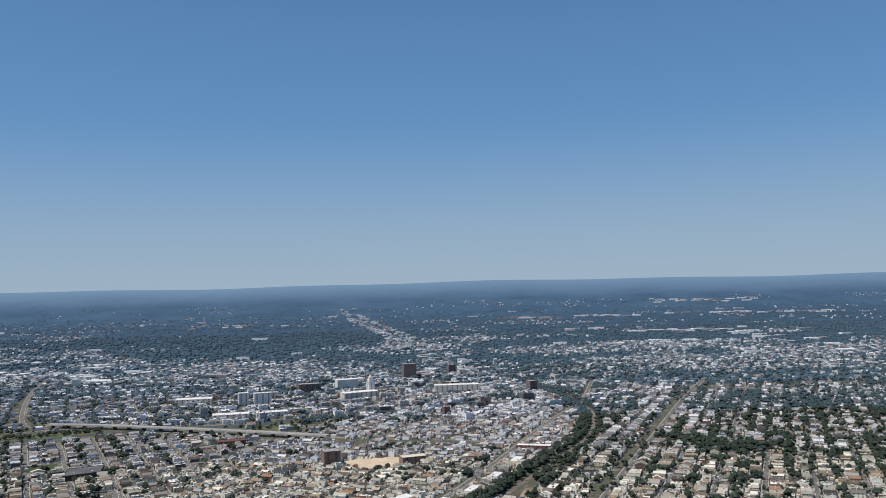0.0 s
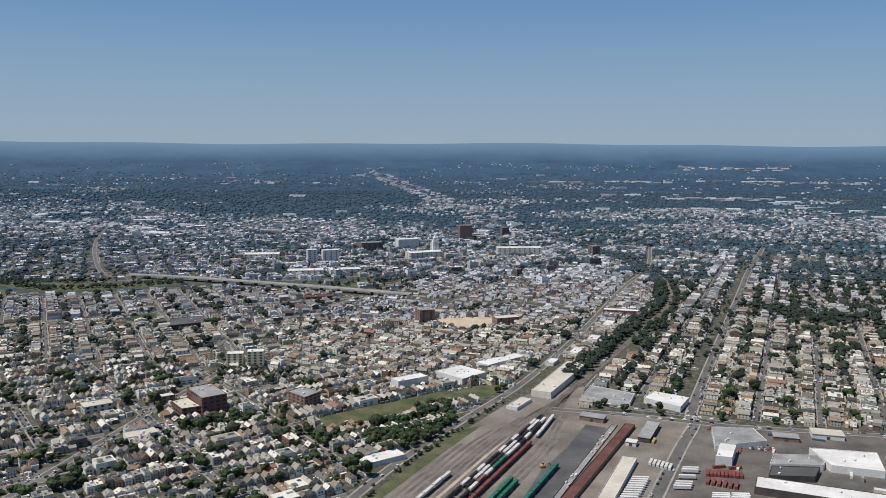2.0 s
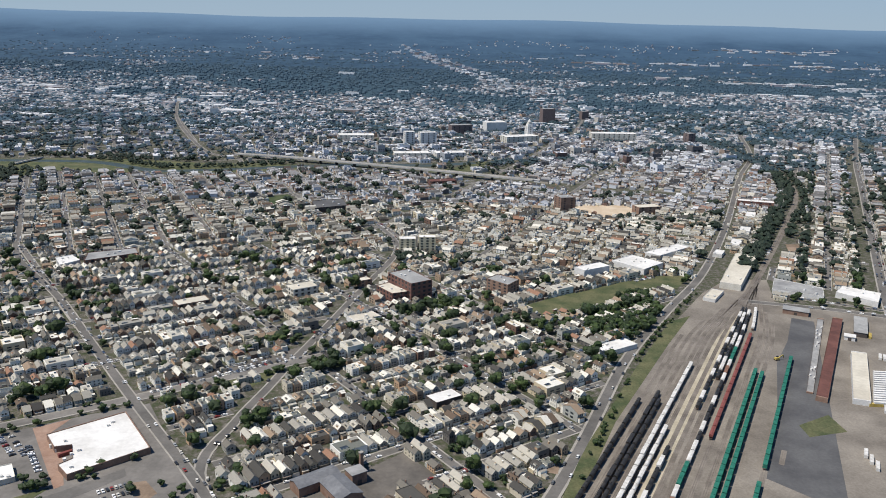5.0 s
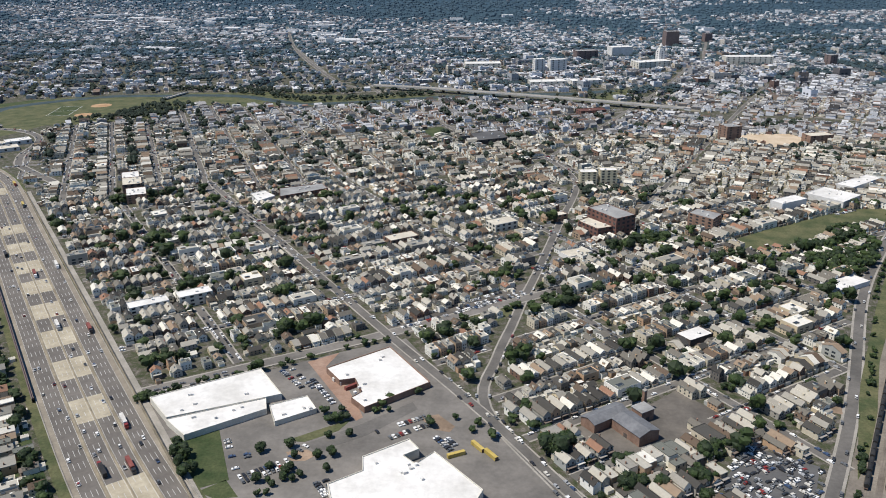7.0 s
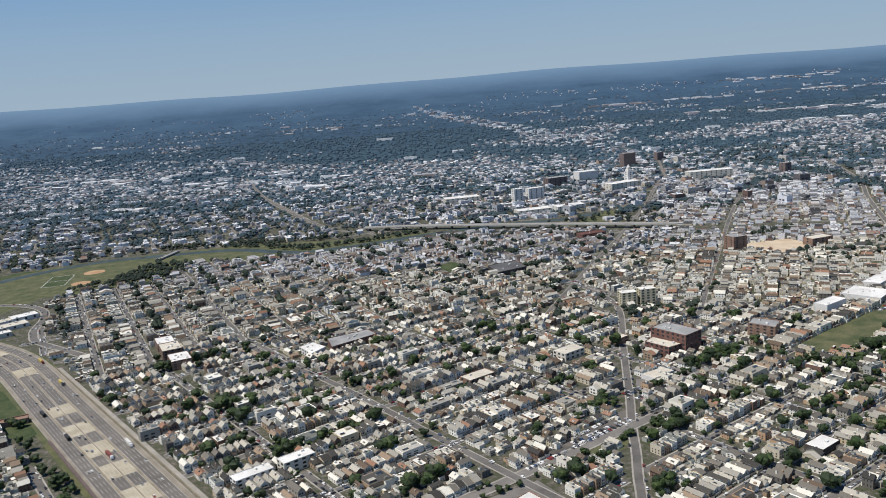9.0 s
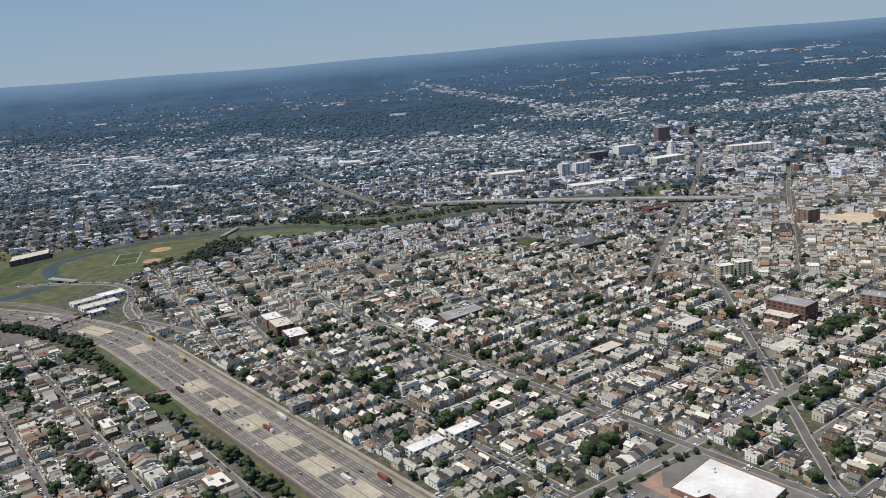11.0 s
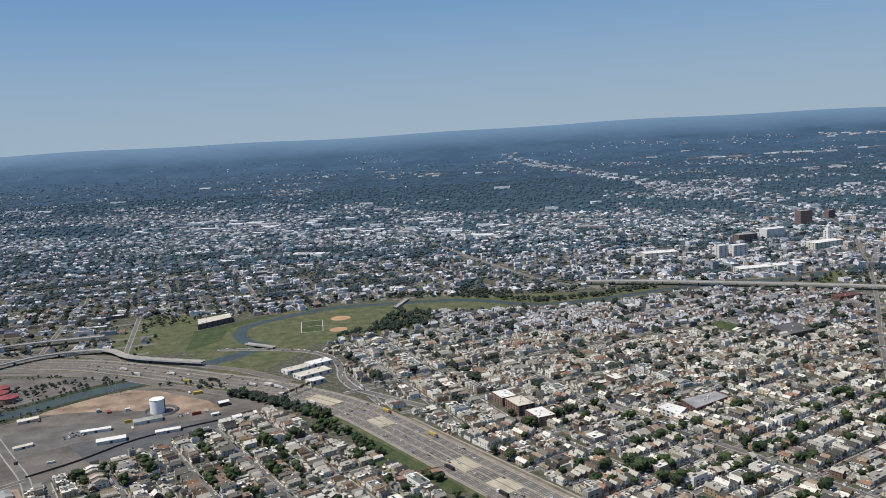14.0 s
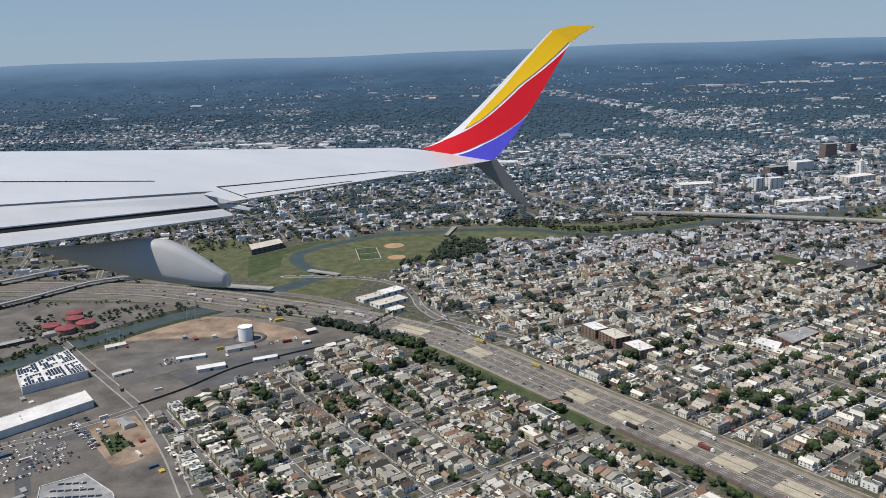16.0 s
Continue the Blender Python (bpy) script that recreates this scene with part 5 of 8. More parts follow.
WALLS = {"brick": M_BRICK, "brown": M_BROWN_BRICK, "cream": M_CREAM, "white": M_WHITE_WALL, "dark": M_DARK_WALL, "yellow": M_YELLOW_WALL, "slate": M_SLATE_BRICK}
ROOFS = {"white": M_WHITE_ROOF, "tan": M_TAN_ROOF, "grey": M_GREY_ROOF, "rust": M_RUST_ROOF, "black": M_ASPHALT_DARK}


def building(name, label, outline, h, wall, roof, storeys, units, seed):
    r = random.Random(seed)
    outline = ccw(outline)
    cx, cy = sum(q[0] for q in outline) / len(outline), sum(q[1] for q in outline) / len(outline)
    ob = thing(name, label, name.replace("_", " "), pose(cx, cy, 0))
    loc = [(x - cx, y - cy) for x, y in outline]
    n = len(loc)
    inner = [(x * 0.985, y * 0.985) for x, y in loc]
    bm = bmesh.new()
    lo = [bm.verts.new((x, y, -0.3)) for x, y in loc]
    hi = [bm.verts.new((x, y, h)) for x, y in loc]
    inn = [bm.verts.new((x, y, h)) for x, y in inner]
    low = [bm.verts.new((x, y, h - 0.9)) for x, y in inner]
    for i in range(n):
        j = (i + 1) % n
        bm.faces.new((lo[i], lo[j], hi[j], hi[i]))
        bm.faces.new((hi[i], hi[j], inn[j], inn[i]))
        bm.faces.new((inn[i], inn[j], low[j], low[i]))
    part("wall", bm, WALLS[wall], ob)
    bm = bmesh.new()
    bm.faces.new([bm.verts.new((x, y, h - 0.7)) for x, y in inner])
    part("roof", bm, ROOFS[roof], ob, {"white": "white roof membrane", "tan": "tan gravel roof", "grey": "grey felt roof", "rust": "rust-coloured metal roof", "black": "black tarred roof"}[roof])
    if storeys:
        me = None
        step = h / storeys
        for (x0, y0), (x1, y1) in zip(loc, loc[1:] + loc[:1]):
            ln = math.hypot(x1 - x0, y1 - y0)
            if (y1 - y0) / ln > 0.85 or (x1 - x0) / ln < -0.5 or cy > 2300:
                continue
            cols = max(1, int(ln / (6.5 if cy < 1100 else 12.0)))
            ang = math.atan2(y1 - y0, x1 - x0)
            for s in range(storeys):
                for c in range(cols):
                    t = (c + 0.5) / cols
                    if me is None:
                        me = mesh_of("window", [(-1.6, -0.12, 0), (1.6, -0.12, 0), (1.6, -0.12, step * 0.5), (-1.6, -0.12, step * 0.5), (-1.6, 0, 0), (1.6, 0, 0), (1.6, 0, step * 0.5), (-1.6, 0, step * 0.5)],
                                     [(0, 1, 2, 3), (0, 4, 5, 1), (1, 5, 6, 2), (2, 6, 7, 3), (3, 7, 4, 0)], [M_WINDOW])
                    w = new("window", me)
                    w.parent = ob
                    w.matrix_local = to_scale(pose(x0 + (x1 - x0) * t, y0 + (y1 - y0) * t, step * (s + 0.28), rz=math.degrees(ang)))
    for u in range(units):
        i = r.randrange(n)
        t = r.uniform(0.1, 0.75)
        x, y = inner[i][0] * t, inner[i][1] * t
        bm = bmesh.new()
        bmesh.ops.create_cube(bm, size=1.0, matrix=Matrix.Translation((x, y, h + 0.1)) @ Matrix.Rotation(B_DIR, 4, "Z") @ Matrix.Diagonal((r.uniform(1.2, 3), r.uniform(1.2, 2.2), r.uniform(1.0, 1.8), 1)))
        part("rooftop_unit", bm, M_WHITE_WALL, ob)
    return ob


for k, b in enumerate(BUILDINGS):
    building(*b, k)

# ---- motorway furniture, bridges ----
def put(name, label, category, geo, material, group="", kind=""):
    v, f = geo
    return tagged(new(name, mesh_of(name, v, f, [material])), label, category, group, kind)


def box_bm(bm, cx, cy, cz, sx, sy, sz, turn=0.0):
    bmesh.ops.create_cube(bm, size=1.0, matrix=Matrix.Translation((cx, cy, cz)) @ Matrix.Rotation(turn, 4, "Z") @ Matrix.Diagonal((sx, sy, sz, 1)))
    return bm


def cyl_bm(bm, cx, cy, z0, z1, r0, r1=None, seg=16, axis=None):
    m = Matrix.Translation((cx, cy, (z0 + z1) / 2)) if axis is None else axis
    bmesh.ops.create_cone(bm, cap_ends=True, segments=seg, radius1=r0, radius2=r0 if r1 is None else r1, depth=z1 - z0, matrix=m)
    return bm


def deck_geo(line, half, z0, z1):
    """A bridge deck: closed band with parapets."""
    v, f = strip_geo(line, half, -half, z0, z1)
    k = len(v)
    n = len(line)
    f = f + [(4 * i + 3, 4 * i, 4 * i + 4, 4 * i + 7) for i in range(n - 1)]
    for a, b in ((half, half - 0.5), (-half + 0.5, -half)):
        pv, pf = strip_geo(line, a, b, z1, z1 + 1.1)
        f = f + [tuple(i + len(v) for i in q) for q in pf]
        v = v + pv
    return v, f


def elevated(name, label, line, half, z, step=3):
    ob = thing(name, label, "bridge", pose(0, 0, 0))
    v, f = deck_geo(line, half, z - 1.6, z)
    deck = new("deck", mesh_of("deck", v, f, [M_VIADUCT]))
    deck.parent = ob
    v, f = strip_geo(line, half - 0.8, -half + 0.8, z - 0.2, z + 0.06)
    top = new("carriageway", mesh_of("carriageway", v, f, [M_PAVEMENT]))
    top.parent = ob
    for i in range(1, len(line) - 1, step):
        (x0, y0), (x1, y1) = line[i], line[i + 1]
        bm = box_bm(bmesh.new(), x0, y0, (z - 1.6) / 2, 1.6, half * 1.5, z - 1.6, math.atan2(y1 - y0, x1 - x0))
        part("pier", bm, M_DARK_WALL, ob)
    return ob


elevated("viaduct", "long pale concrete road viaduct over the river", [q for q in VIADUCT if q[0] < -215], 7.5, 8.5)
elevated("flyover", "concrete flyover beside the motorway junction", smooth_line([(-2200, 1180), (-2034, 1317), (-1982, 1371), (-1925, 1405), (-1800, 1440)], 20), 7, 8.5)
elevated("flyover", "curved concrete ramp above the motorway", smooth_line([(-2060, 1060), (-1935, 1212), (-1897, 1266), (-1849, 1318), (-1752, 1341), (-1684, 1290), (-1612, 1262), (-1534, 1240)], 20), 6, 7.5)
elevated("footbridge", "narrow road bridge over the river", smooth_line([(-1500, 1362), (-1440, 1330)], 15), 4, 3.5, 1)
elevated("river_bridge", "low road bridge over the river", smooth_line([(-1250, 1690), (-1265, 1610)], 12), 5, 3.0, 2)

gantry = thing("sign_gantry", "dark steel sign gantry across the motorway", "sign gantry", pose(-1338, 1080, 0, rz=62))
for x in (-32, 0, 32):
    part("post", box_bm(bmesh.new(), x, 0, 4.5, 0.9, 0.9, 9), M_DARK_WALL, gantry)
part("truss", box_bm(box_bm(bmesh.new(), 0, 0, 9.2, 66, 1.0, 0.6), 0, 0, 7.6, 66, 1.0, 0.4), M_DARK_WALL, gantry)
for x in (-24, -10, 11, 23):
    part("sign_panel", box_bm(bmesh.new(), x, -0.8, 8.6, 9, 0.3, 3.4), M_DARK_WALL, gantry)

wall_line = [tuple(T_0 + T_DIR * k - T_N * 31.6) for k in (-1350, -1240, -1130, -1020, -900, -760, -640)]
put("retaining_wall", "brown retaining wall beside the motorway", "wall", deck_geo(wall_line[1:5], 0.8, -0.4, 3.0), M_SLATE_BRICK, kind="structure")
put("noise_wall", "brown noise wall beside the motorway", "wall", deck_geo([tuple(T_0 + T_DIR * k + T_N * 31.6) for k in (-1480, -1200, -900, -600)], 0.4, -0.4, 2.2), M_MEDIAN, kind="structure")
put("service_road", "asphalt service road beside the motorway wall", "road", strip_geo([tuple(T_0 + T_DIR * k + T_N * 35.4) for k in (-1480, -1200, -900, -600)], 2.6, -2.6, -0.3, 0.47), M_PAVEMENT, kind="structure")
put("grass_strip", "green verge between motorway and houses", "grass", sheet_geo(ccw([(-1232, 915), (-1167, 790), (-1121, 760), (-1090, 745), (-1085, 760), (-1190, 890)]), -0.3, 0.48), M_LAWN, kind="structure")
put("grass_strip", "overgrown green verge beside the motorway", "grass", sheet_geo(ccw([(-922, 545), (-867, 478), (-785, 385), (-700, 290), (-760, 270), (-860, 380), (-950, 500)]), -0.3, 0.2), M_LAWN, kind="structure")
OVERPASS = [tuple(T_0 + T_DIR * -1330 - T_N * 80), tuple(T_0 + T_DIR * -1318 - T_N * 33)]
put("bridge_abutment", "brown brick bridge abutment beside the motorway", "bridge", deck_geo(OVERPASS, 6, -0.4, 5.5), M_BROWN_BRICK)

M_PAVERS = surface("red_pavers", (0.26, 0.16, 0.115), (0.36, 0.25, 0.19), 0.06, 0.6)

# ---- park and open plots ----
def disc(cx, cy, r, n=24):
    return [(cx + r * math.cos(6.2832 * i / n), cy + r * math.sin(6.2832 * i / n)) for i in range(n)]


sheet("soccer_field", [(-1440, 1525), (-1401, 1535), (-1380, 1447), (-1419, 1436)], 0.16, M_LAWN, "green soccer field with white touchlines", "sports field")
for a, b in (((-1440, 1525), (-1401, 1535)), ((-1401, 1535), (-1380, 1447)), ((-1380, 1447), (-1419, 1436)), ((-1419, 1436), (-1440, 1525)), ((-1430, 1480), (-1390, 1491))):
    put("field_line", "white touchline of the soccer field", "field marking", strip_geo([a, b], 0.5, -0.5, 0, 0.2), M_LINE, "soccer field lines", "structure")
sheet("outfield", disc(-1320, 1510, 62), 0.14, M_GRASS, "dry grass outfield of the ball park", "sports field")
sheet("baseball_infield", disc(-1366, 1544, 20), 0.19, M_INFIELD, "clay infield of a baseball diamond", "sports field")
sheet("baseball_infield", disc(-1352, 1452, 17), 0.19, M_INFIELD, "clay infield of a baseball diamond", "sports field")
sheet("river_meadow", [(-1640, 1480), (-1600, 1330), (-1560, 1400), (-1575, 1490), (-1500, 1600), (-1540, 1590)], 0.1, M_LAWN, "green meadow inside the river bend")
sheet("yard_asphalt", [(-1581, 907), (-1472, 979), (-1371, 1005), (-1458, 893), (-1531, 854)], 0.12, M_ASPHALT_DARK, "smooth dark asphalt storage yard")
sheet("yard_asphalt", [(-1694, 949), (-1600, 985), (-1480, 1002), (-1585, 908), (-1640, 860)], 0.11, M_ASPHALT, "grey asphalt depot yard")
sheet("triangle_green", [(-559, 639), (-519, 686), (-509, 661), (-532, 630)], 0.14, M_GRASS, "small grass triangle beside the avenue")
sheet("triangle_green", [(-502, 650), (-488, 680), (-478, 655), (-492, 640)], 0.14, M_LAWN, "small lawn beside the avenue")
sheet("bare_lot", [(-312, 538), (-276, 552), (-284, 515), (-309, 521)], 0.14, M_DIRT, "orange earth of a building site")
sheet("mall_forecourt", [(-670, 551), (-649, 568), (-654, 544), (-639, 530), (-624, 504), (-611, 478), (-615, 473), (-637, 504)], 0.12, M_PAVERS, "red-brown paved loading yard beside the warehouse")
sheet("mall_island", [(-656, 445), (-639, 459), (-618, 475), (-624, 460), (-643, 445)], 0.13, M_GRASS, "dry grass island in the car park")
sheet("mall_island", [(-652, 433), (-639, 437), (-631, 432), (-637, 425), (-646, 424)], 0.13, M_DIRT, "bare brown island in the car park")
sheet("mall_island", [(-573, 482), (-560, 487), (-547, 473), (-550, 466), (-560, 468)], 0.13, M_DIRT, "worn grass island beside the car park drive")
sheet("mall_island", [(-733, 440), (-708, 461), (-678, 401), (-694, 391), (-725, 425)], 0.14, M_LAWN, "overgrown green slope beside the motorway")
sheet("mall_island", [(-693, 388), (-680, 401), (-667, 386), (-680, 383)], 0.14, M_LAWN, "green lawn behind the car park")
sheet("mall_drive", [(-642, 443), (-610, 470), (-580, 501), (-575, 492), (-604, 457), (-632, 435)], 0.10, M_ASPHALT, "smooth asphalt drive of the car park")
sheet("bare_lot", [(-1617, 761), (-1601, 778), (-1574, 786), (-1507, 704), (-1548, 671), (-1582, 711)], 0.12, M_DIRT, "bare brown building plot with weeds")
sheet("weeds", [(-1592, 738), (-1576, 745), (-1550, 720), (-1561, 696)], 0.2, M_LAWN, "green weeds on a bare plot")
sheet("west_meadow", [(-1797, 1638), (-1694, 1646), (-1640, 1500), (-1600, 1330), (-1731, 1306), (-1794, 1471)], 0.03, M_GRASS, "green meadow west of the river")
sheet("yard_grass", [(-300, 440), (-262, 549), (-196, 699), (-135, 827), (-109, 846), (-151, 763), (-231, 595), (-275, 480)], 0.14, M_GRASS, "dry grass strip beside the yard road")
sheet("yard_grass", [(-87, 601), (-56, 621), (-53, 593), (-86, 582)], 0.14, M_GRASS, "grass patch in the rail yard")
sheet("yard_asphalt", [(-140, 520), (-95, 625), (-60, 725), (-30, 780), (0, 850), (20, 840), (-40, 660), (-100, 480)], 0.13, M_ASPHALT_DARK, "dark asphalt strip between container rows")
sheet("yard_gravel", [(-244, 480), (-170, 640), (-100, 780), (-60, 850), (-52, 846), (-110, 720), (-190, 560), (-232, 470)], 0.12, M_CONCRETE, "pale gravel between the tracks")
sheet("bare_lot", [(108, 1163), (150, 1165), (140, 1118), (96, 1115)], 0.14, M_DIRT, "bare orange plot beside the railway")
sheet("scrap_yard_ground", [(-384, 425), (-356, 470), (-318, 452), (-338, 400)], 0.12, M_ASPHALT_DARK, "dark oily ground of a scrap yard")
sheet("junction_lot", [(-490, 735), (-478, 798), (-415, 772), (-430, 735)], 0.12, M_LOT, "asphalt car park beside the junction")
sheet("brick_car_park", [(-460, 830), (-424, 838), (-380, 868), (-330, 850), (-400, 800), (-450, 800)], 0.12, M_LOT, "asphalt car park before the hospital")

# ---- yards of the west ----
tank = thing("storage_tank", "large white cylindrical storage tank with a shallow roof", "storage tank", pose(-1517, 1022, 0))
bm = cyl_bm(bmesh.new(), 0, 0, -0.2, 19, 10, seg=40)
part("shell", bm, M_TANK, tank)
part("cap", cyl_bm(bmesh.new(), 0, 0, 19, 20.2, 10.1, 2.0, 40), M_TANK, tank)
part("rim", cyl_bm(bmesh.new(), 0, 0, 18.5, 19.05, 10.25, seg=40), M_PAVEMENT, tank)
part("stair", box_bm(bmesh.new(), 10.4, 0, 9.5, 0.8, 1.2, 19), M_STEEL, tank)
berm = bmesh.new()
n = 32
ring = [[berm.verts.new((r_ * math.cos(6.2832 * i / n), r_ * math.sin(6.2832 * i / n), z_)) for i in range(n)] for r_, z_ in ((25, -0.2), (22, 2.4), (20.5, 2.4), (18, -0.2))]
for a, b in zip(ring, ring[1:]):
    for i in range(n):
        berm.faces.new((a[i], a[(i + 1) % n], b[(i + 1) % n], b[i]))
berm_ob = thing("tank_berm", "dark earth berm round the storage tank", "berm", pose(-1514, 1024, 0))
part("bank", berm, M_ASPHALT_DARK, berm_ob)
M_RED_ROOF = surface("red_tank_roof", (0.20, 0.05, 0.055), (0.29, 0.085, 0.09), 0.08, 0.5)
for x, y, r_ in ((-1818, 1076, 13), (-1790, 1063, 14), (-1799, 1108, 13), (-1772, 1088, 14), (-1812, 1134, 12)):
    t_ = thing("digester_tank", "round digester tank with a dark red roof", "storage tank", pose(x, y, 0), "red-roofed tanks")
    part("shell", cyl_bm(bmesh.new(), 0, 0, -0.2, 8, r_, seg=28), M_BROWN_BRICK, t_)
    part("cap", cyl_bm(bmesh.new(), 0, 0, 8, 10.5, r_ + 0.4, 1.0, 28), M_RED_ROOF, t_, "dark red conical roof")


def shed(x, y, w, d, h, turn, wall, roof, label, pitched=True):
    ob = thing("shed", label, "shed", pose(x, y, 0, rz=turn), "yard sheds")
    bm = bmesh.new()
    e = h * (0.75 if pitched else 1.0)
    lo = [bm.verts.new(q) for q in ((-w / 2, -d / 2, -0.2), (w / 2, -d / 2, -0.2), (w / 2, d / 2, -0.2), (-w / 2, d / 2, -0.2))]
    hi = [bm.verts.new(q) for q in ((-w / 2, -d / 2, e), (w / 2, -d / 2, e), (w / 2, d / 2, e), (-w / 2, d / 2, e))]
    for i in range(4):
        bm.faces.new((lo[i], lo[(i + 1) % 4], hi[(i + 1) % 4], hi[i]))
    if pitched:
        g0, g1 = bm.verts.new((-w / 2, 0, h - 0.1)), bm.verts.new((w / 2, 0, h - 0.1))
        bm.faces.new((hi[1], hi[2], g1))
        bm.faces.new((hi[3], hi[0], g0))
    part("wall", bm, wall, ob)
    bm = bmesh.new()
    o = 0.5
    prof = ((-d / 2 - o, e - 0.2), (0, h), (d / 2 + o, e - 0.2), (d / 2 + o, e + 0.1), (0, h + 0.3), (-d / 2 - o, e + 0.1)) if pitched else ((-d / 2 - o, e), (d / 2 + o, e), (d / 2 + o, e + 0.4), (-d / 2 - o, e + 0.4))
    a = [bm.verts.new((-w / 2 - o, y_, z_)) for y_, z_ in prof]
    b = [bm.verts.new((w / 2 + o, y_, z_)) for y_, z_ in prof]
    k = len(prof)
    for i in range(k):
        bm.faces.new((a[i], b[i], b[(i + 1) % k], a[(i + 1) % k]))
    bm.faces.new(a[::-1])
    bm.faces.new(b)
    part("roof", bm, roof, ob)
    part("door", box_bm(bmesh.new(), 0, -d / 2 - 0.06, 1.6, 3.2, 0.15, 3.2), M_DARK_WALL, ob)
    return ob


for x, y, w, d, h, turn, wall, roof in ((-1570, 953, 36, 8, 5, 22, M_WHITE_WALL, M_WHITE_ROOF), (-1532, 917, 34, 12, 6, 25, M_WHITE_WALL, M_WHITE_ROOF), (-1515, 985, 36, 14, 6, 28, M_CREAM, M_GREY_ROOF),
                                       (-1471, 945, 30, 9, 5, 25, M_WHITE_WALL, M_WHITE_ROOF), (-1386, 990, 32, 10, 6, 35, M_WHITE_WALL, M_WHITE_ROOF), (-1432, 1042, 14, 10, 7, 35, M_DARK_WALL, M_WHITE_ROOF),
                                       (-1430, 1002, 10, 6, 4, 30, M_WHITE_WALL, M_WHITE_ROOF), (-1640, 905, 22, 8, 4, 40, M_WHITE_WALL, M_TAN_ROOF), (-1575, 765, 22, 12, 5, -48, M_CREAM, M_GREY_ROOF),
                                       (-1690, 1000, 26, 12, 5, 35, M_CREAM, M_TAN_ROOF), (-1800, 1060, 40, 14, 6, 40, M_CREAM, M_GREY_ROOF), (-1840, 1020, 44, 12, 6, 40, M_DARK_WALL, M_GREY_ROOF)):
    shed(x, y, w, d, h, turn, wall, roof, "long low metal shed in an industrial yard")
for x, y, w, d, h, turn, wall, roof in ((60, 822, 12, 52, 5, -24, M_DARK_WALL, M_GREY_ROOF), (88, 1068, 38, 24, 5, -17, M_WHITE_WALL, M_WHITE_ROOF), (36, 792, 10, 9, 4, -24, M_WHITE_WALL, M_WHITE_ROOF),
                                       (10, 865, 26, 14, 5, -24, M_BROWN_BRICK, M_GREY_ROOF), (240, 820, 30, 18, 5, -14, M_WHITE_WALL, M_TAN_ROOF), (195, 812, 24, 14, 4, -14, M_BROWN_BRICK, M_GREY_ROOF)):
    shed(x, y, w, d, h, turn, wall, roof, "low flat-roofed metal shed beside the truck yard", False)

shed(-447, 489, 31, 13, 9, 40, M_BROWN_BRICK, M_SLATE, "long brick school wing with a grey pitched roof")
shed(-428, 477, 26, 17, 10, -53, M_BROWN_BRICK, M_SLATE, "brick school hall with a grey gabled roof")
shed(-421, 497, 11, 10, 8, 37, M_BROWN_BRICK, M_GREY_ROOF, "square brick school block with a flat roof", False)
stack = thing("school_chimney", "tall square brick chimney beside the school", "chimney", pose(-419, 508, 0, rz=37))
part("shaft", box_bm(bmesh.new(), 0, 0, 7.5, 2.4, 2.4, 15.4), M_BROWN_BRICK, stack)
part("rim", box_bm(bmesh.new(), 0, 0, 15.3, 2.9, 2.9, 0.7), M_PAVEMENT, stack)
# streets and fence of the industrial quarter
for line, half, words in (([(-1787, 1038), (-1709, 950), (-1636, 870), (-1579, 807), (-1537, 747), (-1501, 692), (-1459, 619)], 4.4, "asphalt street between depot yards and warehouses"), ([(-1687, 720), (-1651, 741), (-1616, 769), (-1579, 807)], 3.8, "asphalt street beside the long white warehouse")):
    road(smooth_line(line), half, words, M_ASPHALT, 1.6)
v, f = strip_geo(smooth_line([(-1609, 622), (-1631, 662), (-1641, 700), (-1633, 728), (-1607, 749)]), 6.5, -6.5, -0.4, 0.21)
tagged(new("truck_lane", mesh_of("truck_lane", v, f, [M_ASPHALT_DARK])), "dark curving truck lane in an industrial lot", "road", kind="structure")
FENCE_LINE = smooth_line([(-1582, 814), (-1543, 858), (-1502, 919), (-1445, 962), (-1374, 1006)], 14.0)
fence = thing("yard_fence", "dark wire fence between storage yard and houses", "fence", pose(FENCE_LINE[0][0], FENCE_LINE[0][1], 0))
for (x0, y0), (x1, y1) in zip(FENCE_LINE, FENCE_LINE[1:]):
    ln, ang = math.hypot(x1 - x0, y1 - y0), math.atan2(y1 - y0, x1 - x0)
    part("panel", box_bm(bmesh.new(), (x0 + x1) / 2 - FENCE_LINE[0][0], (y0 + y1) / 2 - FENCE_LINE[0][1], 1.2, ln - 0.3, 0.15, 2.2, ang), M_DARK_WALL, fence)
    part("post", box_bm(bmesh.new(), x0 - FENCE_LINE[0][0], y0 - FENCE_LINE[0][1], 1.25, 0.28, 0.28, 2.7, ang), M_STEEL, fence)

# stepped crown of the courthouse tower
host = [o for o in scene.objects if o.name.startswith("courthouse_tower")][0]
part("crown_stage", box_bm(bmesh.new(), 0, 0, 42.5, 12, 12, 6, radians(25)), M_WHITE_WALL, host)
part("belfry", box_bm(bmesh.new(), 0, 0, 48, 8, 8, 6, radians(25)), M_CREAM, host)
part("spire", cyl_bm(bmesh.new(), 0, 0, 51, 59, 5, 0.3, 8), M_WHITE_WALL, host, "pale pointed tower roof")

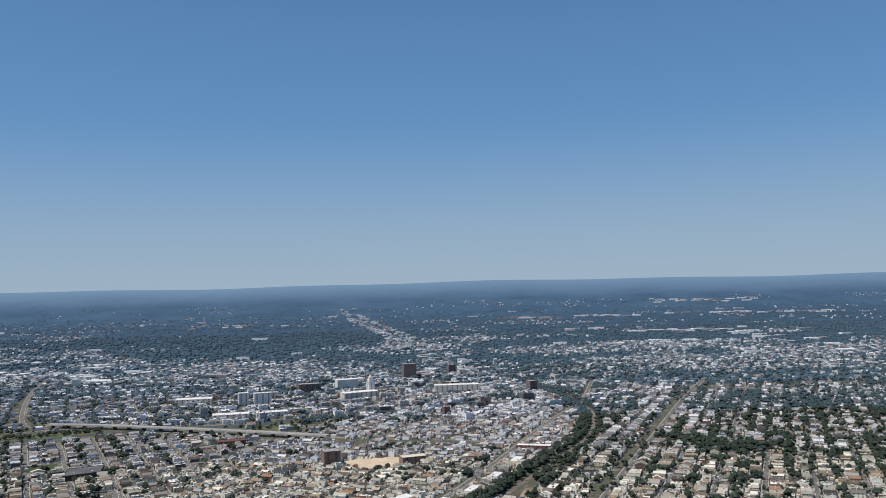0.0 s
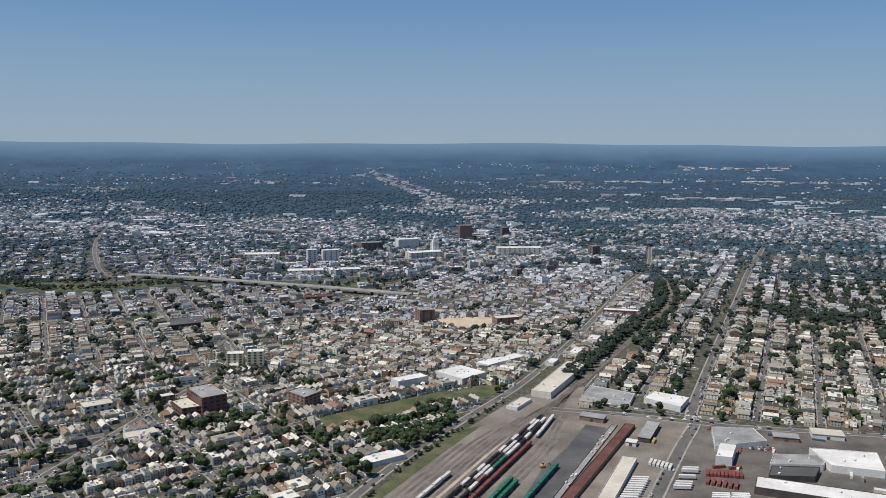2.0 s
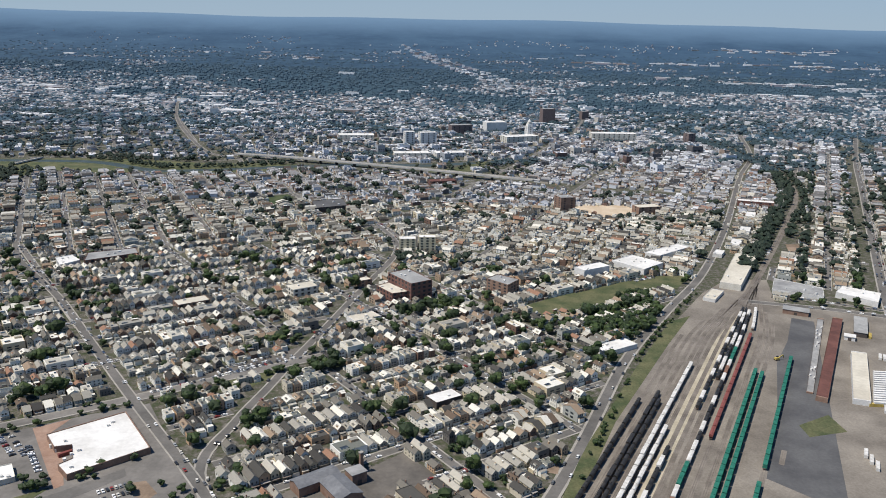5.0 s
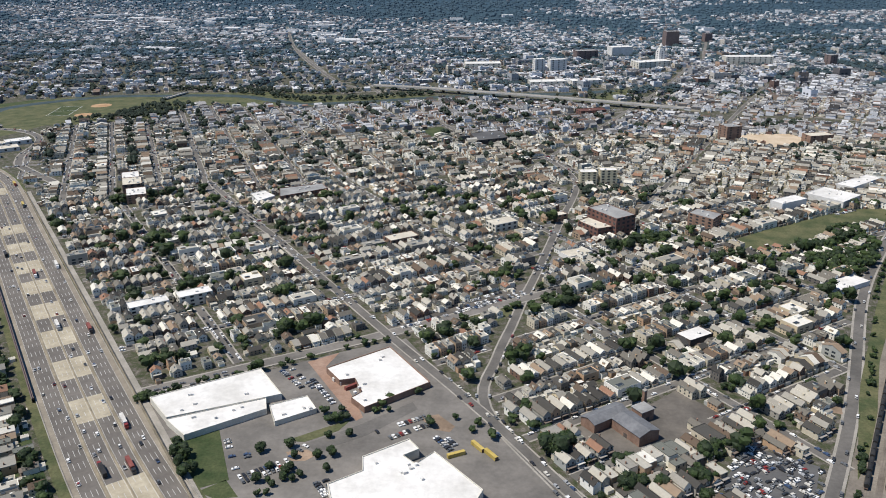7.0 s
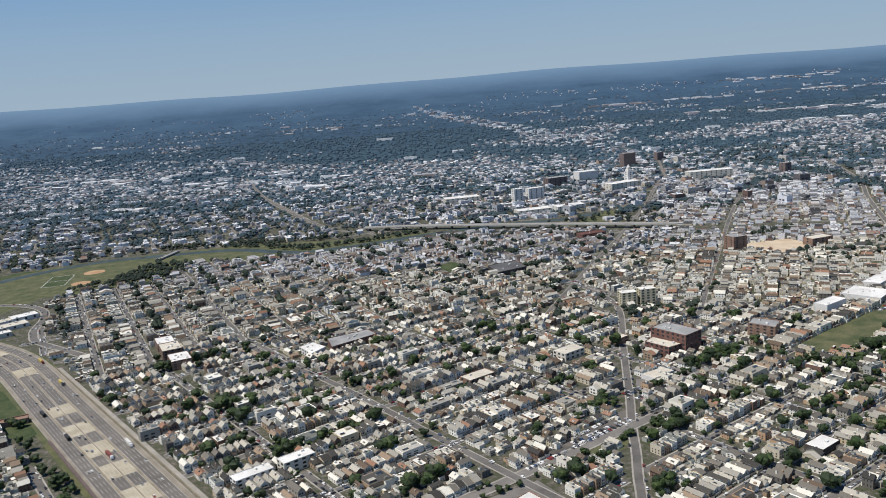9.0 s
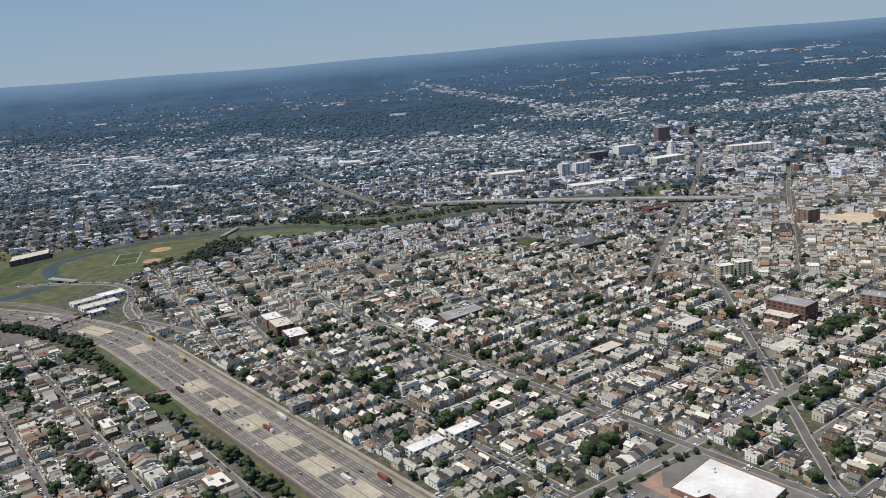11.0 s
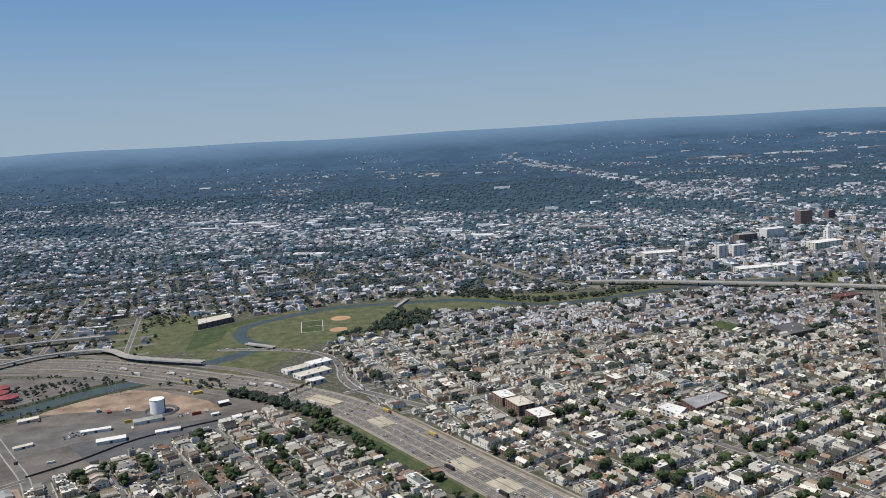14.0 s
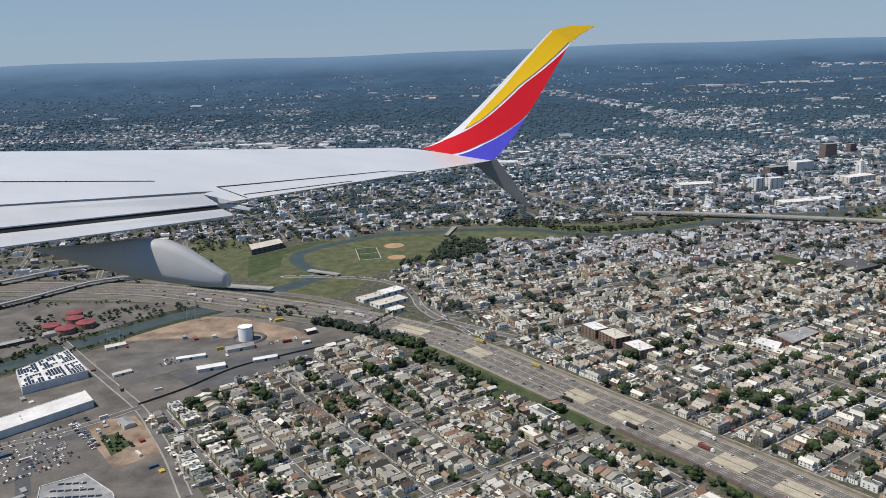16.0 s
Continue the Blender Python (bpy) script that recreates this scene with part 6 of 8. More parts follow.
# solar panels on the white warehouse
solar = [b for b in BUILDINGS if b[0] == "solar_warehouse"][0]
M_SOLAR = surface("solar_panel", (0.02, 0.025, 0.04), (0.035, 0.04, 0.06), 0.2, 1.0, 0.2, spec=0.5)
q0, q1, q2, q3 = [Vector(q) for q in solar[2]]
me_panel = mesh_of("solar_panel", [(-2.6, -1.35, 0.2), (2.6, -1.35, 0.2), (2.6, 1.35, 0.45), (-2.6, 1.35, 0.45), (-2.6, -1.35, 0), (2.6, -1.35, 0), (2.6, 1.35, 0), (-2.6, 1.35, 0)],
                   [(0, 1, 2, 3), (4, 5, 1, 0), (5, 6, 2, 1), (6, 7, 3, 2), (7, 4, 0, 3)], [M_SOLAR])
host = [o for o in scene.objects if o.name.startswith("solar_warehouse")][0]
hx, hy = host.matrix_world.translation.x / S, host.matrix_world.translation.y / S
for i in range(13):
    for j in range(20):
        if noise.noise((i * 0.55, j * 0.42, 8.3)) > 0.20 or i == 6 or j in (7, 14):
            continue
        u, w_ = (i + 0.8) / 13.6, (j + 0.8) / 20.6
        q = (q0 * (1 - u) + q3 * u) * (1 - w_) + (q1 * (1 - u) + q2 * u) * w_
        ob = new("solar_panel", me_panel)
        ob.parent = host
        ob.matrix_local = to_scale(pose(q.x - hx, q.y - hy, 9.35, rz=math.degrees(math.atan2((q3 - q0).y, (q3 - q0).x))))
host = [o for o in scene.objects if o.name.startswith("warehouse") and "rooftop solar" in o["label"]][0]
hx, hy = host.matrix_world.translation.x / S, host.matrix_world.translation.y / S
HALL = [tuple(q) for q in [b for b in BUILDINGS if "rooftop solar" in b[1]][0][2]]
for i in range(15):
    for j in range(8):
        x, y = -1590 + 6.6 * i + 1.2 * j, 556 + 12.0 * j + 0.6 * i
        if all(inside([x + dx], [y + dy], HALL)[0] for dx in (-5, 5) for dy in (-4, 4)):
            ob = new("solar_panel", me_panel)
            ob.parent = host
            ob.matrix_local = to_scale(pose(x - hx, y - hy, 8.35, rz=8))

# ---- rail yard ----
Y_DIR, Y_N = Vector((0.42, 0.9075)), Vector((0.9075, -0.42))


def yard_pos(c, y):
    """The place on the track at offset c that lies at plan y."""
    s = (y - Y_N.y * c) / Y_DIR.y
    return Y_N * c + Y_DIR * s


def track_pos(c, y):
    """The yard tracks run straight, then draw together towards the main line."""
    t = min(max((y - 770) / 230, 0.0), 1.0)
    return yard_pos(-405 + (c + 405) * (1 - 0.86 * t * t * (3 - 2 * t)), y)


for c, y0, y1 in ((-452, 300, 960), (-445, 300, 970), (-438, 300, 980), (-432, 300, 985), (-427, 300, 985), (-421, 300, 985), (-414, 300, 985), (-408, 300, 990), (-402, 300, 990), (-396, 300, 990), (-388, 300, 985), (-380, 300, 975), (-374, 300, 965), (-368, 300, 955), (-348, 300, 780), (-338, 560, 800)):
    line = [tuple(track_pos(c, q)) for q in np.linspace(y0, y1 - 4.5 * max(abs(c + 405) - 9, 0), 18)]
    ob = thing("rail_track", "rusty rail track on brown ballast", "rail track", pose(0, 0, 0), "yard tracks")
    for nm, a, b, z, m in (("ballast_bed", 1.9, -1.9, 0.24, M_BALLAST), ("rail", 0.8, 0.65, 0.42, M_RAIL), ("rail", -0.65, -0.8, 0.42, M_RAIL)):
        v, f = strip_geo(line, a, b, 0, z)
        o = new(nm, mesh_of(nm, v, f, [m]))
        o.parent = ob
for off in (-2.2, 2.2):
    ob = thing("rail_track", "main line rail track between trees", "rail track", pose(0, 0, 0), "main line tracks")
    line = [q for q in TRACKS if q[1] > 880]
    for nm, a, b, z, m in (("ballast_bed", 2.0, -2.0, 0.3 + 0.01 * off, M_BALLAST), ("rail", 0.8, 0.65, 0.5, M_RAIL), ("rail", -0.65, -0.8, 0.5, M_RAIL)):
        v, f = strip_geo(line, off + a, off + b, 0, z)
        o = new(nm, mesh_of(nm, v, f, [m]))
        o.parent = ob

M_WAGON = {"red": surface("red_wagon_paint", (0.17, 0.05, 0.042), (0.25, 0.08, 0.066), 0.2, 1.0, 0.6), "black": surface("black_wagon_paint", (0.02, 0.02, 0.02), (0.05, 0.045, 0.04), 0.2, 1.0, 0.5),
           "green": surface("green_wagon_paint", (0.014, 0.115, 0.08), (0.03, 0.18, 0.125), 0.2, 1.0, 0.6), "white": surface("white_wagon_paint", (0.5, 0.48, 0.44), (0.7, 0.69, 0.66), 0.2, 1.0, 0.6),
           "rust": surface("rust_wagon_paint", (0.16, 0.08, 0.05), (0.24, 0.13, 0.09), 0.2, 1.0, 0.7), "yellow": surface("yellow_paint", (0.42, 0.31, 0.07), (0.56, 0.43, 0.14), 0.2, 1.0, 0.5)}


def wagon(kind, colour, length):
    """A freight wagon along x."""
    words = {"tank": "rounded tank wagon", "hopper": "covered hopper wagon with sloped ends", "gondola": "open gondola wagon loaded with containers", "box": "box wagon with ribbed sides"}[kind]
    ob = thing("rail_wagon", colour + " " + words + " standing on a yard track", "rail wagon", pose(0, 0, 0), colour + " wagons in the yard")
    part("underframe", box_bm(bmesh.new(), 0, 0, 1.2, length - 0.8, 2.2, 0.5), M_STEEL, ob)
    for x in (-length * 0.34, length * 0.34):
        part("bogie", box_bm(box_bm(bmesh.new(), x, 0, 0.75, 2.8, 2.3, 0.6), x, 0, 0.95, 1.0, 2.5, 0.4), M_STEEL, ob)
    bm = bmesh.new()
    if kind == "tank":
        cyl_bm(bm, 0, 0, 0, length - 1.6, 1.5, seg=14, axis=Matrix.Translation((0, 0, 2.9)) @ Matrix.Rotation(radians(90), 4, "Y"))
        cyl_bm(bm, 0, 0, 4.3, 4.8, 0.5, seg=8)
    elif kind == "hopper":
        l, w = length / 2 - 0.4, 1.5
        top = [bm.verts.new(q) for q in ((-l, -w, 4.3), (l, -w, 4.3), (l, w, 4.3), (-l, w, 4.3))]
        mid_ = [bm.verts.new(q) for q in ((-l, -w, 2.6), (l, -w, 2.6), (l, w, 2.6), (-l, w, 2.6))]
        bot = [bm.verts.new(q) for q in ((-l * 0.6, -w * 0.7, 1.4), (l * 0.6, -w * 0.7, 1.4), (l * 0.6, w * 0.7, 1.4), (-l * 0.6, w * 0.7, 1.4))]
        rid = [bm.verts.new((-l, 0, 4.7)), bm.verts.new((l, 0, 4.7))]
        for i in range(4):
            j = (i + 1) % 4
            bm.faces.new((mid_[i], mid_[j], top[j], top[i]))
            bm.faces.new((bot[i], bot[j], mid_[j], mid_[i]))
        bm.faces.new((top[0], top[1], rid[1], rid[0]))
        bm.faces.new((top[2], top[3], rid[0], rid[1]))
        bm.faces.new((top[1], top[2], rid[1]))
        bm.faces.new((top[3], top[0], rid[0]))
    elif kind == "gondola":
        for x in (-0.5, 0.5):
            box_bm(bm, x * (length / 2 - 0.2), 0, 3.0, length / 2 - 0.6, 2.9, 3.0)
            for i in range(5):
                for y in (-1.5, 1.5):
                    box_bm(bm, x * (length / 2 - 0.2) + (i - 2) * length / 11, y, 3.0, 0.18, 0.14, 3.0)
    else:
        box_bm(bm, 0, 0, 3.1, length - 0.6, 2.9, 3.3)
        for i in range(7):
            for y in (-1.5, 1.5):
                box_bm(bm, (i - 3) * length / 7.6, y, 3.1, 0.2, 0.12, 3.2)
    part("body", bm, M_WAGON[colour], ob)
    return ob


PROTOS = {}


def train(c, y0, y1, pattern, length=16.5):
    y, i = y0, 0
    while y + length * 0.9 < y1:
        kind, colour = pattern[i % len(pattern)]
        p, q = track_pos(c, y), track_pos(c, y + length * 0.9)
        m = pose((p.x + q.x) / 2, (p.y + q.y) / 2, 0.35, rz=math.degrees(math.atan2(q.y - p.y, q.x - p.x)))
        if (kind, colour) in PROTOS:
            copy_thing(PROTOS[kind, colour], to_scale(m))
        else:
            PROTOS[kind, colour] = wagon(kind, colour, length)
            PROTOS[kind, colour].matrix_world = to_scale(m)
        y += (length + 0.7) * Y_DIR.y
        i += 1


K, RD, GR, WH, RU = ("tank", "black"), ("hopper", "red"), ("gondola", "green"), ("hopper", "white"), ("box", "rust")
train(-452, 430, 640, [K])
train(-441, 430, 660, [K, K, ("hopper", "black")])
train(-437, 430, 640, [K])
train(-428, 430, 720, [WH, ("box", "white"), WH])
train(-422, 430, 600, [("tank", "white"), WH])
train(-414, 430, 560, [("box", "white"), K, K])
train(-407, 620, 870, [K, WH, K, K, WH])
train(-402, 680, 880, [K, WH, WH, K])
train(-397, 470, 860, [RU, WH, GR, GR, WH, WH, K, WH, K, K, WH, K, K, WH])
train(-389, 571, 800, [RD])
train(-388.5, 806, 870, [WH])
train(-374, 420, 705, [GR])
train(-368, 430, 705, [GR])
train(-349, 400, 520, [GR])
train(-348, 530, 745, [GR])

digger = thing("excavator", "yellow excavator standing on the yard asphalt", "excavator", pose(-58, 731, 0, rz=20))
for y in (-1.2, 1.2):
    part("crawler", box_bm(bmesh.new(), 0, y, 0.6, 4.5, 0.8, 1.0), M_DARK_WALL, digger)
part("body", box_bm(bmesh.new(), 0, 0, 2.0, 4.2, 3.0, 1.8), M_WAGON["yellow"], digger)
part("cab", box_bm(bmesh.new(), 0.8, 0.8, 3.4, 1.6, 1.4, 1.4), M_WINDOW, digger)
bm = bmesh.new()
bmesh.ops.create_cube(bm, size=1.0, matrix=Matrix.Translation((4, 0, 3.6)) @ Matrix.Rotation(radians(-25), 4, "Y") @ Matrix.Diagonal((6, 0.6, 0.7, 1)))
bmesh.ops.create_cube(bm, size=1.0, matrix=Matrix.Translation((7.2, 0, 3.2)) @ Matrix.Rotation(radians(65), 4, "Y") @ Matrix.Diagonal((4, 0.5, 0.6, 1)))
part("boom", bm, M_WAGON["yellow"], digger)
copy_thing(digger, to_scale(pose(-297, 530, 0.1, rz=120)))


def trailer():
    ob = thing("truck_trailer", "white box trailer parked in a truck yard", "trailer", pose(0, 0, 0), "parked trailers")
    part("box", box_bm(bmesh.new(), 0, 0, 2.7, 14.5, 2.5, 2.8), M_WHITE_ROOF, ob)
    part("chassis", box_bm(bmesh.new(), 0, 0, 1.15, 13.5, 1.2, 0.3), M_STEEL, ob)
    bm = bmesh.new()
    for x in (-5.2, -4.0):
        for y in (-0.95, 0.95):
            cyl_bm(bm, 0, 0, 0, 0.5, 0.55, seg=10, axis=Matrix.Translation((x, y, 0.6)) @ Matrix.Rotation(radians(90), 4, "X"))
    part("wheels", bm, M_DARK_WALL, ob)
    return ob


proto_trailer, first = trailer(), True
for cx, cy, cols, rows_ in ((33, 556, 2, 32), (80, 557, 2, 25), (-17, 640, 1, 15), (44, 686, 1, 10)):
    for i in range(rows_):
        for j in range(cols):
            if random.random() < 0.12:
                continue
            x, y = cx + j * 16.2 + Y_DIR.x * i * 4.1 + random.uniform(-0.8, 0.8), cy + Y_DIR.y * i * 4.1
            if cols == 1:
                x, y = cx + 13 + Y_DIR.x * i * 5.0, cy + Y_DIR.y * i * 5.0
            m = to_scale(pose(x, y, 0.1, rz=-2 + random.uniform(-1, 1)))
            if first:
                proto_trailer.matrix_world, first = m, False
            else:
                copy_thing(proto_trailer, m)


def container(colour, length=12.0):
    ob = thing("container", colour + " steel freight container standing in a loading yard", "container", pose(0, 0, 0), colour + " containers")
    bm = box_bm(bmesh.new(), 0, 0, 1.35, length, 2.5, 2.6)
    for i in range(9):
        for y in (-1.27, 1.27):
            box_bm(bm, (i - 4) * length / 9.4, y, 1.35, 0.2, 0.08, 2.4)
    part("body", bm, M_WAGON[colour], ob)
    part("door", box_bm(bmesh.new(), length / 2 + 0.04, 0, 1.35, 0.08, 2.3, 2.4), M_STEEL, ob)
    return ob


for colour, rows_ in (("red", [(-627, 516, 45, 1)] + [(89 + 3.2 * i, 721 - 0.5 * i, 75, 1) for i in range(10)] + [(84 + 4.4 * i, 702 - 1.8 * i, 66, 1) for i in range(6)] + [(104, 735, 10, 1), (118, 733, 10, 1)]),
                      ("yellow", [(-530, 450, -50, 1), (-521, 442, -50, 1), (-543, 440, 30, 1)] + [(118 + 13.6 * i, 651 - 6.6 * i, -26, 1) for i in range(4)] + [(-9, 640, 0, 1), (60, 800, 66, 1)]),
                      ("white", [(-639, 528, 45, 1), (-633, 523, 45, 1)] + [(44 + 3.0 * i, 745 - 2.4 * i, 66, 1) for i in range(6)] + [(-5 + 3.0 * i, 632, 66, 1) for i in range(5)] + [(-22 + 4 * i, 560 + 5 * i, 48, 1) for i in range(3)] + [(-55, 540 + 9 * i, 66, 1) for i in range(3)])):
    proto = container(colour)
    for k, (x, y, a, _) in enumerate(rows_):
        m = to_scale(pose(x, y, 0.12, rz=a))
        if k:
            copy_thing(proto, m)
        else:
            proto.matrix_world = m

# ---- near houses, each a thing of its own ----
def quad_mesh(name, w, h, material, depth=0.1):
    """A pane or leaf standing in the x-z plane, its back at y = 0."""
    v = [(-w / 2, -depth, 0), (w / 2, -depth, 0), (w / 2, -depth, h), (-w / 2, -depth, h), (-w / 2, 0, 0), (w / 2, 0, 0), (w / 2, 0, h), (-w / 2, 0, h)]
    return mesh_of(name, v, [(0, 1, 2, 3), (0, 4, 5, 1), (1, 5, 6, 2), (2, 6, 7, 3), (3, 7, 4, 0)], [material])


ME_WINDOW, ME_DOOR = quad_mesh("window", 1.15, 1.6, M_WINDOW), quad_mesh("door", 1.1, 2.2, M_DOOR)


def near_house(w, d, h, flat, seed):
    r = random.Random(seed)
    label = "narrow flat-roofed town house with siding and a front porch" if flat else "narrow gabled town house with siding and shingle roof"
    ob = thing("town_house", label, "house", pose(0, 0, 0), "town houses")
    e = h if flat else h * 0.72
    bm = bmesh.new()
    lo = [bm.verts.new(q) for q in ((-w / 2, -d / 2, -0.3), (w / 2, -d / 2, -0.3), (w / 2, d / 2, -0.3), (-w / 2, d / 2, -0.3))]
    hi = [bm.verts.new((q.co.x, q.co.y, e)) for q in lo]
    for i in range(4):
        bm.faces.new((lo[i], lo[(i + 1) % 4], hi[(i + 1) % 4], hi[i]))
    if not flat:
        g0, g1 = bm.verts.new((0, -d / 2, h - 0.2)), bm.verts.new((0, d / 2, h - 0.2))
        bm.faces.new((hi[0], hi[1], g0))
        bm.faces.new((hi[2], hi[3], g1))
    part("wall", bm, M_WALL_OB, ob)
    bm = bmesh.new()
    if flat:
        box_bm(bm, 0, 0, e + 0.05, w + 0.1, d + 0.1, 0.35)
        for x, y, sx, sy in ((0, d / 2, w + 0.3, 0.3), (0, -d / 2, w + 0.3, 0.3), (w / 2, 0, 0.3, d + 0.3), (-w / 2, 0, 0.3, d + 0.3)):
            box_bm(bm, x, y, e + 0.35, sx, sy, 0.4)
        part("roof", bm, M_FLAT_OB, ob)
    else:
        o, t = 0.45, 0.25
        prof = ((-w / 2 - o, e - 0.3), (0, h), (w / 2 + o, e - 0.3), (w / 2 + o, e - 0.3 + t), (0, h + t), (-w / 2 - o, e - 0.3 + t))
        a = [bm.verts.new((x, -d / 2 - o, z)) for x, z in prof]
        b = [bm.verts.new((x, d / 2 + o, z)) for x, z in prof]
        for i in range(6):
            bm.faces.new((a[i], a[(i + 1) % 6], b[(i + 1) % 6], b[i]))
        bm.faces.new(a[::-1])
        bm.faces.new(b)
        part("roof", bm, M_ROOF_OB, ob)
    part("chimney", box_bm(bmesh.new(), w * 0.22, r.uniform(-0.1, 0.3) * d, e + (h - e) * 0.55 + 0.9, 0.8, 0.8, 2.4 if not flat else 1.6), M_BROWN_BRICK, ob)
    bm = box_bm(box_bm(bmesh.new(), 0, -d / 2 - 1.1, 0.35, w * 0.9, 2.2, 0.9), 0, -d / 2 - 1.1, 3.1, w * 0.95, 2.4, 0.22)
    for x in (-0.42, 0.42):
        box_bm(bm, x * w, -d / 2 - 2.0, 1.9, 0.2, 0.2, 2.3)
    part("porch", bm, M_PORCH, ob, "painted wooden front porch")
    dr = new("door", ME_DOOR)
    dr.parent, dr.matrix_local = ob, to_scale(pose(w * 0.25, -d / 2, 0.8))
    spots = [(-w * 0.25, -d / 2, 1.2, 0), (-w * 0.25, -d / 2, 4.1, 0), (w * 0.25, -d / 2, 4.1, 0)]
    for y in (-0.25, 0.2):
        spots += [(w / 2, y * d, 3.9, 90), (-w / 2, y * d, 3.9, -90)]
    for x, y, z, rz in spots:
        q = new("window", ME_WINDOW)
        q.parent, q.matrix_local = ob, to_scale(pose(x, y, z, rz=rz))
    return ob


near_sel = (H[:, 1] > 395) & (H[:, 0] > -1340) & (H[:, 0] < -240)
order_n = np.where(near_sel)[0][:222]
is_near = np.zeros(len(H), dtype=bool)
is_near[order_n] = True
VARIANTS = {}
for k in order_n:
    x, y, turn, w, d, h, flat = H[k]
    w_, d_, h_ = min(max(round(w / 1.2) * 1.2, 4.8), 12.0), min(max(round(d / 3.0) * 3.0, 9.0), 21.0), round(h / 1.5) * 1.5
    key = (w_, d_, h_, flat == 1)
    m = to_scale(pose(x, y, 0, rz=math.degrees(turn)))
    if key in VARIANTS:
        copy_thing(VARIANTS[key], m)
    else:
        VARIANTS[key] = near_house(w_, d_, h_, flat == 1, len(VARIANTS))
        VARIANTS[key].matrix_world = m

HOUSE_MATS = [M_WALL, M_ROOF, M_WINDOW, M_FLAT]
REST = H[~is_near]
mid_h, far_h = REST[:, 1] < 1350, REST[:, 1] > 1750
# the middle and far sets hold haze in their colours
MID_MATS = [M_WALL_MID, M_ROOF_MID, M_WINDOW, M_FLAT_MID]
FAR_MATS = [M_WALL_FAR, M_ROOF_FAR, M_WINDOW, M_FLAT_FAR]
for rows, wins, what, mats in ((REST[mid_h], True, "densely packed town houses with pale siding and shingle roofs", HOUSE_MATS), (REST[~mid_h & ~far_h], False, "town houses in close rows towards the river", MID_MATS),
                              (REST[far_h], False, "distant town houses beyond the river in haze-paled colours", FAR_MATS), (SUB, False, "far suburban houses among trees", FAR_MATS)):
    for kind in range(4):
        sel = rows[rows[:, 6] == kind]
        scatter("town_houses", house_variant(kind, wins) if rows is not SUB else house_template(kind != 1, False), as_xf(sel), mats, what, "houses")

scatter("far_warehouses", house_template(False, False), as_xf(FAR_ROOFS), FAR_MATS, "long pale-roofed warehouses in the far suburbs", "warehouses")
# back-yard sheds and garages
r = np.random.default_rng(33)
base = H[(H[:, 1] < 1800)]
pick = base[r.random(len(base)) < 0.55]
back = pick[:, 4] / 2 + r.uniform(2.5, 6.0, len(pick))
sx, sy = pick[:, 0] - np.sin(pick[:, 2]) * back + np.cos(pick[:, 2]) * r.uniform(-2, 2, len(pick)), pick[:, 1] + np.cos(pick[:, 2]) * back + np.sin(pick[:, 2]) * r.uniform(-2, 2, len(pick))
scatter("garden_sheds", house_template(False, False), np.stack([sx, sy, np.zeros(len(pick)), pick[:, 2], r.uniform(2.5, 5, len(pick)), r.uniform(2.5, 5.5, len(pick)), r.uniform(2.2, 3.2, len(pick))], axis=1), HOUSE_MATS, "small sheds and garages behind the houses", "sheds")
# rear wings on houses
pick = base[r.random(len(base)) < 0.4]
back = pick[:, 4] / 2 + 1.5
sx, sy = pick[:, 0] - np.sin(pick[:, 2]) * back, pick[:, 1] + np.cos(pick[:, 2]) * back
scatter("house_extensions", house_template(False, False), np.stack([sx, sy, np.zeros(len(pick)), pick[:, 2], pick[:, 3] * 0.8, np.full(len(pick), 3.6), pick[:, 5] * r.uniform(0.4, 0.6, len(pick))], axis=1), HOUSE_MATS, "low rear extensions of the town houses", "houses")

# ---- vehicles ----
CAR_STOPS = [(0.0, (0.75, 0.75, 0.74)), (0.28, (0.03, 0.03, 0.033)), (0.46, (0.32, 0.33, 0.34)), (0.64, (0.12, 0.125, 0.13)), (0.80, (0.22, 0.035, 0.03)), (0.84, (0.05, 0.08, 0.15)), (0.90, (0.55, 0.53, 0.48))]
M_CAR = varied("car_paint", CAR_STOPS, 0.3, 1.0, 0.05, spec=0.5)
M_CAR_OB = varied("car_lacquer", CAR_STOPS, 0.3, 1.0, 0.05, object_random=True, spec=0.5)
CAR_SIDE = [(-2.25, 0.35), (2.25, 0.35), (2.3, 0.8), (1.1, 0.95), (0.45, 1.48), (-1.3, 1.48), (-2.0, 0.98), (-2.3, 0.9)]


def car_template():
    k = len(CAR_SIDE)
    v = [(x, -0.9 if z < 1.2 else -0.72, z) for x, z in CAR_SIDE] + [(x, 0.9 if z < 1.2 else 0.72, z) for x, z in CAR_SIDE]
    f = [tuple(range(k)), tuple(range(2 * k - 1, k - 1, -1))]
    i = [0, 0]
    for a in range(k):
        b = (a + 1) % k
        f.append((b, a, k + a, k + b))
        i.append(1 if a in (3, 5) else 0)
    return v, f, i


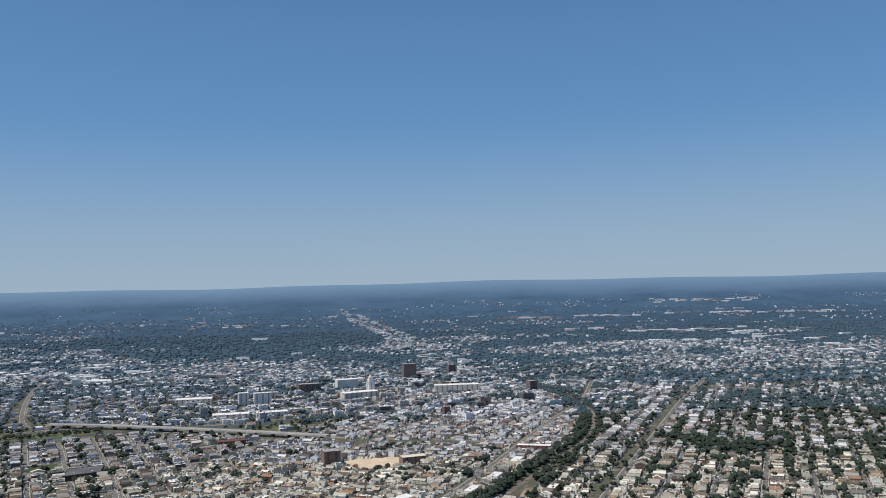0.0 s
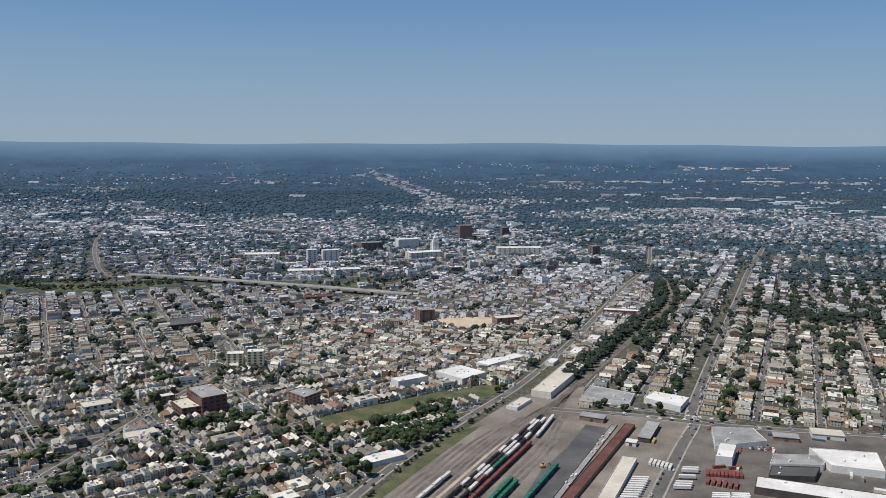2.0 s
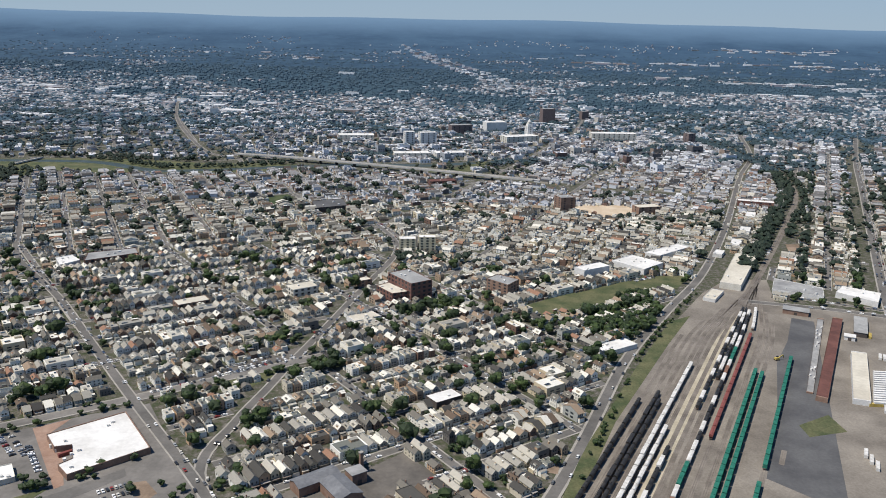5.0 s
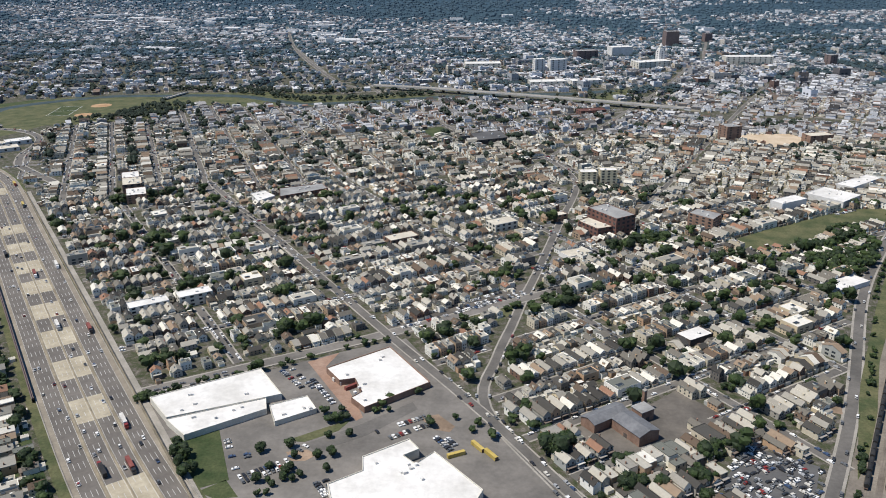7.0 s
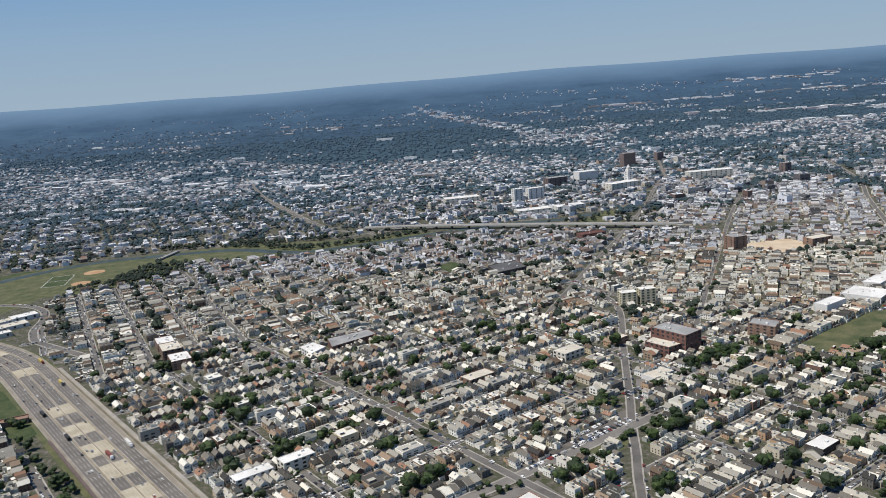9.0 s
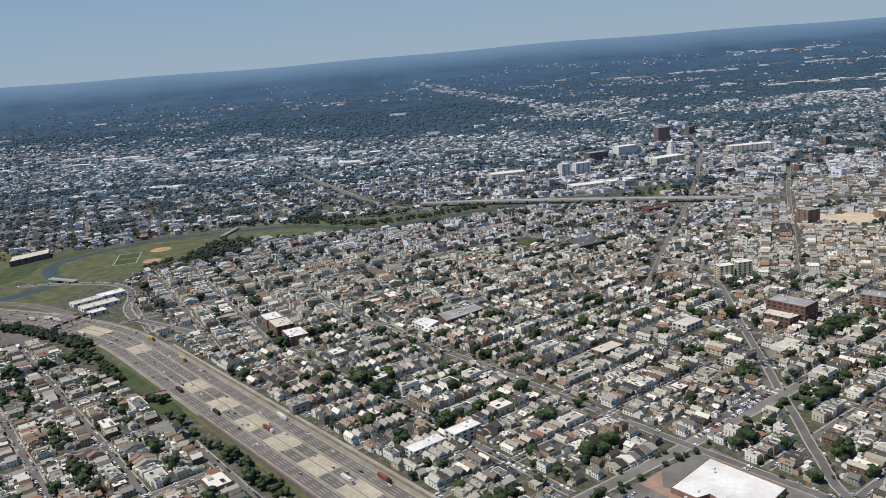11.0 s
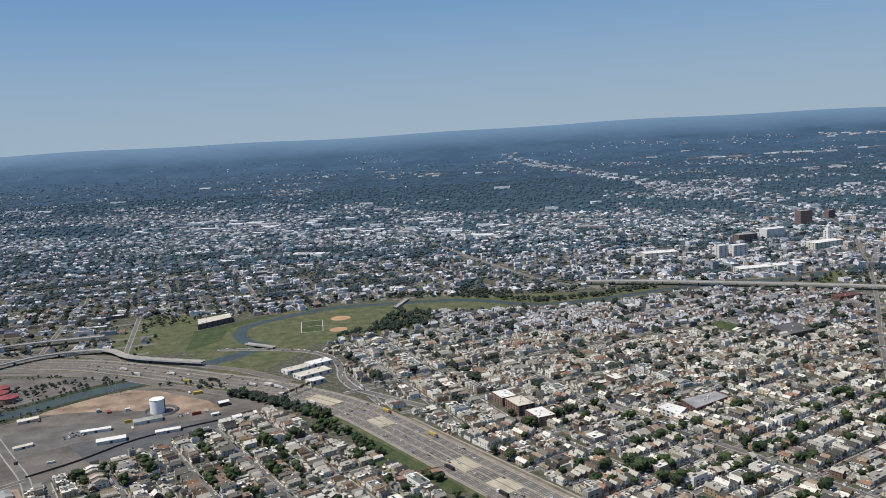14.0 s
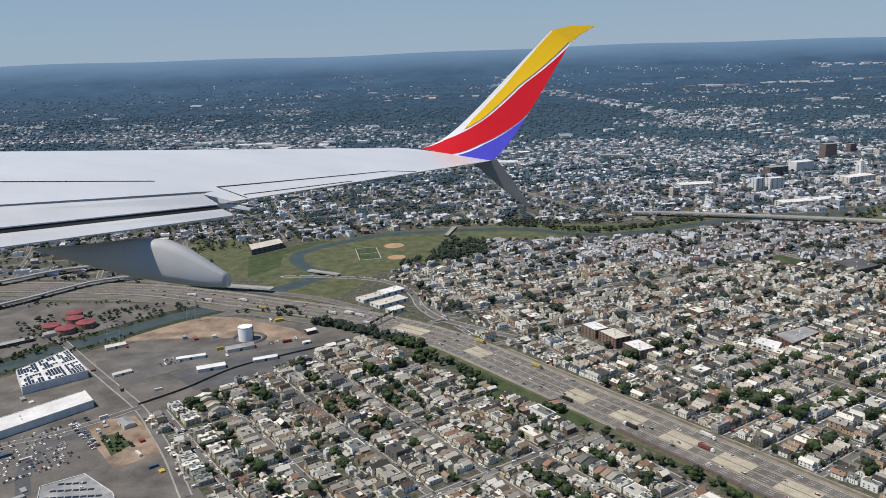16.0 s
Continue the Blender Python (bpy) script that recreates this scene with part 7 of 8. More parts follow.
r = np.random.default_rng(5)
cars = []
for (a, b), half in STREET_RUNS:
    ln = math.hypot(b[0] - a[0], b[1] - a[1])
    if min(a[1], b[1]) > 1250:
        continue
    ang = math.atan2(b[1] - a[1], b[0] - a[0])
    for side in (-1, 1):
        for s in np.arange(6, ln - 6, 6.2):
            if r.random() < 0.46:
                o = side * (half - 0.95)
                cars.append((a[0] + math.cos(ang) * s - math.sin(ang) * o, a[1] + math.sin(ang) * s + math.cos(ang) * o, 0.12, ang, 1, 1, 1))
for line, half in ((YARD_ROAD, 5.5), (OBLIQUE, 6.0), (AVENUE, 5.0), (CROSS_EAST, 4.5), (YARD_EAST, 5.0), (CURVED, 5.0)):
    for (x0, y0), (x1, y1) in zip(line, line[1:]):
        if y0 < 1400:
            ang = math.atan2(y1 - y0, x1 - x0)
            for o in (-half + 1.2, half - 1.2, -1.9, 1.9):
                if r.random() < ((0.16 if line is YARD_ROAD else 0.36) if abs(o) > 2.5 else 0.08):
                    cars.append((x0 - math.sin(ang) * o, y0 + math.cos(ang) * o, 0.5, ang, 1, 1, 1))


def car_rows(x, y, turn, rows_, cols, gap=2.75, lane=11.5, fill=0.7):
    """Parked cars in rows; turn is the direction of a row."""
    a = radians(turn)
    for i in range(rows_):
        for j in range(cols):
            if r.random() < fill:
                u, w = j * gap, (i // 2) * (lane + 5.2) + (i % 2) * 5.2
                cars.append((x + math.cos(a) * u - math.sin(a) * w, y + math.sin(a) * u + math.cos(a) * w, 0.12, a + math.pi / 2 + r.choice([0, math.pi]), 1, 1, 1))


car_rows(-685, 534, -46, 1, 12, fill=0.80)
car_rows(-680, 539, -47, 1, 14, fill=0.70)
car_rows(-659, 524, -53, 1, 15, fill=0.85)
car_rows(-641, 440, -115, 1, 7, fill=0.40)
car_rows(-669, 400, 39, 2, 12, fill=0.75)
car_rows(-678, 412, 119, 1, 13, fill=0.40)
car_rows(-683, 442, -64, 1, 11, fill=0.40)
car_rows(-598, 461, 36, 1, 14, fill=0.80)
car_rows(-588, 455, 38, 1, 12, fill=0.70)
car_rows(-558, 458, -49, 2, 7, fill=0.85)
car_rows(-624, 403, -52, 1, 6, fill=0.85)
car_rows(-619, 406, -52, 1, 7, fill=0.70)
car_rows(-612, 627, 40, 1, 48, fill=0.80)
car_rows(-606, 617, 38, 1, 31, fill=0.70)
sx_, sy_ = r.uniform(-392, -312, 420), r.uniform(392, 476, 420)
for x, y in zip(sx_[inside(sx_, sy_, SCRAP)], sy_[inside(sx_, sy_, SCRAP)]):
    cars.append((x, y, 0.15, r.choice([0.65, 0.7, 2.2]) + r.normal(0, 0.15), 1, 1, 1))
car_rows(-485, 742, 37, 4, 18, fill=0.75)
car_rows(-560, 655, 37, 2, 26, fill=0.7)
car_rows(-455, 805, 37, 3, 22, fill=0.7)
car_rows(-150, 960, 33, 3, 20, fill=0.7)
car_rows(-205, 790, 36, 4, 14, fill=0.7)
car_rows(11, 577, 64, 1, 24, fill=0.8)
car_rows(25, 577, 64, 2, 24, fill=0.85)
car_rows(-1650, 640, 40, 14, 30, 2.8, 9.0, 0.34)
car_rows(-1640, 770, -47, 3, 30, fill=0.55)
car_rows(-1600, 930, 35, 3, 16, fill=0.5)
car_rows(-1480, 1000, 30, 2, 16, fill=0.5)
car_rows(-430, 520, 37, 1, 8, fill=0.5)
car_rows(120, 790, -12, 2, 20, fill=0.6)
car_rows(60, 1100, 65, 2, 16, fill=0.6)
scatter("parked_cars", car_template(), np.array(cars), [M_CAR, M_WINDOW], "parked cars along the streets and in car parks", "cars")


def car_thing():
    ob = thing("car", "car driving on the motorway", "car", pose(0, 0, 0), "motorway cars")
    bm = bmesh.new()
    lows = [q for q in CAR_SIDE if q[1] < 1.2]
    for y in (-0.9, 0.9):
        bm.faces.new([bm.verts.new((x, y, z)) for x, z in (lows if y < 0 else lows[::-1])])
    bm.verts.ensure_lookup_table()
    k = len(lows)
    for a in range(k):
        b = (a + 1) % k
        bm.faces.new((bm.verts[b], bm.verts[a], bm.verts[2 * k - 1 - a], bm.verts[2 * k - 1 - b]))
    part("body", bm, M_CAR_OB, ob)
    bm = bmesh.new()
    lo = [bm.verts.new(q) for q in ((-1.95, -0.8, 0.95), (1.1, -0.8, 0.95), (1.1, 0.8, 0.95), (-1.95, 0.8, 0.95))]
    hi = [bm.verts.new(q) for q in ((-1.3, -0.68, 1.46), (0.45, -0.68, 1.46), (0.45, 0.68, 1.46), (-1.3, 0.68, 1.46))]
    for i in range(4):
        bm.faces.new((lo[i], lo[(i + 1) % 4], hi[(i + 1) % 4], hi[i]))
    part("glasshouse", bm, M_WINDOW, ob)
    part("roof", box_bm(bmesh.new(), -0.42, 0, 1.48, 1.7, 1.34, 0.06), M_CAR_OB, ob)
    for x in (-1.4, 1.45):
        for y in (-0.8, 0.8):
            part("wheel", cyl_bm(bmesh.new(), 0, 0, 0, 0.25, 0.33, seg=8, axis=Matrix.Translation((x, y, 0.33)) @ Matrix.Rotation(radians(90), 4, "X")), M_DARK_WALL, ob)
    return ob


def truck_thing(colour):
    ob = thing("truck", colour + " articulated truck driving on the motorway", "truck", pose(0, 0, 0), "motorway trucks")
    part("trailer_box", box_bm(bmesh.new(), -2, 0, 2.6, 13.5, 2.6, 2.9), M_WAGON[colour], ob)
    part("cab", box_bm(box_bm(bmesh.new(), 6.6, 0, 2.0, 2.6, 2.4, 2.9), 8.1, 0, 1.3, 1.2, 2.2, 1.4), M_CAR_OB, ob)
    for x in (-7.2, -6.0, 4.4, 7.6):
        for y in (-1.0, 1.0):
            part("wheel", cyl_bm(bmesh.new(), 0, 0, 0, 0.5, 0.52, seg=10, axis=Matrix.Translation((x, y, 0.52)) @ Matrix.Rotation(radians(90), 4, "X")), M_DARK_WALL, ob)
    return ob


lanes = [24.6, 21.6, 18.5, 15.5, 9.6, 6.2, 2.7, -2.7, -6.2, -9.6, -15.5, -18.5, -21.6, -24.6]
length = [0.0]
for a, b in zip(TURNPIKE, TURNPIKE[1:]):
    length.append(length[-1] + math.hypot(b[0] - a[0], b[1] - a[1]))


def turnpike_at(s, off):
    x, y = np.interp(s, length, [q[0] for q in TURNPIKE]), np.interp(s, length, [q[1] for q in TURNPIKE])
    x2, y2 = np.interp(s + 5, length, [q[0] for q in TURNPIKE]), np.interp(s + 5, length, [q[1] for q in TURNPIKE])
    a = math.atan2(y2 - y, x2 - x)
    return x - math.sin(a) * off, y + math.cos(a) * off, math.degrees(a)


protos = {"car": car_thing(), "white": truck_thing("white"), "red": truck_thing("red"), "black": truck_thing("black"), "yellow": truck_thing("yellow")}
used = set()
rr = random.Random(9)
taken = []
for _ in range(210):
    s, lane_off = rr.uniform(470, 1950), rr.choice(lanes)
    kind = "car" if rr.random() < 0.88 else rr.choice(["white", "white", "white", "black", "red", "yellow"])
    if any(abs(s - s2) < 16 and abs(lane_off - l2) < 3 for s2, l2 in taken):
        continue
    taken.append((s, lane_off))
    x, y, a = turnpike_at(s, lane_off)
    m = to_scale(pose(x, y, 0.56, rz=a + (180 if lane_off < 0 else 0)))
    if kind in used:
        copy_thing(protos[kind], m)
    else:
        protos[kind].matrix_world = m
        used.add(kind)
for kind in protos:
    if kind not in used:
        x, y, a = turnpike_at(900 + 40 * len(kind), 26.7)
        protos[kind].matrix_world = to_scale(pose(x, y, 0.56, rz=a))

# ---- trees, the nearest as things ----
def near_tree(seed):
    ob = thing("tree", "leafy broadleaf tree with a rounded uneven crown", "tree", pose(0, 0, 0), "street and yard trees")
    rnd = random.Random(seed)
    bm = cyl_bm(bmesh.new(), 0, 0, -0.02, 0.36, 0.035, 0.022, 8)
    for a in range(4):
        ang = a * 1.57 + rnd.random()
        mt = Matrix.Translation((0.08 * math.cos(ang), 0.08 * math.sin(ang), 0.42)) @ Matrix.Rotation(ang, 4, "Z") @ Matrix.Rotation(radians(38), 4, "Y")
        bmesh.ops.create_cone(bm, cap_ends=True, segments=6, radius1=0.018, radius2=0.006, depth=0.32, matrix=mt)
    part("trunk", bm, M_BARK, ob)
    v, f, _ = crown_template(100 + seed, 10, 2, 300)
    cr = new("crown", mesh_of("crown", v, f, [M_LEAF]))
    cr.parent = ob
    return ob


near_pick = near_t[np.argsort(near_t[:, 1])]
near_pick = near_pick[(near_pick[:, 1] > 390) & (near_pick[:, 0] > -1340) & (near_pick[:, 0] < -200)][:170]
key_set = {(round(a, 2), round(b, 2)) for a, b, _ in near_pick}
tree_protos = [near_tree(i) for i in range(6)]
for k, (x, y, s) in enumerate(near_pick):
    p = tree_protos[k % 6]
    m = Matrix.Translation((x * S, y * S, 0)) @ Matrix.Rotation(k * 2.4, 4, "Z") @ Matrix.Diagonal((s * 1.12, s * 1.12, s * 1.08, 1))
    if k < 6:
        p.matrix_world = m
    else:
        c = copy_thing(p, Matrix.Identity(4))
        c.matrix_basis = m
mask = np.array([(round(a, 2), round(b, 2)) not in key_set for a, b, _ in near_t])
near_rest = near_t[mask]
for seed in range(3):
    scatter("trees", crown_template(seed, 5, 1, 70), tree_rows(near_rest[seed::3], seed), [M_LEAF], TREE_LABEL, "trees")

# ---- downtown blocks ----
r = np.random.default_rng(77)
bx, by = r.uniform(-800, 620, 1500), r.uniform(1700, 2700, 1500)
ok = free(bx, by, 10.0) & (r.random(1500) < np.exp(-((bx + 200) / 420) ** 2 - ((by - 2120) / 330) ** 2) + 0.08)
bx, by = bx[ok], by[ok]
k = len(bx)
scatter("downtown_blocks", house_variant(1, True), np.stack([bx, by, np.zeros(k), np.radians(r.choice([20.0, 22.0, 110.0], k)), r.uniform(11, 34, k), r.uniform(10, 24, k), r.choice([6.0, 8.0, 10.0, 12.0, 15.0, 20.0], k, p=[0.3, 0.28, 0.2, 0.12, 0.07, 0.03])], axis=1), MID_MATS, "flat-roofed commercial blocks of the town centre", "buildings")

# shops along the far avenue
r = np.random.default_rng(78)
pts = along(DOWN_AVENUE, 330, -85, 85, 1, 2, 79)
pts = pts[(np.abs(near_line(pts[:, 0], pts[:, 1], DOWN_AVENUE)) > 14) & (pts[:, 1] < 8200)]
k = len(pts)
scatter("avenue_shops", house_template(False, False), np.stack([pts[:, 0], pts[:, 1], horizon_lift(pts[:, 0], pts[:, 1]), np.full(k, radians(10.0)), r.uniform(12, 40, k), r.uniform(12, 28, k), r.uniform(6, 12, k)], axis=1), FAR_MATS, "flat-roofed shops along the far avenue", "buildings")

# containers, pallets and stacks in the yards
M_STACK = varied("stacked_goods", [(0.0, (0.60, 0.58, 0.54)), (0.35, (0.26, 0.06, 0.045)), (0.5, (0.16, 0.10, 0.07)), (0.66, (0.30, 0.30, 0.29)), (0.8, (0.5, 0.36, 0.06)), (0.88, (0.05, 0.10, 0.16))], 0.7)
r = np.random.default_rng(55)
rows_ = []
for poly, count, turn in ((TRUCK_YARD, 330, 67.5), (WEST_LOTS, 220, 42.0), (WEST_YARD, 150, 30.0)):
    x0, x1, y0, y1 = min(q[0] for q in poly), max(q[0] for q in poly), min(q[1] for q in poly), max(q[1] for q in poly)
    x, y = r.uniform(x0, x1, count), r.uniform(y0, y1, count)
    clump = np.array([noise.noise((a / 30.0, b / 30.0, 5.0)) for a, b in zip(x, y)])
    ok = inside(x, y, poly) & (clump > 0.0)
    for p in PADS + [[(0, 545), (60, 545), (125, 690), (70, 690)], [(65, 548), (108, 548), (155, 660), (110, 660)], SOIL, [(-1581, 907), (-1472, 979), (-1371, 1005), (-1458, 893), (-1531, 854)]]:
        ok &= ~inside(x, y, p)
    for line, half in BIG_ROADS:
        ok &= near_line(x, y, line) > half + 4
    for a, b in zip(x[ok], y[ok]):
        rows_.append((a, b, 0.05, radians(turn + r.choice([0, 90])), r.choice([2.4, 2.4, 5.0]), r.choice([6.0, 9.0, 12.0]), r.choice([1.6, 2.6, 2.6, 4.0])))
scatter("yard_goods", house_template(False, False), np.array(rows_), [M_STACK, M_STACK, M_STACK, M_STACK], "containers and stacked goods in the yards", "containers")


def pylon(x, y):
    ob = thing("power_pylon", "tall grey steel lattice power pylon", "pylon", pose(x, y, 0, rz=30), "power pylons")
    h, w = 34.0, 3.2
    for sx_, sy_ in ((-1, -1), (1, -1), (1, 1), (-1, 1)):
        bm = bmesh.new()
        foot, top = Vector((sx_ * w, sy_ * w, -0.2)), Vector((sx_ * 0.5, sy_ * 0.5, h))
        d = top - foot
        bmesh.ops.create_cone(bm, cap_ends=True, segments=4, radius1=0.22, radius2=0.14, depth=d.length, matrix=Matrix.Translation((foot + top) / 2) @ d.to_track_quat("Z", "Y").to_matrix().to_4x4())
        part("leg", bm, M_STEEL_GREY, ob)
    for z in (24, 28, 32):
        part("crossarm", box_bm(bmesh.new(), 0, 0, z, 11, 0.35, 0.4), M_STEEL_GREY, ob)
    bm = bmesh.new()
    for i in range(7):
        z = 2 + i * 4.4
        k = w * (1 - z / h) + 0.5
        for sy_ in (-1, 1):
            box_bm(bm, 0, sy_ * k, z, 2 * k, 0.16, 0.16)
            box_bm(bm, sy_ * k, 0, z, 0.16, 2 * k, 0.16)
    part("bracing", bm, M_STEEL_GREY, ob)


M_STEEL_GREY = surface("galvanised_steel", (0.30, 0.31, 0.32), (0.42, 0.43, 0.44), 0.3, 2.0, 0.5)
for x, y in ((-1627, 1110), (-1612, 1103), (-1698, 1000), (-1686, 1011), (-2042, 1408)):
    pylon(x, y)

# ---- the aircraft's wing, shaped and placed to fit the camera's last view ----
M_WING = surface("wing_paint", (0.60, 0.60, 0.60), (0.68, 0.68, 0.67), 0.8, 6.0, 0.32, spec=0.5, grain=0.06)
M_WING_GREY = surface("grey_wing_paint", (0.22, 0.22, 0.22), (0.28, 0.28, 0.28), 0.8, 6.0, 0.4, spec=0.4, grain=0.1)
M_FAIRING = surface("pale_grey_fairing_paint", (0.40, 0.40, 0.40), (0.47, 0.47, 0.465), 0.8, 6.0, 0.35, spec=0.4, grain=0.08)
M_SEAM = surface("dark_seam_and_gap_shade", (0.02, 0.02, 0.02), (0.04, 0.04, 0.04), 0.8, 6.0, 0.9)
M_W_YELLOW = surface("yellow_lacquer", (0.82, 0.50, 0.01), (0.86, 0.54, 0.012), 0.8, 6.0, 0.25, spec=0.5, grain=0.04)
M_W_RED = surface("red_lacquer", (0.56, 0.012, 0.018), (0.62, 0.016, 0.022), 0.8, 6.0, 0.25, spec=0.5, grain=0.04)
M_W_BLUE = surface("blue_lacquer", (0.075, 0.07, 0.50), (0.09, 0.085, 0.56), 0.8, 6.0, 0.25, spec=0.5, grain=0.04)
M_W_WHITE = surface("white_lacquer", (0.78, 0.78, 0.78), (0.82, 0.82, 0.82), 0.8, 6.0, 0.2, spec=0.5, grain=0.03)
t_, x_, y_, z_, yaw_, pitch_, roll_ = ROWS[-1]
LAST_VIEW = pose(0, 0, EYE, TILT, LEAN, TURN) @ pose(METRES * x_, METRES * y_, METRES * z_, 90 + pitch_, roll_, yaw_)
wing = thing("aircraft_wing", "white airliner wing with extended flaps and bright painted winglet", "aircraft wing")
wing.matrix_world = LAST_VIEW


# camera axes of the last view: x right (to the tail), y up, d depth (outwards)
def lead(d):
    return Vector((-0.85 - 0.5 * (14.5 - d), 1.79 - 0.129 * (14.5 - d), -d))


def trail(d):
    if d >= 7.255:
        return Vector((0.85 - 0.375 * (14.5 - d), 1.57 - 0.158 * (14.5 - d), -d))
    return Vector((-2.06 - 0.48 * (7.2 - d), 0.51 - 0.12 * (7.2 - d), -d))


def flap_line(d, x1, y1, sx, sy):
    return Vector((x1 - sx * (7.15 - d), y1 - sy * (7.15 - d), -d))


def loft(bm, stations, close=True):
    rings = [[bm.verts.new(q) for q in st] for st in stations]
    for a, b in zip(rings, rings[1:]):
        k = len(a)
        for i in range(k):
            bm.faces.new((a[i], a[(i + 1) % k], b[(i + 1) % k], b[i]))
    bm.faces.new(rings[0][::-1])
    bm.faces.new(rings[-1])
    bmesh.ops.recalc_face_normals(bm, faces=bm.faces)
    return bm


def foil(a, b, up=0.02, down=0.085, blunt=0.0):
    """An aerofoil outline from leading edge a to trailing edge b."""
    c = (b - a).length
    out = []
    for t in (0.0, 0.02, 0.08, 0.2, 0.4, 0.65, 0.85, 1.0):
        out.append(a.lerp(b, t) + Vector((0, up * c * math.sin(math.pi * t ** 0.6), 0)))
    for t in (0.97, 0.7, 0.45, 0.25, 0.1, 0.03):
        out.append(a.lerp(b, t) - Vector((0, down * c * (math.sin(math.pi * t ** 0.55) ** 0.8) + 0.012, 0)))
    return out


spans = [2.6, 4.0, 5.5, 6.8, 7.25]
skin = part("wing_skin", loft(bmesh.new(), [foil(lead(d), trail(d)) for d in spans]), M_WING, wing)
part("outer_panel", loft(bmesh.new(), [foil(lead(d), trail(d)) for d in (7.26, 8.5, 10, 12, 13.5, 14.5)]), M_WING, wing)
for name, up0, up1, inner in (("fore_flap", (-2.10, 0.498, 0.48, 0.12), (-1.93, 0.395, 0.41, 0.127), 2.4), ("aft_flap", (-1.90, 0.355, 0.41, 0.125), (-1.80, 0.30, 0.38, 0.128), 2.4)):
    st = []
    for d in (inner, 4.0, 5.5, 7.1):
        a, b = flap_line(d, *up0), flap_line(d, *up1)
        dn = Vector((0, -0.035 if name == "fore_flap" else -0.05, 0))
        st.append([a, a.lerp(b, 0.3) + Vector((0, 0.003, 0)), b, b + Vector((0, -0.008, 0)), a.lerp(b, 0.5) + dn, a + dn])
    part(name, loft(bmesh.new(), st), M_WING, wing, "extended wing flap")
# solid near-black strip added to imitate shade in the gap between the flaps
cove = []
for d in (2.4, 4.0, 5.5, 7.08):
    a, b = flap_line(d, -1.94, 0.389, 0.41, 0.127), flap_line(d, -1.895, 0.351, 0.41, 0.125)
    cove.append([a, b, b - Vector((0, 0.03, 0)), a - Vector((0, 0.03, 0))])
part("flap_cove", loft(bmesh.new(), cove), M_SEAM, wing, "near-black strip standing in for the shaded gap between the flaps")
part("flap_end", loft(bmesh.new(), [[trail(7.3) + Vector((x, y, 0)), trail(7.3) + Vector((x + 0.16, y - 0.035, 0.02)), trail(7.3) + Vector((x + 0.14, y - 0.06, 0.02)), trail(7.3) + Vector((x, y - 0.05, 0))] for x, y in ((-0.42, 0.03), (-0.2, 0.0), (-0.02, -0.03))]), M_WING, wing)
# seams along the upper skin
def on_skin(d, c):
    a, b = lead(d), trail(d)
    return a.lerp(b, c) + Vector((0, 0.02 * (b - a).length * math.sin(math.pi * c ** 0.6) + 0.006, 0))


def seam(d0, c0, d1, c1, w=0.012):
    bm = bmesh.new()
    n = 8
    st = []
    for i in range(n + 1):
        t = i / n
        p = on_skin(d0 + (d1 - d0) * t, c0 + (c1 - c0) * t)
        q = on_skin(d0 + (d1 - d0) * t, c0 + (c1 - c0) * t + w)
        st.append([p, q, q - Vector((0, 0.01, 0)), p - Vector((0, 0.01, 0))])
    part("panel_seam", loft(bm, st), M_SEAM, wing, "dark seam between wing panels")


seam(6.0, 0.70, 7.2, 0.80, 0.003)
seam(7.7, 0.828, 10.87, 0.897, 0.007)
seam(7.61, 0.951, 9.5, 0.982, 0.003)
seam(10.87, 0.897, 11.3, 0.985, 0.006)
seam(7.7, 0.828, 7.5, 0.985, 0.006)
st = []
for x, top, bot, half in ((-3.10, 0.01, -0.01, 0.03), (-2.92, 0.02, -0.055, 0.08), (-2.75, 0.03, -0.105, 0.12), (-2.5, 0.06, -0.17, 0.145), (-2.27, 0.085, -0.225, 0.16), (-2.1, 0.075, -0.25, 0.16), (-1.95, 0.01, -0.272, 0.15), (-1.8, -0.085, -0.286, 0.12), (-1.66, -0.175, -0.292, 0.09), (-1.63, -0.195, -0.285, 0.07)):
    mid_y, rad = (top + bot) / 2, (top - bot) / 2
    ring = []
    for k in range(20):
        ca, sa = math.cos(math.tau * k / 20), math.sin(math.tau * k / 20)
        ring.append(Vector((x, mid_y + rad * math.copysign(abs(sa) ** 0.5, sa), -6.2 + half * math.copysign(abs(ca) ** 0.5, ca))))
    st.append(ring)
fairing = part("flap_fairing", loft(bmesh.new(), st), M_FAIRING, wing, "grey canoe-shaped flap track fairing")
fairing.data.polygons.foreach_set("use_smooth", [len(q.vertices) < 5 for q in fairing.data.polygons])


def bezier(p, s):
    a, b, c, d = [Vector(q) for q in p]
    return a * (1 - s) ** 3 + 3 * b * s * (1 - s) ** 2 + 3 * c * s * s * (1 - s) + d * s ** 3


FRONT = ((-0.39, 1.80), (0.16, 1.92), (0.47, 2.38), (1.93, 3.90))
REAR = ((0.83, 1.54), (1.21, 1.80), (1.60, 2.54), (2.28, 3.69))


def blade(s, c, out=0.0):
    """A point of the winglet at height s and chord c, out metres before its inner face."""
    a, b = bezier(FRONT, s), bezier(REAR, s)
    q = a.lerp(b, c)
    d = 14.5 + 0.6 * s
    return Vector((q.x * d / 15.0 * 1.03, q.y * d / 15.0 * 1.03, -d + out))


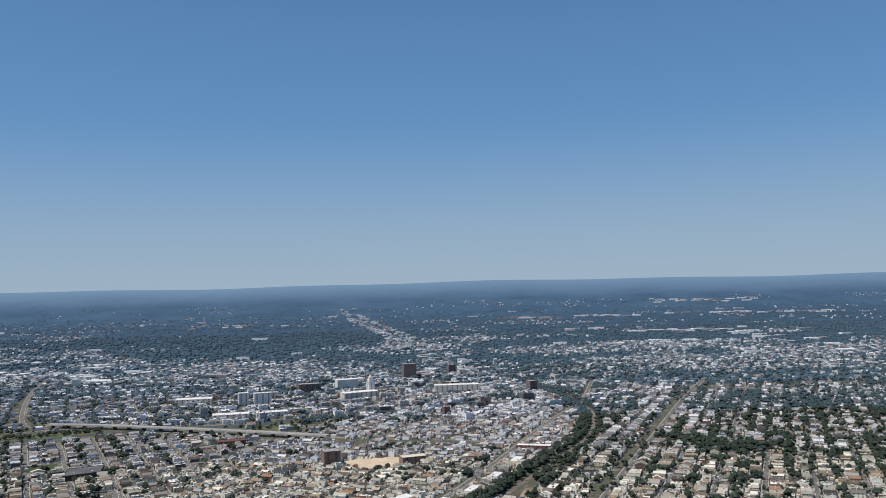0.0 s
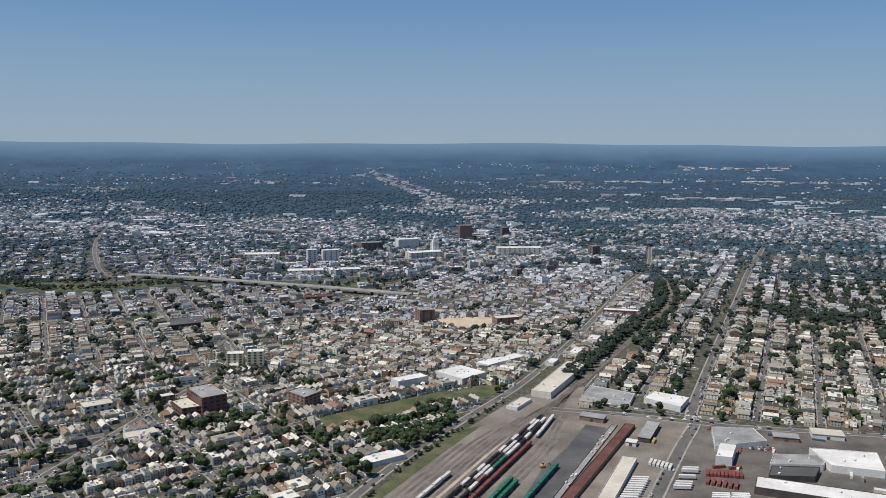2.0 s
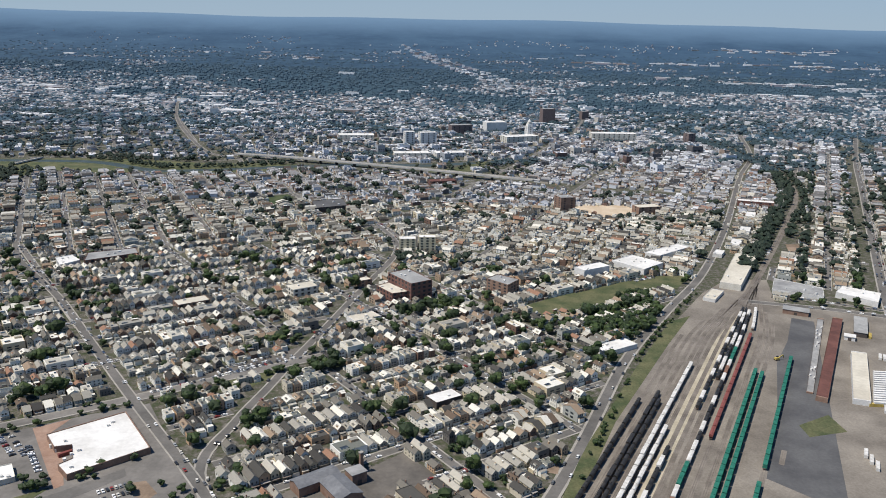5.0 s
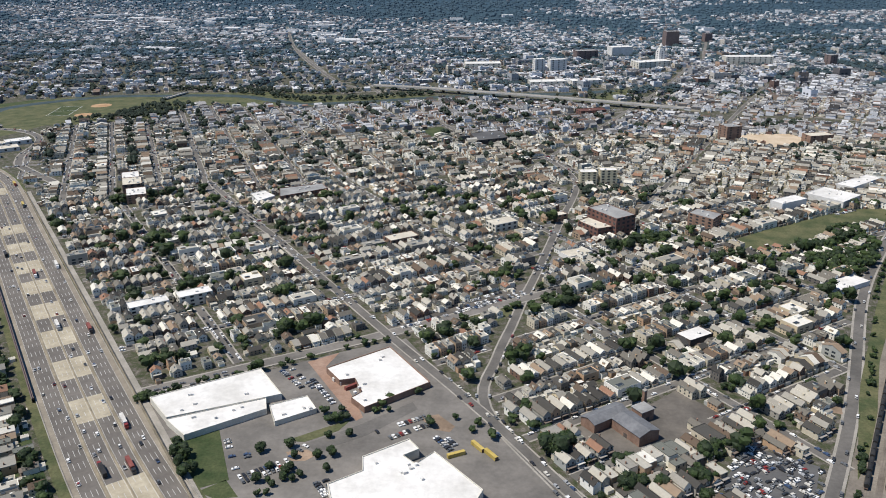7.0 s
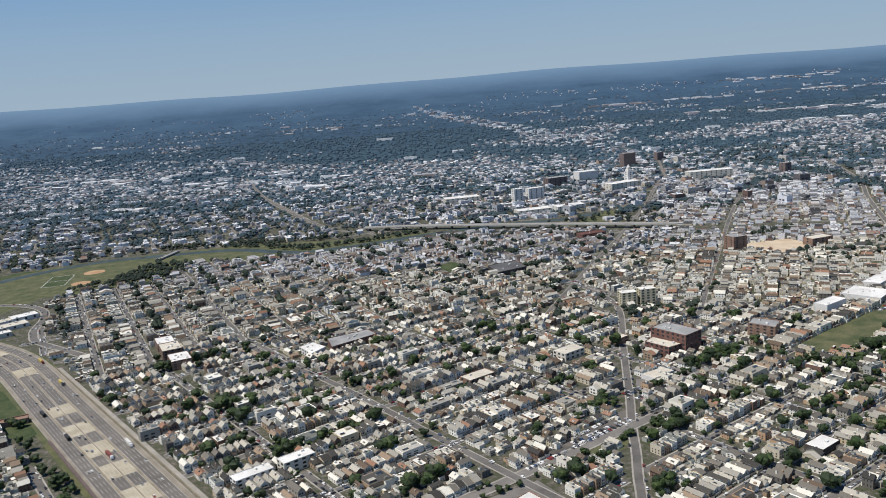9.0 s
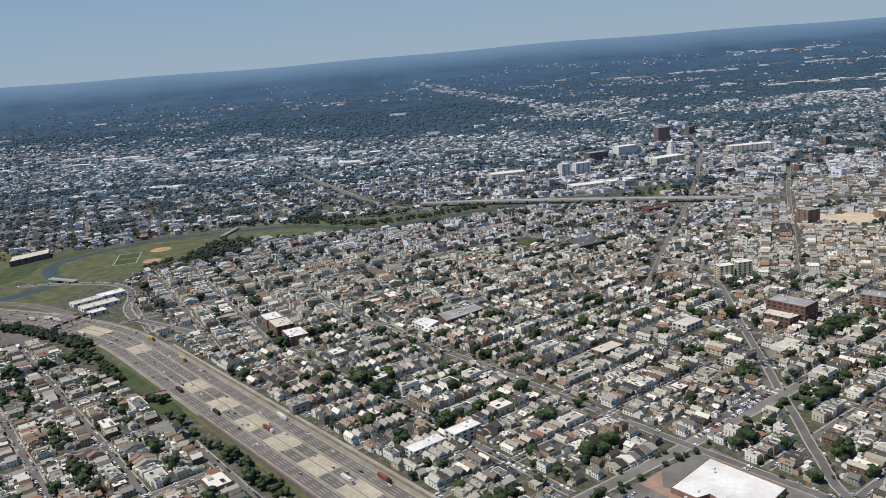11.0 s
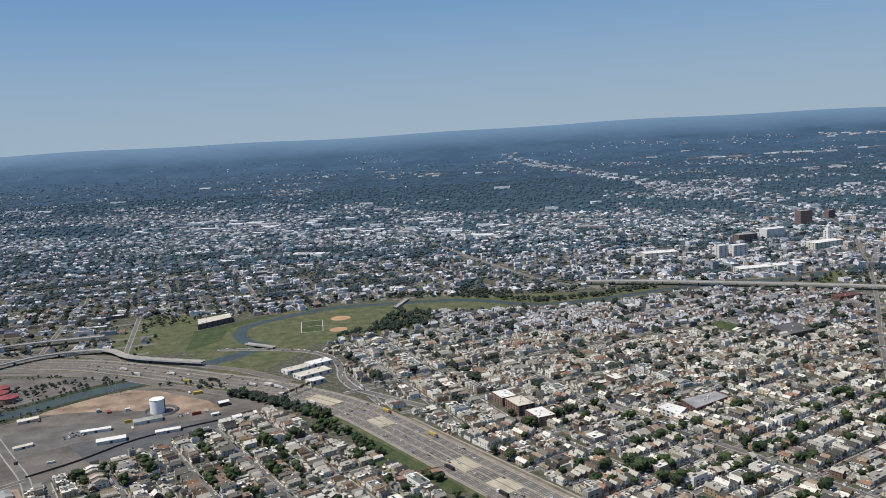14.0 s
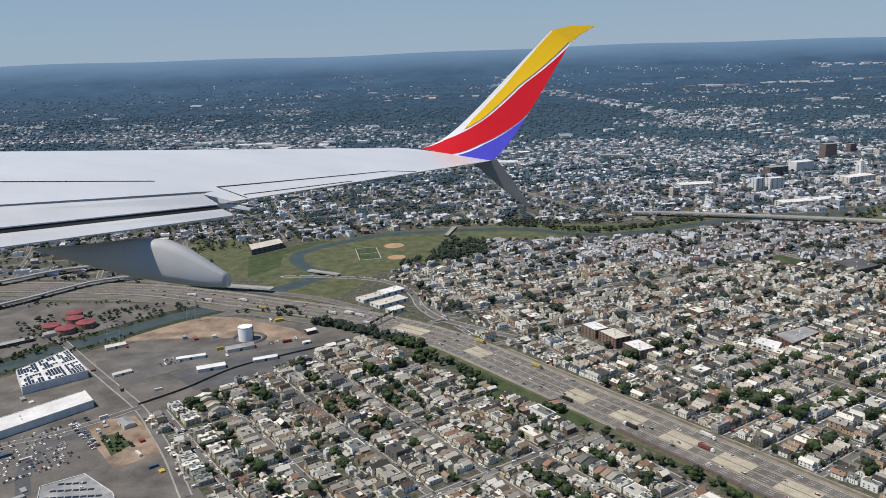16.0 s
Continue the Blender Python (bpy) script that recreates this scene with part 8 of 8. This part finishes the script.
winglet = part("winglet", loft(bmesh.new(), [[blade(s, c) for c in (0, 0.05, 0.3, 0.7, 1.0)] + [blade(s, c, -0.09 * math.sin(math.pi * c) ** 0.5 - 0.004) for c in (0.95, 0.6, 0.3, 0.06)] for s in [i / 14 for i in range(15)]]), M_W_WHITE, wing, "white swept winglet with colour bands")
tip = bmesh.new()
a, b = [bezier(q, 1.0) for q in (FRONT, REAR)]
end = Vector((2.72, 3.99))
pts = [a, a.lerp(end, 0.45) + Vector((0, 0.05)), end, b.lerp(end, 0.45) + Vector((-0.03, 0.0)), b]
f0 = [tip.verts.new((q.x * 1.037, q.y * 1.037, -15.1)) for q in pts]
f1 = [tip.verts.new((q.x * 1.037, q.y * 1.037, -15.14)) for q in pts]
tip.faces.new(f0), tip.faces.new(f1[::-1])
for i in range(5):
    tip.faces.new((f0[i], f1[i], f1[(i + 1) % 5], f0[(i + 1) % 5]))
bmesh.ops.recalc_face_normals(tip, faces=tip.faces)
part("tip_cap", tip, M_W_YELLOW, winglet, "yellow swept winglet tip")


def band(name, material, lo, hi, s0, s1, label):
    bm = bmesh.new()
    n = 24
    st = []
    for i in range(n + 1):
        s = s0 + (s1 - s0) * i / n
        c0, c1 = np.interp(s, *zip(*lo)), np.interp(s, *zip(*hi))
        c1 = max(c1, c0 + 0.002)
        st.append([blade(s, c0, 0.012), blade(s, (c0 + c1) / 2, 0.012), blade(s, c1, 0.012), blade(s, c1, 0.002), blade(s, c0, 0.002)])
    part(name, loft(bm, st), material, winglet, label)


band("yellow_band", M_W_YELLOW, [(0.4, 0.13), (0.5, 0.10), (0.75, 0.12), (1, 0.05)], [(0.4, 0.13), (0.5, 0.25), (0.75, 0.42), (1, 0.92)], 0.4, 1.0, "yellow painted band")
band("red_band", M_W_RED, [(0, 0.0), (0.25, 0.05), (0.4, 0.2), (0.5, 0.31), (0.75, 0.5), (0.97, 0.99)], [(0, 0.42), (0.25, 0.60), (0.5, 0.93), (0.58, 1.0), (1, 1.0)], 0.0, 0.97, "red painted band")
band("blue_band", M_W_BLUE, [(0, 0.5), (0.25, 0.66), (0.5, 0.96), (0.54, 1.0)], [(0, 1.0), (1, 1.0)], 0.0, 0.54, "blue painted band")
strake = bmesh.new()
st = []
for s in (0, 0.25, 0.5, 0.75, 1.0):
    fr = Vector((0.55 + 1.02 * s, 1.53 - 0.80 * s - 0.04 * math.sin(3.14 * s)))
    re = Vector((0.95 + 0.66 * s + 0.03 * math.sin(3.14 * s), 1.60 - 0.90 * s))
    st.append([Vector((fr.x, fr.y, -14.5 - 0.25 * s)), Vector((re.x, re.y, -14.5 - 0.25 * s)), Vector((re.x, re.y, -14.53 - 0.25 * s)), Vector((fr.x, fr.y, -14.56 - 0.25 * s))])
part("lower_strake", loft(strake, st), M_WING_GREY, wing, "dark grey lower winglet strake")
